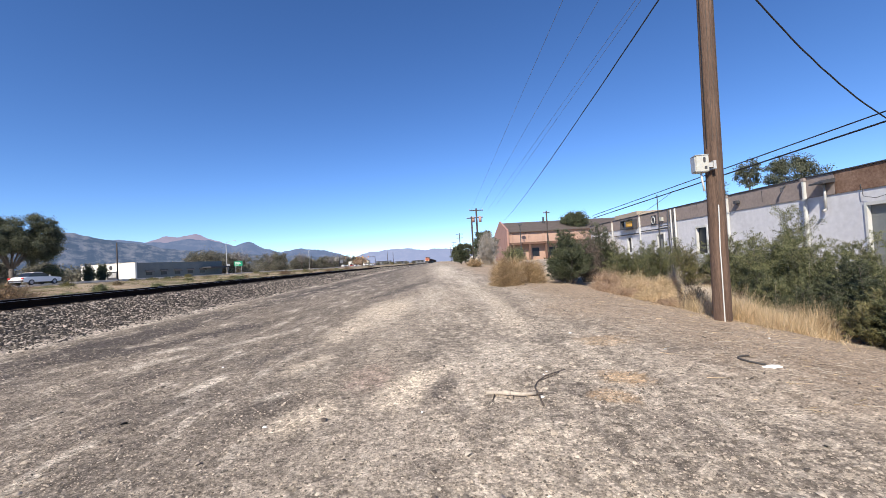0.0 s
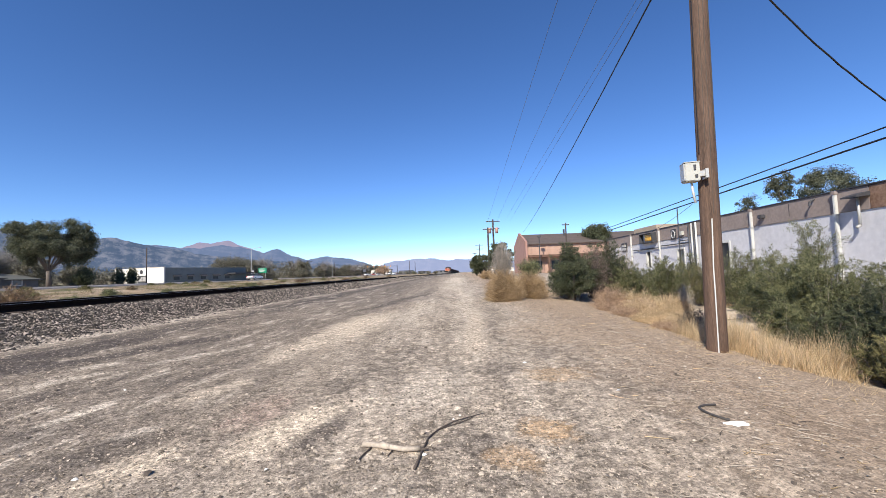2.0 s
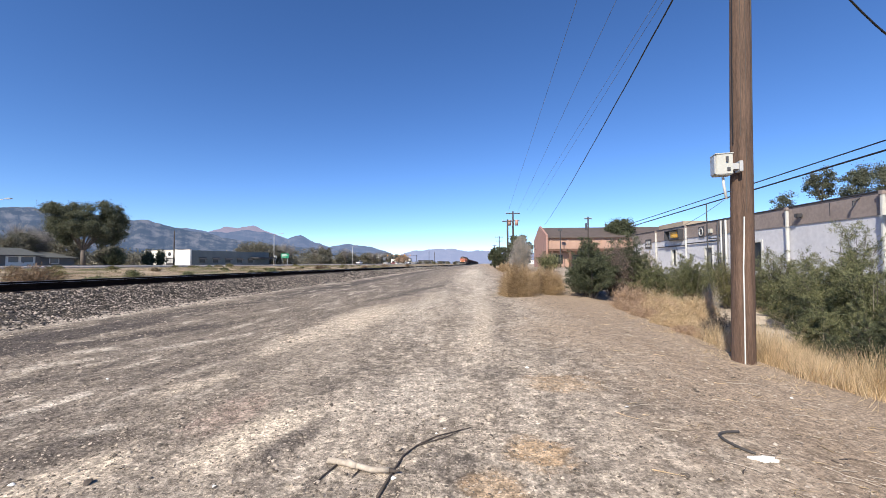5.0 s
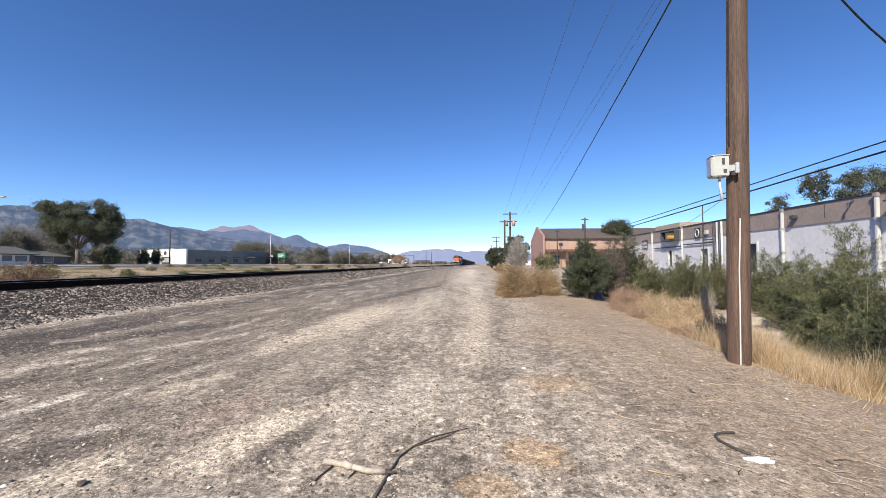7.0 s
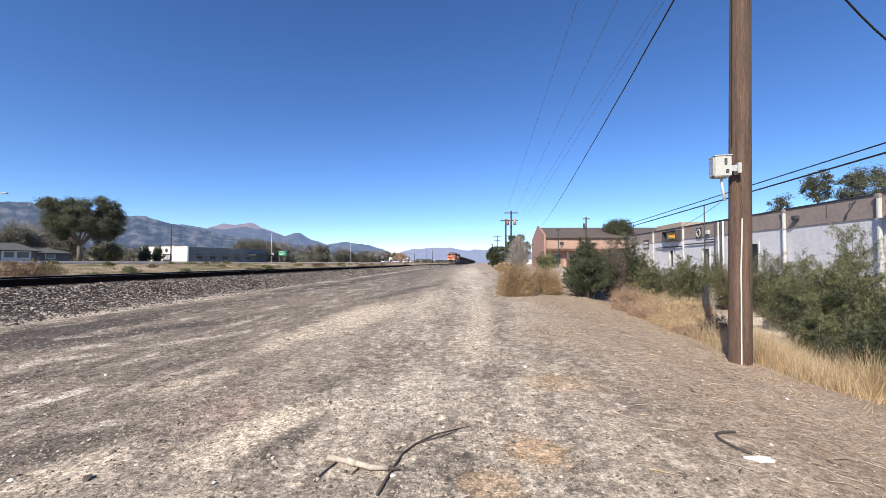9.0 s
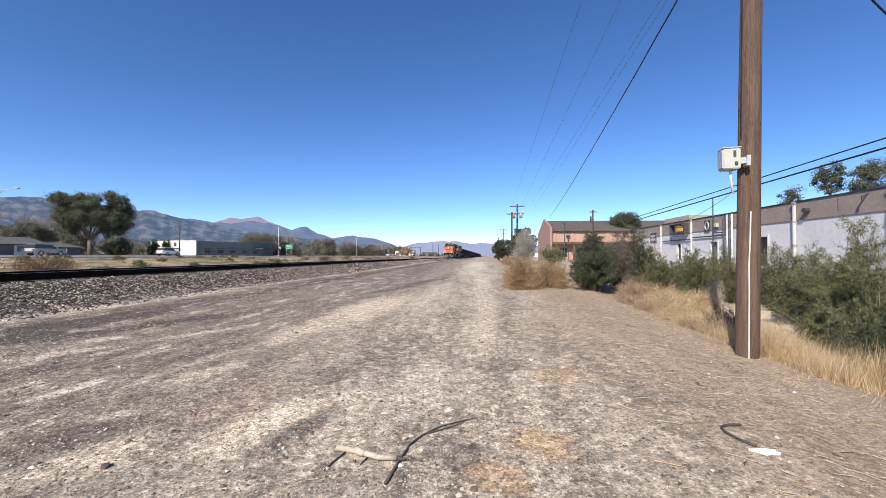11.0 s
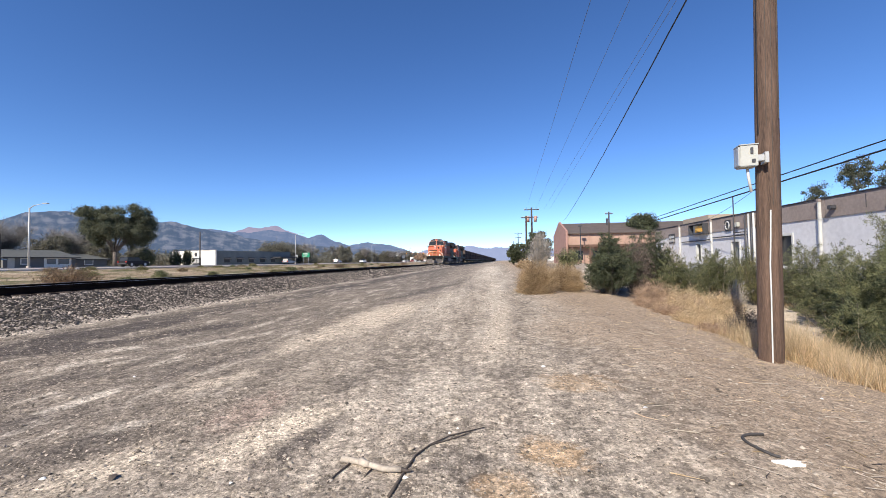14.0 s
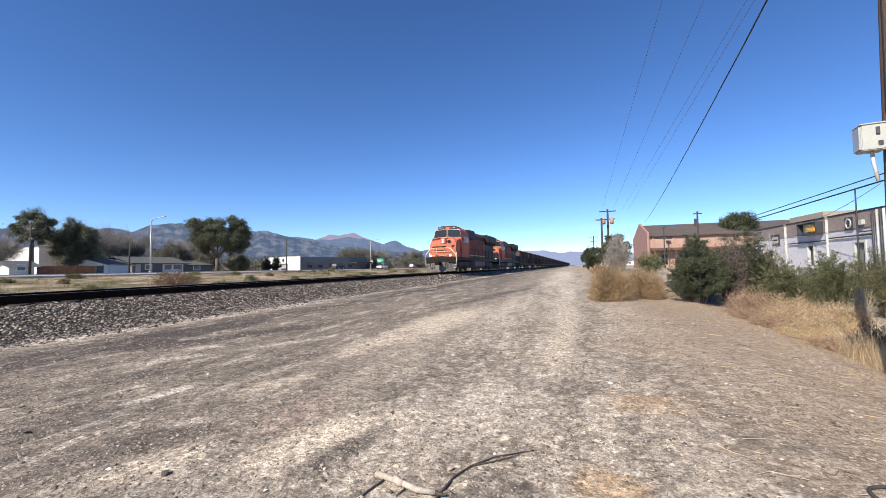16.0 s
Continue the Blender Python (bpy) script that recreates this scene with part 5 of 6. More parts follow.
for x, y, top in ((-67, 112.6, 5.2), (-69, 226, 9.5), (-68, 275, 9)):
    power_pole("plain pole beside the highway", x, y, 1.35, top, [], 0.12)


def street_lamp(x, y, z, top, reach):
    t = thing("street_lamp", "tall pale steel street lamp with a curved arm", "street lamp", "highway lamps", m=pose(x, y, z))
    part("post", Geo().rod((0, 0, -0.2), (0, 0, top - z - 0.6), 0.14, 10, 0.09), M["galv"], t, smooth=True)
    part("base", Geo().box(-0.2, -0.2, -0.2, 0.2, 0.2, 0.25), M["concrete"], t, bevel=0.03)
    part("arm", Geo().tube([(0, 0, top - z - 0.65), (reach * 0.3, 0, top - z - 0.25), (reach, 0, top - z)], 0.07, 8, 0.04), M["galv"], t, smooth=True)
    part("lamp_head", Geo().box(reach - 0.1, -0.17, top - z - 0.08, reach + 0.75, 0.17, top - z + 0.08), M["galv"], t, bevel=0.03)


for x, y, top in ((-67, 50.1, 10.6), (-67, 128.9, 11.65), (-67, 215, 11.6)):
    street_lamp(x, y, 1.28, top, 2.4)


def road_sign():
    t = thing("road_sign", "green highway guide sign on two steel posts", "sign", m=pose(-68, 138.6, 1.45))
    t.scale = (1.11, 1.11, 1.11)
    for x in (-0.9, 0.9):
        part("post", Geo().rod((x, 0.05, -0.3), (x, 0.05, 3.2), 0.06, 8), M["galv"], t)
    p = part("panel", Geo().box(-1.3, -0.03, 1.9, 1.3, 0.02, 3.4), M["signgreen"], t, bevel=0.02)
    for x0, x1, z in ((-1.0, 0.6, 3.0), (-1.0, 0.9, 2.6), (-1.0, 0.3, 2.2)):
        part("writing_bar", Geo().box(x0, -0.036, z, x1, -0.03, z + 0.18), M["trimwhite"], p)
    w = thing("road_sign", "small white rectangular road sign on a post", "sign", m=pose(-66.8, 129.5, 1.3))
    part("post", Geo().rod((0, 0.03, -0.3), (0, 0.03, 2.9), 0.04, 6), M["galv"], w)
    part("panel", Geo().box(-0.4, -0.02, 2.0, 0.4, 0.02, 3.0), M["trimwhite"], w, bevel=0.02)
    b = thing("billboard", "white rounded business sign on a pole", "sign", m=pose(-70, 290, 1.35))
    part("post", Geo().rod((0, 0, -0.3), (0, 0, 4.5), 0.15, 8), M["dark"], b)
    part("panel", Geo().box(-2.2, -0.15, 4.3, 2.2, 0.15, 6.2).box(-1.0, -0.15, 6.2, 1.4, 0.15, 7.0), M["trimwhite"], b, bevel=0.06)
    part("side_panel", Geo().box(2.4, -0.15, 2.6, 4.4, 0.15, 4.8), M["trimwhite"], b, bevel=0.06)


road_sign()


# ---- works building ----
def works():
    t = thing("works_building", "long grey painted block building with a brown fascia", "building", m=pose(16.1, 0, 0))
    z0, z1, y0, y1 = -0.5, 4.2, -14.0, 42.5
    holes = [(12.75, 14.42, -0.1, 2.62), (23.9, 24.9, 0.9, 2.58), (28.65, 29.5, -0.1, 2.46), (33.6, 34.3, 1.2, 2.5), (-6, -4, 1.0, 2.6)]
    g, y = Geo(), y0
    for a, b, lo, hi in sorted(holes):
        g.box(0, y, z0, 0.25, a, z1).box(0, a, hi, 0.25, b, z1)
        g.box(0, a, z0, 0.25, b, lo)
        y = b
    g.box(0, y, z0, 0.25, y1, z1)
    part("front_wall", g, M["wallwhite"], t)
    part("end_wall", Geo().box(0.25, y0, z0, 20, y0 + 0.25, z1).box(0.25, y1 - 0.25, z0, 20, y1, z1), M["wallwhite"], t)
    part("back_wall", Geo().box(20, y0, z0, 20.25, y1, z1), M["wallwhite"], t)
    part("roof", Geo().box(0.25, y0 + 0.25, 3.7, 20, y1 - 0.25, 3.85), M["roof"], t)
    part("floor_slab", Geo().box(0.25, y0 + 0.25, z0, 20, y1 - 0.25, -0.1), M["concrete"], t)
    for a, b, m, lab in ((-14.0, 9.3, "fascia", ""), (9.3, 15.6, "rust", "rusted brown fascia sheet"), (15.6, 21.6, "fascia", ""), (21.6, 27.6, "fascia", ""), (27.6, 32.0, "fascia", ""), (32.0, 36.9, "fascia", ""), (36.9, 42.5, "fascia", "")):
        part("fascia_panel", Geo().box(-0.05, a + 0.01, 3.28, -0.002, b - 0.01, 4.21), M[m], t, lab, bevel=0.006)
    part("coping", Geo().box(-0.10, y0, 4.215, 0.35, y1, 4.27), M["dark"], t, bevel=0.01)
    part("parapet_step", Geo().box(0.3, 33.0, 4.2, 6, 37.2, 4.72), M["parapet"], t, "tan raised parapet")
    for y, w in ((16.95, 0.22), (21.85, 0.2), (31.85, 0.13), (36.95, 0.12)):
        c = part("column", Geo().box(-0.19, y - w * 0.24, z0, -0.052, y + w * 0.24, 4.1), M["trimwhite"], t, "white painted downpipe casing", bevel=0.015)
        part("cap", Geo().box(-0.21, y - w * 0.40, 4.08, -0.052, y + w * 0.40, 4.24), M["fascia"], c, bevel=0.01)
        part("pipe_clip", Geo().box(-0.195, y - w * 0.42, 3.2, -0.052, y + w * 0.42, 3.25).box(-0.195, y - w * 0.42, 1.6, -0.052, y + w * 0.42, 1.65), M["galv"], c)
    for y, r, m in ((26.9, 0.06, "trimwhite"), (27.15, 0.05, "dark"), (27.4, 0.06, "galv"), (27.75, 0.05, "dark")):
        part("pipe", Geo().rod((-0.14, y, z0), (-0.14, y, 4.15), r, 8), M[m], t, smooth=True)
    part("mast", Geo().rod((-0.12, 29.0, 0.5), (-0.12, 29.0, 5.5), 0.035, 6), M["dark"], t, "thin dark mast above the roof")
    part("conduit", Geo().rod((-0.09, 27.75, 2.86), (-0.09, 31.7, 2.86), 0.045, 6).rod((-0.09, 32.0, 2.75), (-0.09, 36.6, 2.75), 0.045, 6).rod((-0.09, 27.75, 3.05), (-0.09, 29.0, 3.05), 0.035, 6), M["dark"], t)
    a = part("wall_unit", Geo().box(-0.45, 32.35, 3.30, -0.052, 32.42, 3.98).box(-0.45, 34.55, 3.30, -0.052, 34.62, 3.98).box(-0.45, 32.35, 3.22, -0.052, 34.62, 3.30).box(-0.45, 32.35, 3.98, -0.052, 34.62, 4.03), M["dark"], t, "open-fronted dark wall box")
    part("box_lining", Geo().box(-0.10, 32.42, 3.30, -0.06, 34.55, 3.98), M["trimwhite"], a, "pale lining")
    part("amber_panel", Geo().box(-0.3, 32.8, 3.40, -0.12, 33.9, 3.88), M["amber"], a, "amber panel inside the box", bevel=0.02)
    e = part("emblem", Geo().box(-0.09, 29.45, 3.22, -0.052, 30.15, 3.98), M["dark"], t, "dark square plaque with a pale ring", bevel=0.01)
    ring = [(-0.10, 29.8 + 0.22 * math.cos(k * math.pi / 8), 3.6 + 0.27 * math.sin(k * math.pi / 8)) for k in range(17)]
    part("ring", Geo().tube(ring, 0.05, 6), M["galv"], e, smooth=True)
    part("junction_box", Geo().box(-0.22, 28.45, 3.42, -0.052, 28.75, 3.72), M["boxpaint"], t, bevel=0.02)
    v = part("vent_hood", Geo().prism([(-0.62, 3.82), (-0.052, 3.98), (-0.052, 3.80), (-0.62, 3.76)], "y", 15.55, 16.2), M["dark"], t, "dark sloping vent hood")
    part("vent_pipe", Geo().rod((-0.16, 15.95, 3.85), (-0.16, 15.95, 2.62), 0.05, 8).rod((-0.16, 15.95, 2.66), (-0.30, 15.95, 2.58), 0.06, 8), M["galv"], v, smooth=True)
    part("bracket", Geo().rod((-0.05, 18.0, 4.1), (-0.28, 18.0, 3.95), 0.04, 6).rod((-0.28, 18.0, 3.95), (-0.28, 18.0, 3.78), 0.04, 6), M["dark"], t)
    part("flood_light", Geo().box(-0.32, 20.9, 3.62, -0.06, 21.15, 3.82), M["dark"], t, bevel=0.03)
    part("loose_cable", Geo().tube([(-0.07, 14.55, 3.5), (-0.10, 14.45, 3.0), (-0.10, 14.0, 2.86), (-0.10, 13.5, 2.95), (-0.07, 13.2, 3.35)], 0.012, 5), M["dark"], t)
    part("seam", Geo().box(-0.056, 19.4, 3.5, -0.045, 19.43, 4.1), M["dark"], t)
    part("seam", Geo().box(-0.056, 24.6, 3.7, -0.045, 24.63, 4.15), M["dark"], t)
    for i, (a, b, lo, hi) in enumerate(holes):
        is_door = lo < 0
        d = part("door" if is_door else "window", Geo().box(0.14, a, lo, 0.18, b, hi), M["glass"] if not is_door else M["doorgrey"], t, "grey door" if is_door else "dark window")
        part("frame", Geo().box(-0.05, a - 0.10, lo, 0.12, a + 0.02, hi + 0.12).box(-0.05, b - 0.02, lo, 0.12, b + 0.10, hi + 0.12).box(-0.052, a + 0.02, hi - 0.02, 0.118, b - 0.02, hi + 0.12), M["trimwhite"], d, bevel=0.01)
        if is_door:
            part("door_pane", Geo().box(0.12, a + 0.1 * (b - a), lo + 0.25, 0.139, a + 0.42 * (b - a), hi - 0.15), M["glass"], d)
    part("high_window", Geo().box(-0.075, 38.0, 2.72, -0.052, 39.3, 3.6), M["dark"], t, "dark framed high window", bevel=0.01)
    part("louvre", Geo().box(-0.12, 38.2, 2.9, -0.076, 39.1, 3.1).box(-0.12, 38.2, 3.2, -0.076, 39.1, 3.4), M["galv"], t)


M["doorgrey"] = mat("grey_door_paint", (0.17, 0.18, 0.18), 0.6, 0.1, 2, 0.05, 10)
M["parapet"] = mat("tan_parapet", (0.36, 0.29, 0.22), 0.85, 0.15, 1, 0.2, 10)
works()


def brick_building():
    t = thing("brick_building", "two-storey pink brick building with a brown shingle roof", "building", m=pose(12.9, 73, 0.6))
    part("front_wall", Geo().box(0, 0, -0.6, 24, 0.3, 5.6), M["brick"], t)
    part("gable_wall", Geo().prism([(-0.35, -0.6), (14.4, -0.6), (14.4, 5.7), (7, 8.1), (-0.35, 5.9)], "x", -0.35, -0.002), M["gable"], t, "dark brick gable end wall")
    part("back_wall", Geo().box(0, 13.7, -0.6, 24, 14, 5.6).box(23.7, 0.3, -0.6, 24, 13.7, 5.6), M["brick"], t)
    r = part("roof", Geo().prism([(-0.5, 5.45), (7, 7.75), (14.5, 5.45), (14.5, 5.3), (7, 7.55), (-0.5, 5.3)], "x", 0.0, 24.4), M["brickroof"], t)
    part("chimney", Geo().box(8.0, 5.0, 6.8, 8.3, 5.3, 8.4), M["dark"], r)
    part("canopy", Geo().box(0.0, -1.5, 2.95, 24, -0.002, 3.35), M["brown"], t, "brown canopy between the storeys")
    for x in (0.4, 3.4, 6.4, 9.4, 12.4):
        part("post", Geo().box(x, -1.45, -0.6, x + 0.3, -1.15, 2.95), M["brown"], t)
        part("window", Geo().box(x + 0.9, -0.03, 0.7, x + 2.2, 0.02, 2.3), M["glass"], t)
        part("pilaster", Geo().box(x, -0.12, 3.36, x + 0.3, -0.002, 5.3), M["brick"], t)
    l = thing("lamp_post", "dark lamp post before the brick building", "street lamp", m=pose(14.6, 70.5, 0.6))
    part("post", Geo().rod((0, 0, -0.3), (0, 0, 6.4), 0.1, 8, 0.08), M["dark"], l)
    part("lamp_head", Geo().box(-0.35, -0.2, 6.4, 0.35, 0.2, 6.7, 0.06), M["dark"], l)


M["gable"] = mat("dark_red_brick", (0.34, 0.20, 0.165), 0.9, 0.15, 1.2, 0.3, 14)
brick_building()


# ---- across the highway ----
def house(label, x, y0, y1, eave, ridge_z, depth, wall, z=1.0, windows=(), door=None, trim=True):
    """A low house with its ridge along the highway; its front looks at the tracks."""
    t = thing("house", label, "house", "houses along the highway", m=pose(x, y0, z))
    L, e, r = y1 - y0, eave - z, ridge_z - z
    part("wall", Geo().box(-depth, 0, -0.5, 0, L, e), M[wall], t)
    part("roof", Geo().prism([(0.55, e - 0.12), (-depth / 2, r), (-depth - 0.55, e - 0.12), (-depth - 0.55, e - 0.25), (-depth / 2, r - 0.2), (0.55, e - 0.25)], "y", -0.5, L + 0.5), M["houseroof"], t)
    part("gable", Geo().prism([(0.0, e), (-depth / 2, r - 0.25), (-depth, e)], "y", 0, L), M[wall], t)
    part("fascia_board", Geo().box(0.56, -0.5, e - 0.28, 0.6, L + 0.5, e - 0.1), M["dark" if wall == "greyhouse" else "trimwhite"], t)
    for a, b, lo, hi in windows:
        w = part("window", Geo().box(-0.02, a, lo, 0.03, b, hi), M["blind"], t)
        part("frame", Geo().box(0.0, a - 0.14, lo - 0.14, 0.06, a, hi + 0.14).box(0.0, b, lo - 0.14, 0.06, b + 0.14, hi + 0.14).box(0, a, hi, 0.058, b, hi + 0.14).box(0, a, lo - 0.14, 0.058, b, lo), M["brightwhite"], w)
    if door:
        part("door", Geo().box(0, door, -0.2, 0.05, door + 1.0, 2.0), M["trimwhite"], t)
    return t


def across():
    h = house("low grey house with a dark shingle roof and white windows", -82, 57.6, 69.4, 3.3, 4.65, 9, "greyhouse", windows=[(6.6, 8.2, 0.9, 1.9), (8.6, 10.6, 0.9, 1.9), (2.6, 3.8, 1.0, 1.9)], door=0.6)
    part("white_panel", Geo().box(0.004, 6.2, 0.0, 0.02, 11.0, 2.05), M["brightwhite"], h, "white wall panel round the windows")
    house("low grey house wing with one white window", -83.5, 69.9, 77.2, 3.0, 4.0, 8, "greyhouse", windows=[(2.6, 4.2, 0.8, 1.8)])
    h = house("small white gabled house beside the highway", 0, 0, 7.0, 2.9, 3.9, 6.4, "brightwhite")
    h.matrix_basis = pose(-75.5, 49.0, 1.0, 0, 0, 30)
    part("garage_door", Geo().box(-6.0, -0.05, 0.0, -3.7, -0.002, 1.6), M["trimwhite"], h)
    for a in (-2.9, -1.6):
        w = part("window", Geo().box(a, -0.03, 0.4, a + 0.9, -0.002, 1.6), M["glass"], h)
        part("frame", Geo().box(a - 0.08, -0.05, 0.32, a, -0.004, 1.68).box(a + 0.9, -0.05, 0.32, a + 0.98, -0.004, 1.68), M["dark"], w)
    house("small white shed beside a fence", -70, 33.6, 36.2, 2.6, 3.2, 3, "white", windows=[(0.8, 1.6, 0.9, 1.6)])
    b = thing("white_building", "large flat-roofed white building partly hidden by trees", "building", m=pose(-99.5, 52, 1.0))
    part("wall", Geo().box(-30, 0, -0.5, 0, 9, 5.6), M["brightwhite"], b)
    part("coping", Geo().box(-30.1, -0.1, 5.602, 0.1, 9.1, 5.75), M["concrete"], b)
    for k in range(4):
        part("window", Geo().box(-26 + 6 * k, -0.04, 1.0, -24 + 6 * k, -0.002, 2.4), M["glass"], b)
    f = thing("fence", "reddish cedar board fence beside the highway", "fence", m=pose(-72, 37.5, 1.25))
    for i in range(34):
        part("board", Geo().box(0, i * 0.22, -0.3, 0.04, i * 0.22 + 0.2, 1.25 + 0.02 * (i % 3)), M["fence"], f)
    part("rail", Geo().box(-0.06, 0, 0.3, -0.002, 7.5, 0.4).box(-0.06, 0, 0.9, -0.002, 7.5, 1.0), M["fence"], f)
    # white building: sunlit front, grey-green side along the highway
    t = thing("white_building", "flat-roofed white building with a grey-green side", "building", m=pose(-70.4, 94.0, 1.0) @ pose(0, 0, 0, 0, 0, -20))
    part("front_wall", Geo().box(-19, 0, -0.5, 0, 0.35, 4.05), M["white"], t)
    part("side_wall", Geo().box(-0.35, 0.352, -0.5, -0.002, 24, 3.95), M["greenwall"], t)
    part("back_wall", Geo().box(-19, 23.7, -0.5, -0.352, 24, 3.9).box(-19, 0.352, -0.5, -18.7, 23.7, 3.9), M["greenwall"], t)
    part("roof", Geo().box(-18.7, 0.352, 3.4, -0.352, 23.7, 3.6), M["roof"], t)
    part("coping", Geo().box(-19.1, -0.06, 4.052, 0.08, 0.4, 4.14), M["concrete"], t)
    d = part("doorway", Geo().box(-9.6, -0.04, 0.2, -6.0, -0.002, 2.2), M["dark"], t)
    part("doorway_pane", Geo().box(-9.2, -0.07, 0.8, -7.9, -0.042, 1.9).box(-7.7, -0.07, 0.8, -6.4, -0.042, 1.9), M["galv"], d)
    part("emblem", Geo().prism([(-8.2 + 0.55 * math.cos(k * math.pi / 6), 3.1 + 0.55 * math.sin(k * math.pi / 6)) for k in range(12)], "y", -0.06, -0.002), M["dark"], t, "dark round emblem")
    part("roof_unit", Geo().box(-11.5, 3, 3.6, -9.8, 4.6, 4.5), M["galv"], t, bevel=0.03)
    for i in range(5):
        w = part("window", Geo().box(0, 2.4 + i * 3.6, 0.9, 0.03, 3.9 + i * 3.6, 1.9), M["glass"], t)
        part("awning", Geo().prism([(0.03, 2.2), (0.7, 1.75), (0.7, 1.65), (0.03, 2.0)], "y", 2.2 + i * 3.6, 4.1 + i * 3.6), M["dark"], w, "dark awning")
    part("porch_roof", Geo().box(0.03, 17.5, 2.1, 3.2, 23.8, 2.45), M["dark"], t, "dark porch roof")


across()


# ---- the far crossing ----
def far_town():
    for x, top in ((-51, 9.6), (-33, 10.4), (-29, 10.0)):
        power_pole("far dark pole by the road crossing", x, 285, 1.35, top, [], 0.2)
    g = thing("signal_gantry", "traffic signal arm across the highway", "traffic light", m=pose(-66, 280, 1.35))
    part("arm", Geo().box(0, -0.1, 5.9, 25, 0.1, 6.1), M["dark"], g)
    part("post", Geo().rod((0.1, 0, -0.3), (0.1, 0, 6.2), 0.2, 8).rod((24.9, 0, -0.3), (24.9, 0, 6.2), 0.2, 8), M["dark"], g)
    for x in (4, 8, 12, 16, 20):
        h = part("signal_head", Geo().box(x, -0.35, 5.5, x + 0.45, -0.11, 6.5), M["amber"], g, bevel=0.05)
        part("lens", Geo().box(x + 0.1, -0.40, 6.1, x + 0.35, -0.352, 6.35), M["red"], h)
    for x, y, w, hgt, m in ((-70, 330, 16, 4.5, "white"), (-50, 350, 12, 3.2, "greyhouse"), (-36, 380, 10, 2.4, "greyhouse"), (-22, 430, 12, 2.6, "greyhouse"), (-90, 380, 20, 5, "brick"), (30, 420, 30, 4, "white")):
        t = thing("far_building", "low flat-roofed building near the road crossing", "building", "buildings by the crossing", m=pose(x, y, 1.0))
        part("wall", Geo().box(0, 0, -0.5, w, 10, hgt), M[m], t)
        part("roof", Geo().box(-0.3, -0.3, hgt, w + 0.3, 10.3, hgt + 0.3), M["roof"], t)
        for k in range(int(w // 4)):
            part("window", Geo().box(1 + k * 4, -0.05, 1.0, 3 + k * 4, -0.002, 2.6), M["glass"], t)


far_town()


# ---- vehicles ----
def vehicle(kind, paint, label, m):
    t = thing("car" if kind != "pickup" else "pickup_truck", label, "car" if kind != "pickup" else "truck", "vehicles on the highway", m=m)
    prof = {"sedan": ([(-2.35, 0.35), (2.35, 0.35), (2.4, 0.6), (2.3, 0.82), (1.1, 0.95), (-1.75, 0.98), (-2.35, 0.88), (-2.4, 0.6)], [(-1.7, 0.96), (-1.0, 1.42), (0.25, 1.44), (1.15, 0.94)], 0.86, 0.68),
            "suv": ([(-2.35, 0.4), (2.3, 0.4), (2.38, 0.75), (2.25, 1.0), (1.1, 1.1), (-2.3, 1.12), (-2.4, 0.7)], [(-2.28, 1.1), (-2.05, 1.72), (0.2, 1.75), (1.1, 1.08)], 0.92, 0.76),
            "pickup": ([(-2.8, 0.5), (2.7, 0.5), (2.8, 0.9), (2.65, 1.15), (1.2, 1.25), (-2.8, 1.25), (-2.85, 0.8)], [(-0.75, 1.23), (-0.6, 1.85), (0.55, 1.88), (1.25, 1.22)], 0.97, 0.80)}[kind]
    body, cabin, w, wc = prof
    if kind == "suv":
        body, cabin, w, wc = [(q * 0.88, z * 0.88) for q, z in body], [(q * 0.88, z * 0.88) for q, z in cabin], w * 0.92, wc * 0.92
    part("body", Geo().prism([(q, z) for q, z in body], "x", -w, w), M[paint], t, bevel=0.06)
    c = part("cabin", Geo().prism(cabin, "x", -wc, wc), M["glass"], t, "dark tinted glass cabin", bevel=0.04)
    top = max(z for q, z in cabin)
    qs = [q for q, z in cabin if z > top - 0.1]
    part("roof_panel", Geo().box(-wc * 0.98, min(qs) + 0.03, top - 0.02, wc * 0.98, max(qs) - 0.03, top + 0.03), M[paint], c, bevel=0.015)
    r = {"sedan": 0.33, "suv": 0.36, "pickup": 0.40}[kind]
    span = {"sedan": 1.42, "suv": 1.25, "pickup": 1.75}[kind]
    for sx in (-1, 1):
        for q in (-span, span):
            wl = part("wheel", Geo().rod((sx * (w - 0.2), 0, 0), (sx * (w + 0.01), 0, 0), r, 16), M["tyre"], t)
            wl.location = (0, q, r)
            part("rim", Geo().rod((sx * (w + 0.005), 0, 0), (sx * (w + 0.02), 0, 0), r * 0.62, 12).box(sx * (w + 0.015) - 0.01, -0.03, -r * 0.6, sx * (w + 0.015) + 0.01, 0.03, r * 0.6), M["galv"], wl)
        part("tail_light", Geo().box(sx * w * 0.86 - 0.12, -span - 1.0, 0.72, sx * w * 0.86 + 0.12, -span - 0.88, 0.9), M["red"], t)
        part("headlight", Geo().box(sx * w * 0.8 - 0.15, span + 0.84, 0.65, sx * w * 0.8 + 0.15, span + 0.95, 0.8), M["lampoff"], t)
        part("mirror", Geo().box(sx * (w + 0.02) - 0.06, 0.7, top - 0.45, sx * (w + 0.02) + 0.06, 0.85, top - 0.3), M[paint], t, bevel=0.02)
    part("bumper", Geo().box(-w * 0.95, -span - 1.02, 0.42, w * 0.95, -span - 0.9, 0.6), M["dark"], t)
    return t


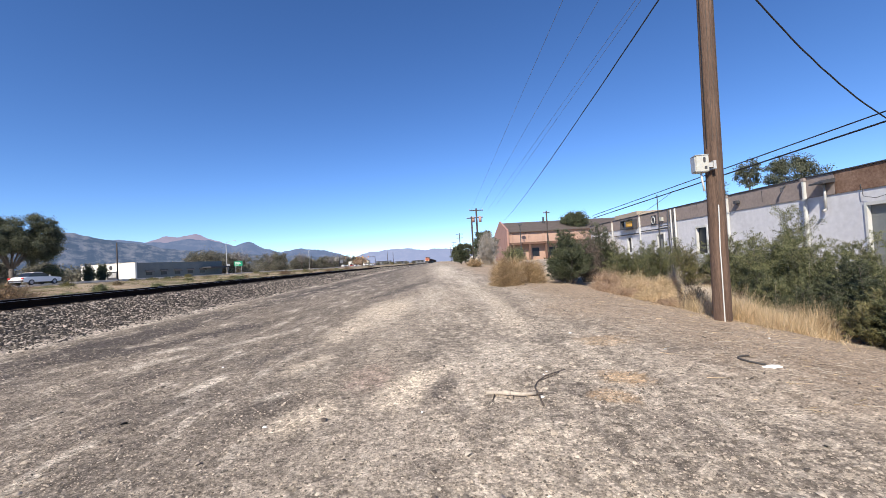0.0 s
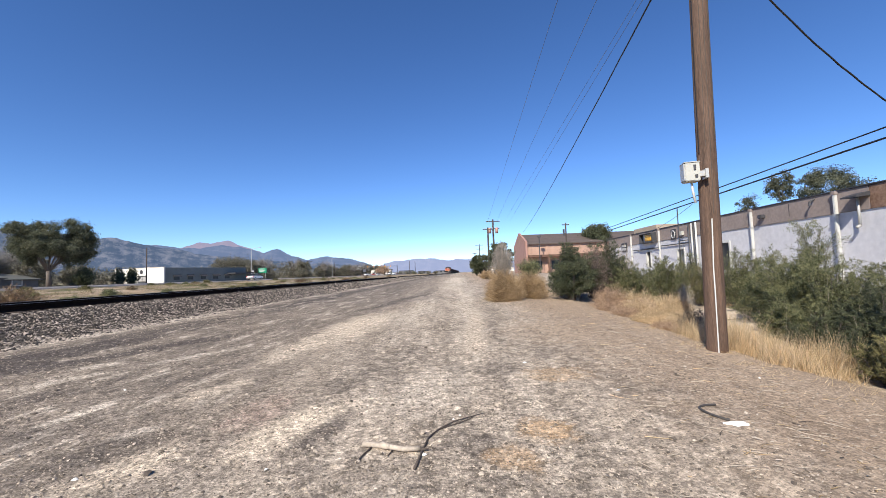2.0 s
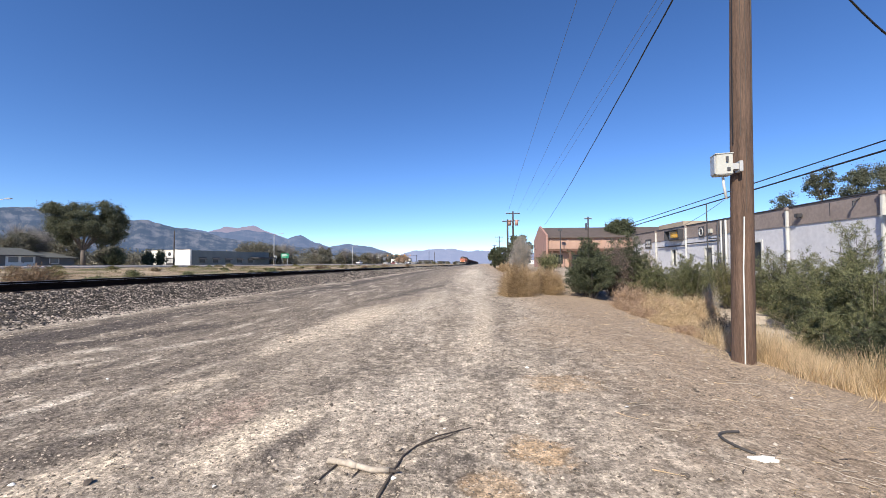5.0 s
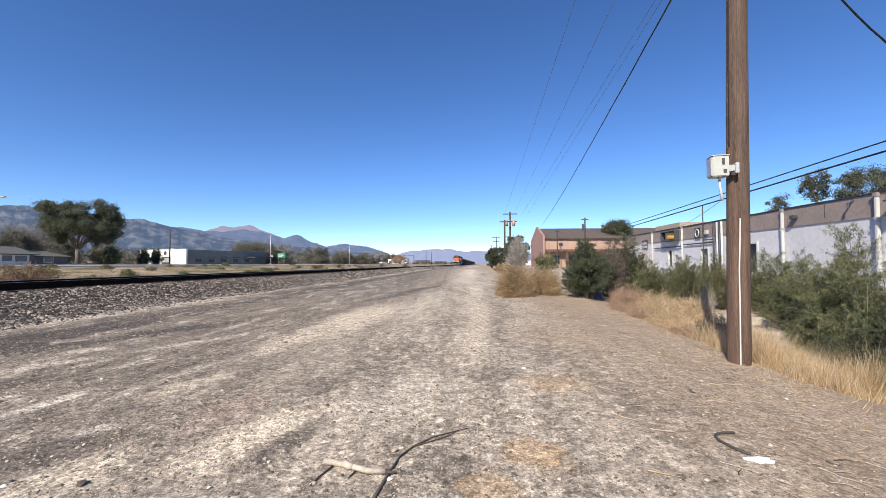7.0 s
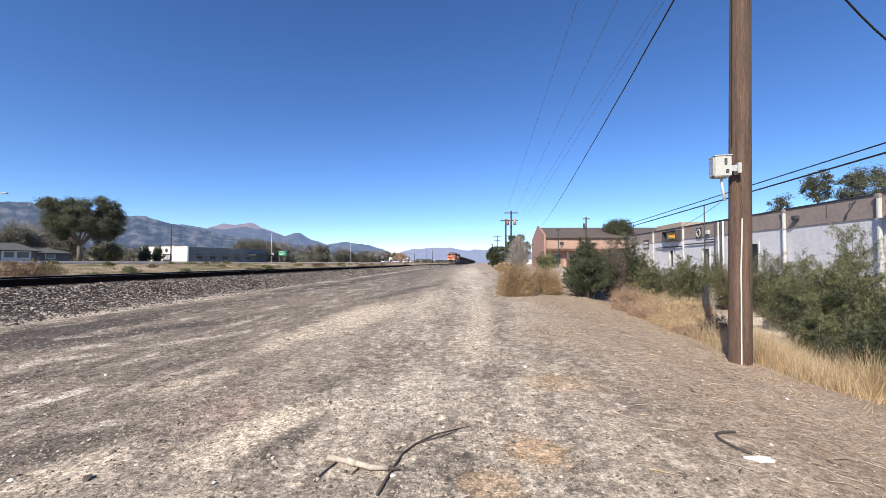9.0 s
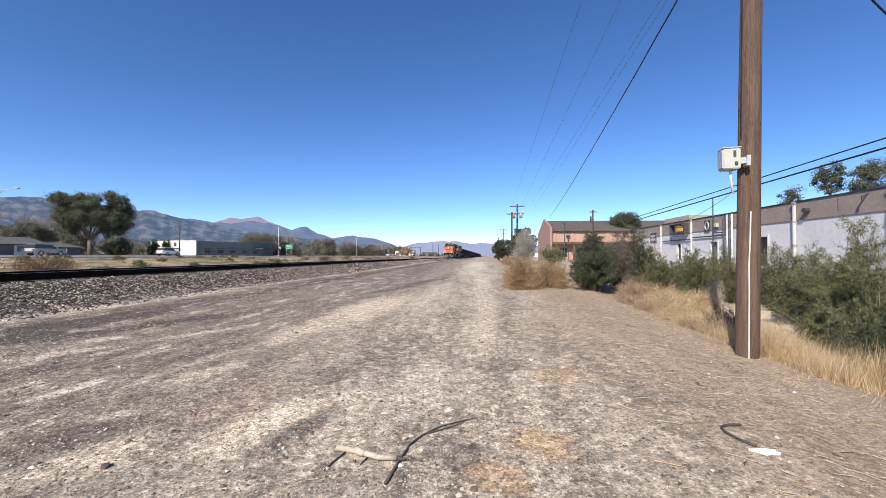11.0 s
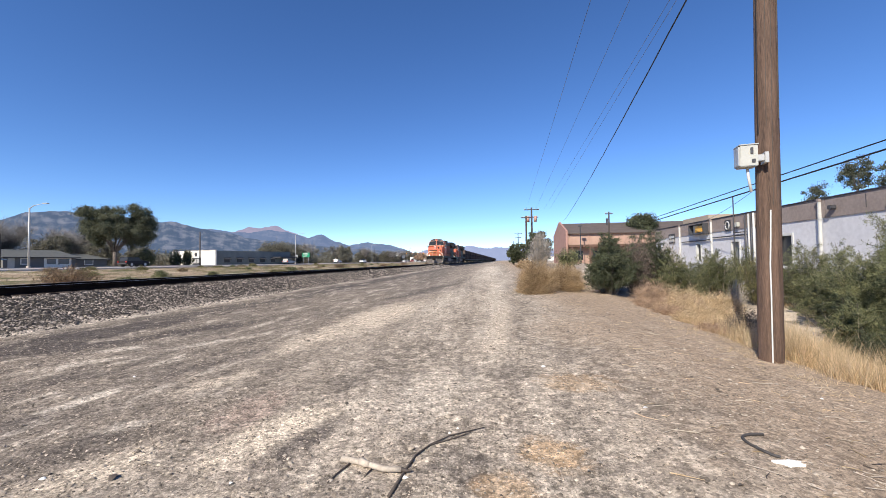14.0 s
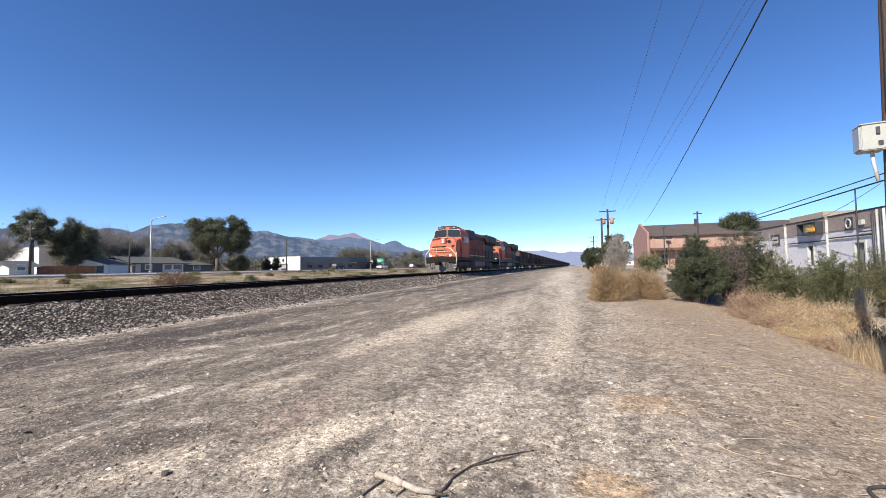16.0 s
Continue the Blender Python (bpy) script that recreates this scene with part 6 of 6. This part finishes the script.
ROAD_Z = 1.23
TRAFFIC = [  # kind, paint, label, lane, place at 0 s, speed
    ('sedan', 'car_white', 'white sedan driving along the highway', -49, 48.3, 23.69),
    ('suv', 'car_silver', 'silver sport utility car driving along the highway', -59, -170.4, 20.00),
    ('suv', 'car_white', 'white car driving along the highway', -59, -202.3, 24.88),
    ('suv', 'car_black', 'black sport utility car driving along the highway', -59, -190.2, 17.82),
    ('suv', 'car_white', 'white sport utility car coming along the highway', -54, 507.4, -24.75),
]
CARS = [(vehicle(k, p, lab, pose(x, y, ROAD_Z)), x, y, v) for k, p, lab, x, y, v in TRAFFIC]
for i, (x, y, k, p) in enumerate(((-52, 262, "suv", "car_white"), (-56, 258, "sedan", "car_silver"), (-45, 268, "pickup", "car_white"), (-52, 252, "sedan", "car_red"), (-56, 247, "suv", "car_white"), (-41, 272, "suv", "car_silver"), (-45, 260, "sedan", "car_white"), (-41, 262, "sedan", "car_white"))):
    vehicle(k, p, "car waiting at the far traffic signals", pose(x, y, ROAD_Z, 0, 0, 180 if x < -48 else 0))


# ---- train ----
def wheelset(parent, y, r=0.5):
    w = Geo()
    for s in (-1, 1):
        w.rod((s * 0.70, 0, 0), (s * 0.83, 0, 0), r, 20).rod((s * 0.66, 0, 0), (s * 0.70, 0, 0), r * 1.05, 20)
    ob = part("wheelset", w.rod((-0.7, 0, 0), (0.7, 0, 0), 0.09, 8), M["wheelsteel"], parent)
    hub = Geo()
    for s in (-1, 1):
        hub.rod((s * 0.83, 0, 0), (s * 0.90, 0, 0), 0.13, 10).box(s * 0.835 - 0.004, -r * 0.7, -0.04, s * 0.835 + 0.004, r * 0.7, 0.04)
    part("hub", hub, M["rail"], ob)
    ob.location = (0, y, r)
    return ob


M["wheelsteel"] = mat("grimy_wheel_steel", (0.07, 0.06, 0.055), 0.6, 0.3, 3, 0.1, 20, metal=0.5)
M["coldgrille"] = mat("black_grille", (0.02, 0.02, 0.02), 0.7, 0.2, 8, 0.3, 60)


def locomotive(label, y):
    """Wide-nosed diesel locomotive; its nose looks along -y, the rail top is z = 0."""
    t = thing("locomotive", label, "locomotive", "train")
    part("frame", Geo().box(-1.5, 0.9, 1.15, 1.5, 22.0, 1.5), M["locodark"], t, bevel=0.03)
    part("front_platform", Geo().box(-1.5, 0.25, 1.2, 1.5, 0.9, 1.45), M["locodark"], t, bevel=0.02)
    part("fuel_tank", Geo().prism([(-1.45, 1.1), (1.45, 1.1), (1.45, 0.55), (1.1, 0.3), (-1.1, 0.3), (-1.45, 0.55)], "y", 8.3, 13.6), M["locogrey"], t, "grey fuel tank", bevel=0.04)
    nose = Geo().add([(-1.35, 1.0, 1.45), (1.35, 1.0, 1.45), (1.35, 3.2, 1.45), (-1.35, 3.2, 1.45), (-1.35, 1.05, 2.75), (1.35, 1.05, 2.75), (1.0, 1.25, 3.35), (-1.0, 1.25, 3.35), (-1.35, 3.2, 3.45), (1.35, 3.2, 3.45), (-1.35, 1.5, 3.15), (1.35, 1.5, 3.15)],
                     [(0, 1, 5, 4), (4, 5, 11, 6, 7, 10), (0, 4, 10, 8, 3), (1, 2, 9, 11, 5), (6, 11, 9, 8, 10, 7), (0, 3, 2, 1), (2, 3, 8, 9)])
    n = part("nose", nose, M["orange"], t, "orange wide nose")
    part("nose_door", Geo().box(0.35, 0.97, 1.5, 0.95, 1.04, 2.7), M["orange"], n, bevel=0.015)
    part("emblem", Geo().prism([(-1.2, 2.52), (1.2, 2.60), (1.05, 2.46), (-0.2, 2.40), (-1.05, 2.40)], "y", 0.985, 1.03).box(-0.9, 0.985, 2.12, 0.95, 1.03, 2.17), M["locodark"], n, "dark stripes across the nose")
    for z in (1.95, 2.32):
        part("grab_rail", Geo().tube([(-1.0, 0.55, z), (-0.95, 0.5, z + 0.04), (0.95, 0.5, z + 0.04), (1.0, 0.55, z)], 0.03, 6), M["yellow"], t, "yellow grab rail", smooth=True)
    part("nose_stripe", Geo().box(-1.3, 0.985, 1.60, 1.3, 1.03, 1.66), M["yellow"], n, "yellow stripe")
    hl = part("headlight_housing", Geo().box(-0.28, 1.0, 2.80, 0.28, 1.35, 3.32), M["orange"], n, bevel=0.03)
    part("headlight", Geo().rod((0, 0.97, 2.93), (0, 1.02, 2.93), 0.11, 12).rod((0, 0.97, 3.18), (0, 1.02, 3.18), 0.11, 12), M["lampoff"], hl)
    part("nose_port", Geo().rod((0.62, 1.05, 3.0), (0.62, 1.3, 3.0), 0.17, 12), M["locodark"], n)
    cab = part("cab", Geo().prism([(-1.52, 1.45), (1.52, 1.45), (1.52, 3.5), (1.30, 4.25), (0.75, 4.62), (-0.75, 4.62), (-1.30, 4.25), (-1.52, 3.5)], "y", 2.6, 5.6), M["orange"], t, "orange cab with a rounded roof", bevel=0.05)
    for s in (-1, 1):
        w = part("windscreen", Geo().add([(s * 0.09, 2.57, 3.56), (s * 1.46, 2.57, 3.50), (s * 1.28, 2.57, 4.22), (s * 0.09, 2.57, 4.32), (s * 0.09, 2.62, 3.56), (s * 1.46, 2.62, 3.50), (s * 1.28, 2.62, 4.22), (s * 0.09, 2.62, 4.32)],
                                            [(0, 1, 2, 3), (7, 6, 5, 4), (0, 4, 5, 1), (1, 5, 6, 2), (2, 6, 7, 3), (3, 7, 4, 0)]), M["glass"], cab, "dark windscreen")
        nb = part("number_board", Geo().box(s * 0.62 - 0.38, 2.52, 4.36, s * 0.62 + 0.38, 2.66, 4.62), M["dark"], cab, "black number board", bevel=0.01)
        for k in range(4):
            part("number_bar", Geo().box(s * 0.62 - 0.24 + k * 0.13, 2.51, 4.44, s * 0.62 - 0.19 + k * 0.13, 2.519, 4.54), M["galv"], w)
        part("window_rim", Geo().tube([(s * 0.06, 2.56, 3.53), (s * 1.49, 2.56, 3.47), (s * 1.31, 2.56, 4.25), (s * 0.06, 2.56, 4.35), (s * 0.06, 2.56, 3.53)], 0.028, 5), M["railwhite"], w, "pale window rim")
        part("side_window", Geo().box(s * 1.50 - 0.03, 3.2, 3.0, s * 1.50 + 0.03, 4.1, 3.6).box(s * 1.50 - 0.03, 4.3, 3.0, s * 1.50 + 0.03, 5.1, 3.6), M["glass"], cab)
        part("cab_mirror", Geo().box(s * 1.7 - 0.1, 3.0, 3.1, s * 1.7 + 0.1, 3.06, 3.5), M["dark"], cab)
        part("ditch_light", Geo().rod((s * 1.0, 0.2, 1.62), (s * 1.0, 0.32, 1.62), 0.10, 12), M["lamp"], t, "lit ditch light")
        part("handrail", Geo().tube([(s * 1.55, 0.35, 0.55), (s * 1.62, 0.3, 1.3), (s * 1.5, 0.25, 1.75), (s * 1.05, 0.25, 2.25), (s * 0.9, 0.25, 2.3)], 0.05, 6).tube([(s * 1.42, 0.9, 0.5), (s * 1.45, 0.95, 1.5), (s * 1.38, 1.0, 1.95)], 0.045, 6), M["railwhite"], t, "white painted handrail", smooth=True)
        part("centre_rail", Geo().tube([(s * 0.42, 0.22, 1.45), (s * 0.42, 0.22, 2.35), (s * 0.9, 0.25, 2.3)], 0.03, 6), M["railwhite"], t, "white painted handrail", smooth=True)
        walk_rail = Geo().rod((s * 1.48, 5.8, 2.45), (s * 1.48, 21.8, 2.45), 0.025, 5)
        for k in range(9):
            walk_rail.rod((s * 1.48, 5.9 + k * 1.97, 1.5), (s * 1.48, 5.9 + k * 1.97, 2.45), 0.022, 5)
        part("side_rail", walk_rail, M["locodark"], t)
        for q in range(3):
            part("step", Geo().box(s * 1.42 - 0.12, 0.35, 0.40 + 0.32 * q, s * 1.42 + 0.12, 0.85, 0.44 + 0.32 * q), M["railwhite"], t)
    part("roof_cap", Geo().box(-0.7, 2.7, 4.62, 0.7, 5.5, 4.70), M["locodark"], cab)
    part("hood", Geo().prism([(-1.02, 1.5), (1.02, 1.5), (1.02, 4.2), (0.8, 4.5), (-0.8, 4.5), (-1.02, 4.2)], "y", 5.6, 15.6), M["orangedull"], t, "orange engine hood with shade put into its paint", bevel=0.03)
    part("hood_top", Geo().box(-1.04, 5.62, 3.7, 1.04, 15.6, 4.15).box(-0.78, 5.65, 4.4, 0.78, 15.6, 4.56), M["locodark"], t, "dark painted hood top", bevel=0.03)
    part("hood_stripe", Geo().box(-1.035, 5.65, 1.75, 1.035, 15.5, 1.83), M["yellow"], t, "yellow stripe")
    for k in range(7):
        for s in (-1, 1):
            part("hood_door", Geo().box(s * 1.03 - 0.012, 6.0 + k * 1.35, 2.1, s * 1.03 + 0.012, 7.15 + k * 1.35, 3.45), M["orangedull"], t)
    part("dynamic_brake", Geo().box(-1.35, 6.2, 3.6, 1.35, 8.8, 4.55), M["locodark"], t, bevel=0.06)
    part("exhaust", Geo().box(-0.4, 10.5, 4.3, 0.4, 11.8, 4.62), M["locodark"], t, bevel=0.04)
    part("radiator_hood", Geo().prism([(-1.02, 1.5), (1.02, 1.5), (1.02, 3.3), (1.52, 3.75), (1.52, 4.5), (1.3, 4.62), (-1.3, 4.62), (-1.52, 4.5), (-1.52, 3.75), (-1.02, 3.3)], "y", 15.6, 21.2), M["locodark"], t, "dark flared radiator section", bevel=0.03)
    for s in (-1, 1):
        part("radiator_grille", Geo().box(s * 1.53 - 0.02, 16.0, 3.85, s * 1.53 + 0.02, 20.8, 4.45), M["coldgrille"], t)
    part("horn", Geo().rod((-0.3, 8.9, 4.5), (-0.3, 8.5, 4.75), 0.06, 6, 0.12).rod((0.1, 8.9, 4.5), (0.1, 8.4, 4.75), 0.06, 6, 0.12), M["dark"], t)
    part("plow", Geo().add([(-1.5, 0.55, 0.95), (1.5, 0.55, 0.95), (0, 0.1, 0.95), (-1.45, 0.5, 0.12), (1.45, 0.5, 0.12), (0, -0.12, 0.12), (-1.4, 0.75, 0.12), (1.4, 0.75, 0.12), (-1.45, 0.75, 0.95), (1.45, 0.75, 0.95)],
                           [(0, 2, 5, 3), (2, 1, 4, 5), (3, 5, 4, 7, 6), (0, 8, 9, 1, 2), (0, 3, 6, 8), (1, 9, 7, 4), (8, 6, 7, 9)]), M["plow"], t, "dusty steel snow plow")
    part("pilot", Geo().box(-1.5, 0.3, 0.9, 1.5, 0.62, 1.42), M["locodark"], t, bevel=0.03)
    part("coupler", Geo().box(-0.14, -0.5, 0.72, 0.14, 0.5, 1.0).box(-0.26, -0.75, 0.68, 0.2, -0.4, 1.04), M["rail"], t, bevel=0.04)
    for k in (-0.95, -0.6, 0.55, 0.9):
        part("air_hose", Geo().tube([(k, 0.3, 1.0), (k * 1.02, 0.0, 0.75), (k, 0.05, 0.42), (k * 0.9, 0.2, 0.36)], 0.035, 6), M["black"], t, smooth=True)
    sets = []
    for y0 in (2.3, 15.0):
        tr = part("truck_frame", Geo().prism([(y0, 0.75), (y0 + 0.4, 1.0), (y0 + 4.4, 1.0), (y0 + 4.8, 0.75), (y0 + 4.4, 0.5), (y0 + 0.4, 0.5)], "x", 0.93, 1.15).prism([(y0, 0.75), (y0 + 0.4, 1.0), (y0 + 4.4, 1.0), (y0 + 4.8, 0.75), (y0 + 4.4, 0.5), (y0 + 0.4, 0.5)], "x", -1.15, -0.93), M["trucksteel"], t, "grimy cast truck frame", bevel=0.04)
        for k in range(3):
            part("journal_box", Geo().box(-1.22, y0 + 0.35 + 1.9 * k, 0.34, -1.152, y0 + 0.75 + 1.9 * k, 0.72).box(1.152, y0 + 0.35 + 1.9 * k, 0.34, 1.22, y0 + 0.75 + 1.9 * k, 0.72), M["trucksteel"], tr)
            sets.append((wheelset(t, y0 + 0.55 + 1.85 * k), y0 + 0.55 + 1.85 * k))
    return t, sets


M["plow"] = mat("dusty_plow_steel", (0.13, 0.11, 0.10), 0.7, 0.35, 2, 0.1, 20)
M["trucksteel"] = mat("grimy_truck_steel", (0.06, 0.055, 0.05), 0.75, 0.3, 2, 0.2, 20)


def hopper():
    """A loaded coal car 16.2 m long, front end at y = 0."""
    t = thing("coal_car", "weathered dark steel coal car with ribbed sides", "railway car", "train")
    part("body", Geo().box(-1.5, 0.7, 1.05, 1.5, 15.5, 3.75), M["coalcar"], t, bevel=0.03)
    part("top_chord", Geo().box(-1.6, 0.6, 3.62, -1.45, 15.6, 3.8).box(1.45, 0.6, 3.62, 1.6, 15.6, 3.8).box(-1.45, 0.6, 3.62, 1.45, 0.75, 3.8).box(-1.45, 15.45, 3.62, 1.45, 15.6, 3.8), M["coalcar"], t, bevel=0.02)
    rib = Geo().box(0, -0.07, 1.1, 0.098, 0.07, 3.62).data("side_rib", M["coalcar"])
    for k in range(11):
        for x in (1.502, -1.60):
            r = new("side_rib", rib)
            r.parent, r.location = t, (x, 1.0 + k * 1.41, 0)
    part("sill", Geo().box(-1.58, 0.2, 0.85, 1.58, 16.0, 1.06), M["trucksteel"], t, bevel=0.02)
    part("end_panel", Geo().box(-1.4, 0.25, 1.06, 1.4, 0.35, 2.4), M["coalcar"], t)
    part("coal_load", Geo().prism([(-1.4, 3.74), (1.4, 3.74), (0.7, 4.05), (-0.6, 4.1)], "y", 1.2, 15.0), M["coal"], t, "heaped black coal")
    part("coupler", Geo().box(-0.12, -0.35, 0.75, 0.12, 0.3, 1.0), M["rail"], t)
    for y0 in (1.2, 13.2):
        tr = part("truck_frame", Geo().prism([(y0, 0.45), (y0 + 0.5, 0.8), (y0 + 1.3, 0.8), (y0 + 1.8, 0.45), (y0 + 1.3, 0.3), (y0 + 0.5, 0.3)], "x", 0.92, 1.1).prism([(y0, 0.45), (y0 + 0.5, 0.8), (y0 + 1.3, 0.8), (y0 + 1.8, 0.45), (y0 + 1.3, 0.3), (y0 + 0.5, 0.3)], "x", -1.1, -0.92), M["trucksteel"], t)
        for k in (0, 1):
            wheelset(tr, y0 + 1.8 * k, 0.46)
    return t


def train_y(s):
    """The nose's place along the track at s seconds: the train slows a little."""
    return 38.3 + 18.5 * (16 - s) + 0.04 * (16 - s) ** 2


def train_pose(y):
    return pose(TRACK_X + TRACK_LEAN * y, y, RAIL_Z + 0.004, 0, 0, TRACK_TURN)


def build_train():
    made, wheels = [], []
    for k, lab in enumerate(("orange and dark wide-nosed diesel locomotive leading a coal train", "orange and dark diesel locomotive coupled behind another one")):
        t, sets = locomotive(lab, 0)
        t.matrix_basis = train_pose(train_y(0) + 23.3 * k) @ Matrix.Diagonal((1.03, 1.03, 1.04, 1))
        made.append((t, 23.3 * k))
        wheels += sets
    first = hopper()
    first.matrix_basis = train_pose(train_y(0) + 46.8)
    made.append((first, 46.8))
    for k in range(1, 34):
        off = 46.8 + 16.3 * k
        made.append((copy_thing(first, train_pose(train_y(0) + off)), off))
    return made, wheels


TRAIN, WHEELS = build_train()


# ---- small things on the lot ----
def litter():
    def lie(pts, lift):
        return [(x, y, gz(x, y) + lift) for x, y in pts]
    t = thing("stick", "pale broken driftwood stick lying on the gravel", "stick")
    part("limb", Geo().tube(lie([(-1.050, 2.660), (-0.870, 2.610), (-0.720, 2.560), (-0.600, 2.560)], 0.022), 0.022, 8, 0.018), M["twig"], t, smooth=True)
    part("twig", Geo().tube(lie([(-0.980, 2.620), (-1.020, 2.480), (-1.040, 2.380)], 0.008), 0.007, 6, 0.004), M["twigdark"], t)
    part("knot", Geo().tube(lie([(-0.900, 2.625), (-0.862, 2.600), (-0.830, 2.592)], 0.026), 0.027, 8, 0.020), M["twig"], t, smooth=True)
    part("broken_end", Geo().tube(lie([(-0.600, 2.560), (-0.560, 2.548), (-0.528, 2.552)], 0.020), 0.017, 6, 0.004), M["twigdark"], t)
    part("twig", Geo().tube(lie([(-0.810, 2.580), (-0.830, 2.480)], 0.008), 0.006, 5, 0.003), M["twigdark"], t)
    b = thing("branch", "thin dark curved branch lying on the gravel", "stick")
    part("limb", Geo().tube(lie([(-0.610, 2.270), (-0.580, 2.530), (-0.550, 2.800), (-0.470, 2.980), (-0.340, 3.140), (-0.070, 3.330)], 0.011), 0.0105, 7, 0.003), M["twigdark"], b, smooth=True)
    part("twig", Geo().tube(lie([(-0.470, 2.980), (-0.310, 3.090), (-0.170, 3.230)], 0.01), 0.007, 5, 0.003), M["twigdark"], b)
    bend = [(2.110, 3.390), (1.960, 3.340), (1.890, 3.280), (1.885, 3.160), (1.940, 3.020), (1.980, 2.990)]
    for k in range(2):
        cut = [(a[0] * w + b[0] * (1 - w), a[1] * w + b[1] * (1 - w)) for a, b in zip(bend, bend[1:]) for w in (0.75, 0.25)]
        bend = [bend[0]] + cut + [bend[-1]]
    h = Geo().tube(lie(bend, 0.011), 0.011, 8).part("hose", M["hose"], smooth=True)
    tagged(h, "short curved black rubber hose on the dirt", "hose")
    cx, cy = (1.980, 2.920)
    g, n = Geo(), 11
    ring = [(cx + 0.11 * (0.35 + 0.85 * rng.random()) * math.cos(k * 6.283 / n), cy + 0.045 * (0.3 + 0.9 * rng.random()) * math.sin(k * 6.283 / n)) for k in range(n)]
    zb = gz(cx, cy)
    vs = [(x, y, zb + 0.004 + 0.012 * rng.random()) for x, y in ring] + [(cx, cy, zb + 0.03)] + [(x, y, zb - 0.004) for x, y in ring]
    g.add(vs, [(k, (k + 1) % n, n) for k in range(n)] + [(k, k + n + 1, (k + 1) % n + n + 1, (k + 1) % n) for k in range(n)])
    tagged(g.part("litter", M["paper"]), "crumpled white paper litter on the dirt", "litter")
    for x, y, s, col in ((-0.56, 2.49, 0.030, 'paper'), (0.64, 5.19, 0.040, 'paper'), (1.40, 3.86, 0.035, 'paper'), (-0.35, 3.20, 0.020, 'paper'), (-1.35, 2.44, 0.030, 'rock'), (-2.51, 2.32, 0.050, 'twigdark'), (-1.41, 2.61, 0.030, 'rock'), (-1.66, 2.32, 0.025, 'paper'), (-3.00, 2.28, 0.030, 'paper'), (-0.29, 3.29, 0.018, 'paper'), (0.64, 2.71, 0.025, 'rock'), (3.50, 4.74, 0.030, 'paper'), (-2.20, 5.12, 0.030, 'rock'), (-3.72, 4.17, 0.030, 'rock'), (-4.46, 4.44, 0.030, 'paper'), (-4.42, 3.66, 0.050, 'rock')):
        ob = stones("stone", np.array([(x, y, gz(x, y) + s * 0.15)]), np.array([s * 0.68]), M[col], "", 0.75)
        tagged(ob, "pale loose stone on the gravel" if col == "paper" else "dark loose stone on the gravel", "stone", "loose stones")
    for name, label, material, k, lo, hi in (("twig_debris", "dry pale twigs strewn on the dirt", "twig", 480, 0.002, 0.005), ("straw_stalks", "broken straw stalks lying on the soil", "straw", 240, 0.0018, 0.0045), ("dark_twigs", "dark twigs lying on the soil", "twigdark", 50, 0.003, 0.006)):
        y = 1.8 + 11 * rng.random(k) ** 1.4
        x = 0.9 + (2.9 + 0.03 * y) * rng.random(k) ** 0.8
        a, L = rng.normal(-0.2, 0.7, k), 0.03 + 0.20 * rng.random(k) ** 3.5
        x2, y2 = x + L * np.cos(a), y + L * np.sin(a)
        z, z2 = ground_z(x, y) + 0.007, ground_z(x2, y2) + 0.011
        p, q = np.stack([x, y, z], 1), np.stack([x2, y2, z2], 1)
        ob = stems_mesh(name, p, q, rng.uniform(lo, hi, k), M[material], None, (p + q) / 2 + rng.normal(size=(k, 3)) * np.array([0.012, 0.012, 0.003]))
        tagged(ob, label, "debris", kind="stuff")


litter()


# ---- what moves ----
def motions():
    ts = [0, 0.1, 0.2] + list(range(1, 16)) + [15.8, 15.9, 16.0]
    for t, off in TRAIN:
        walk(t, [(s, train_pose(train_y(s) + off)) for s in ts])
    for t, x, y, v in CARS:
        walk(t, [(s, pose(x, y + v * s, ROAD_Z, 0, 0, 0 if v > 0 else 180)) for s in ts])
    for w, y in WHEELS:
        walk(w, [(k / FPS, pose(0, y, 0.5, math.degrees((train_y(0) - train_y(k / FPS)) / 0.515) % 360)) for k in range(int(16 * FPS) + 1)])


motions()
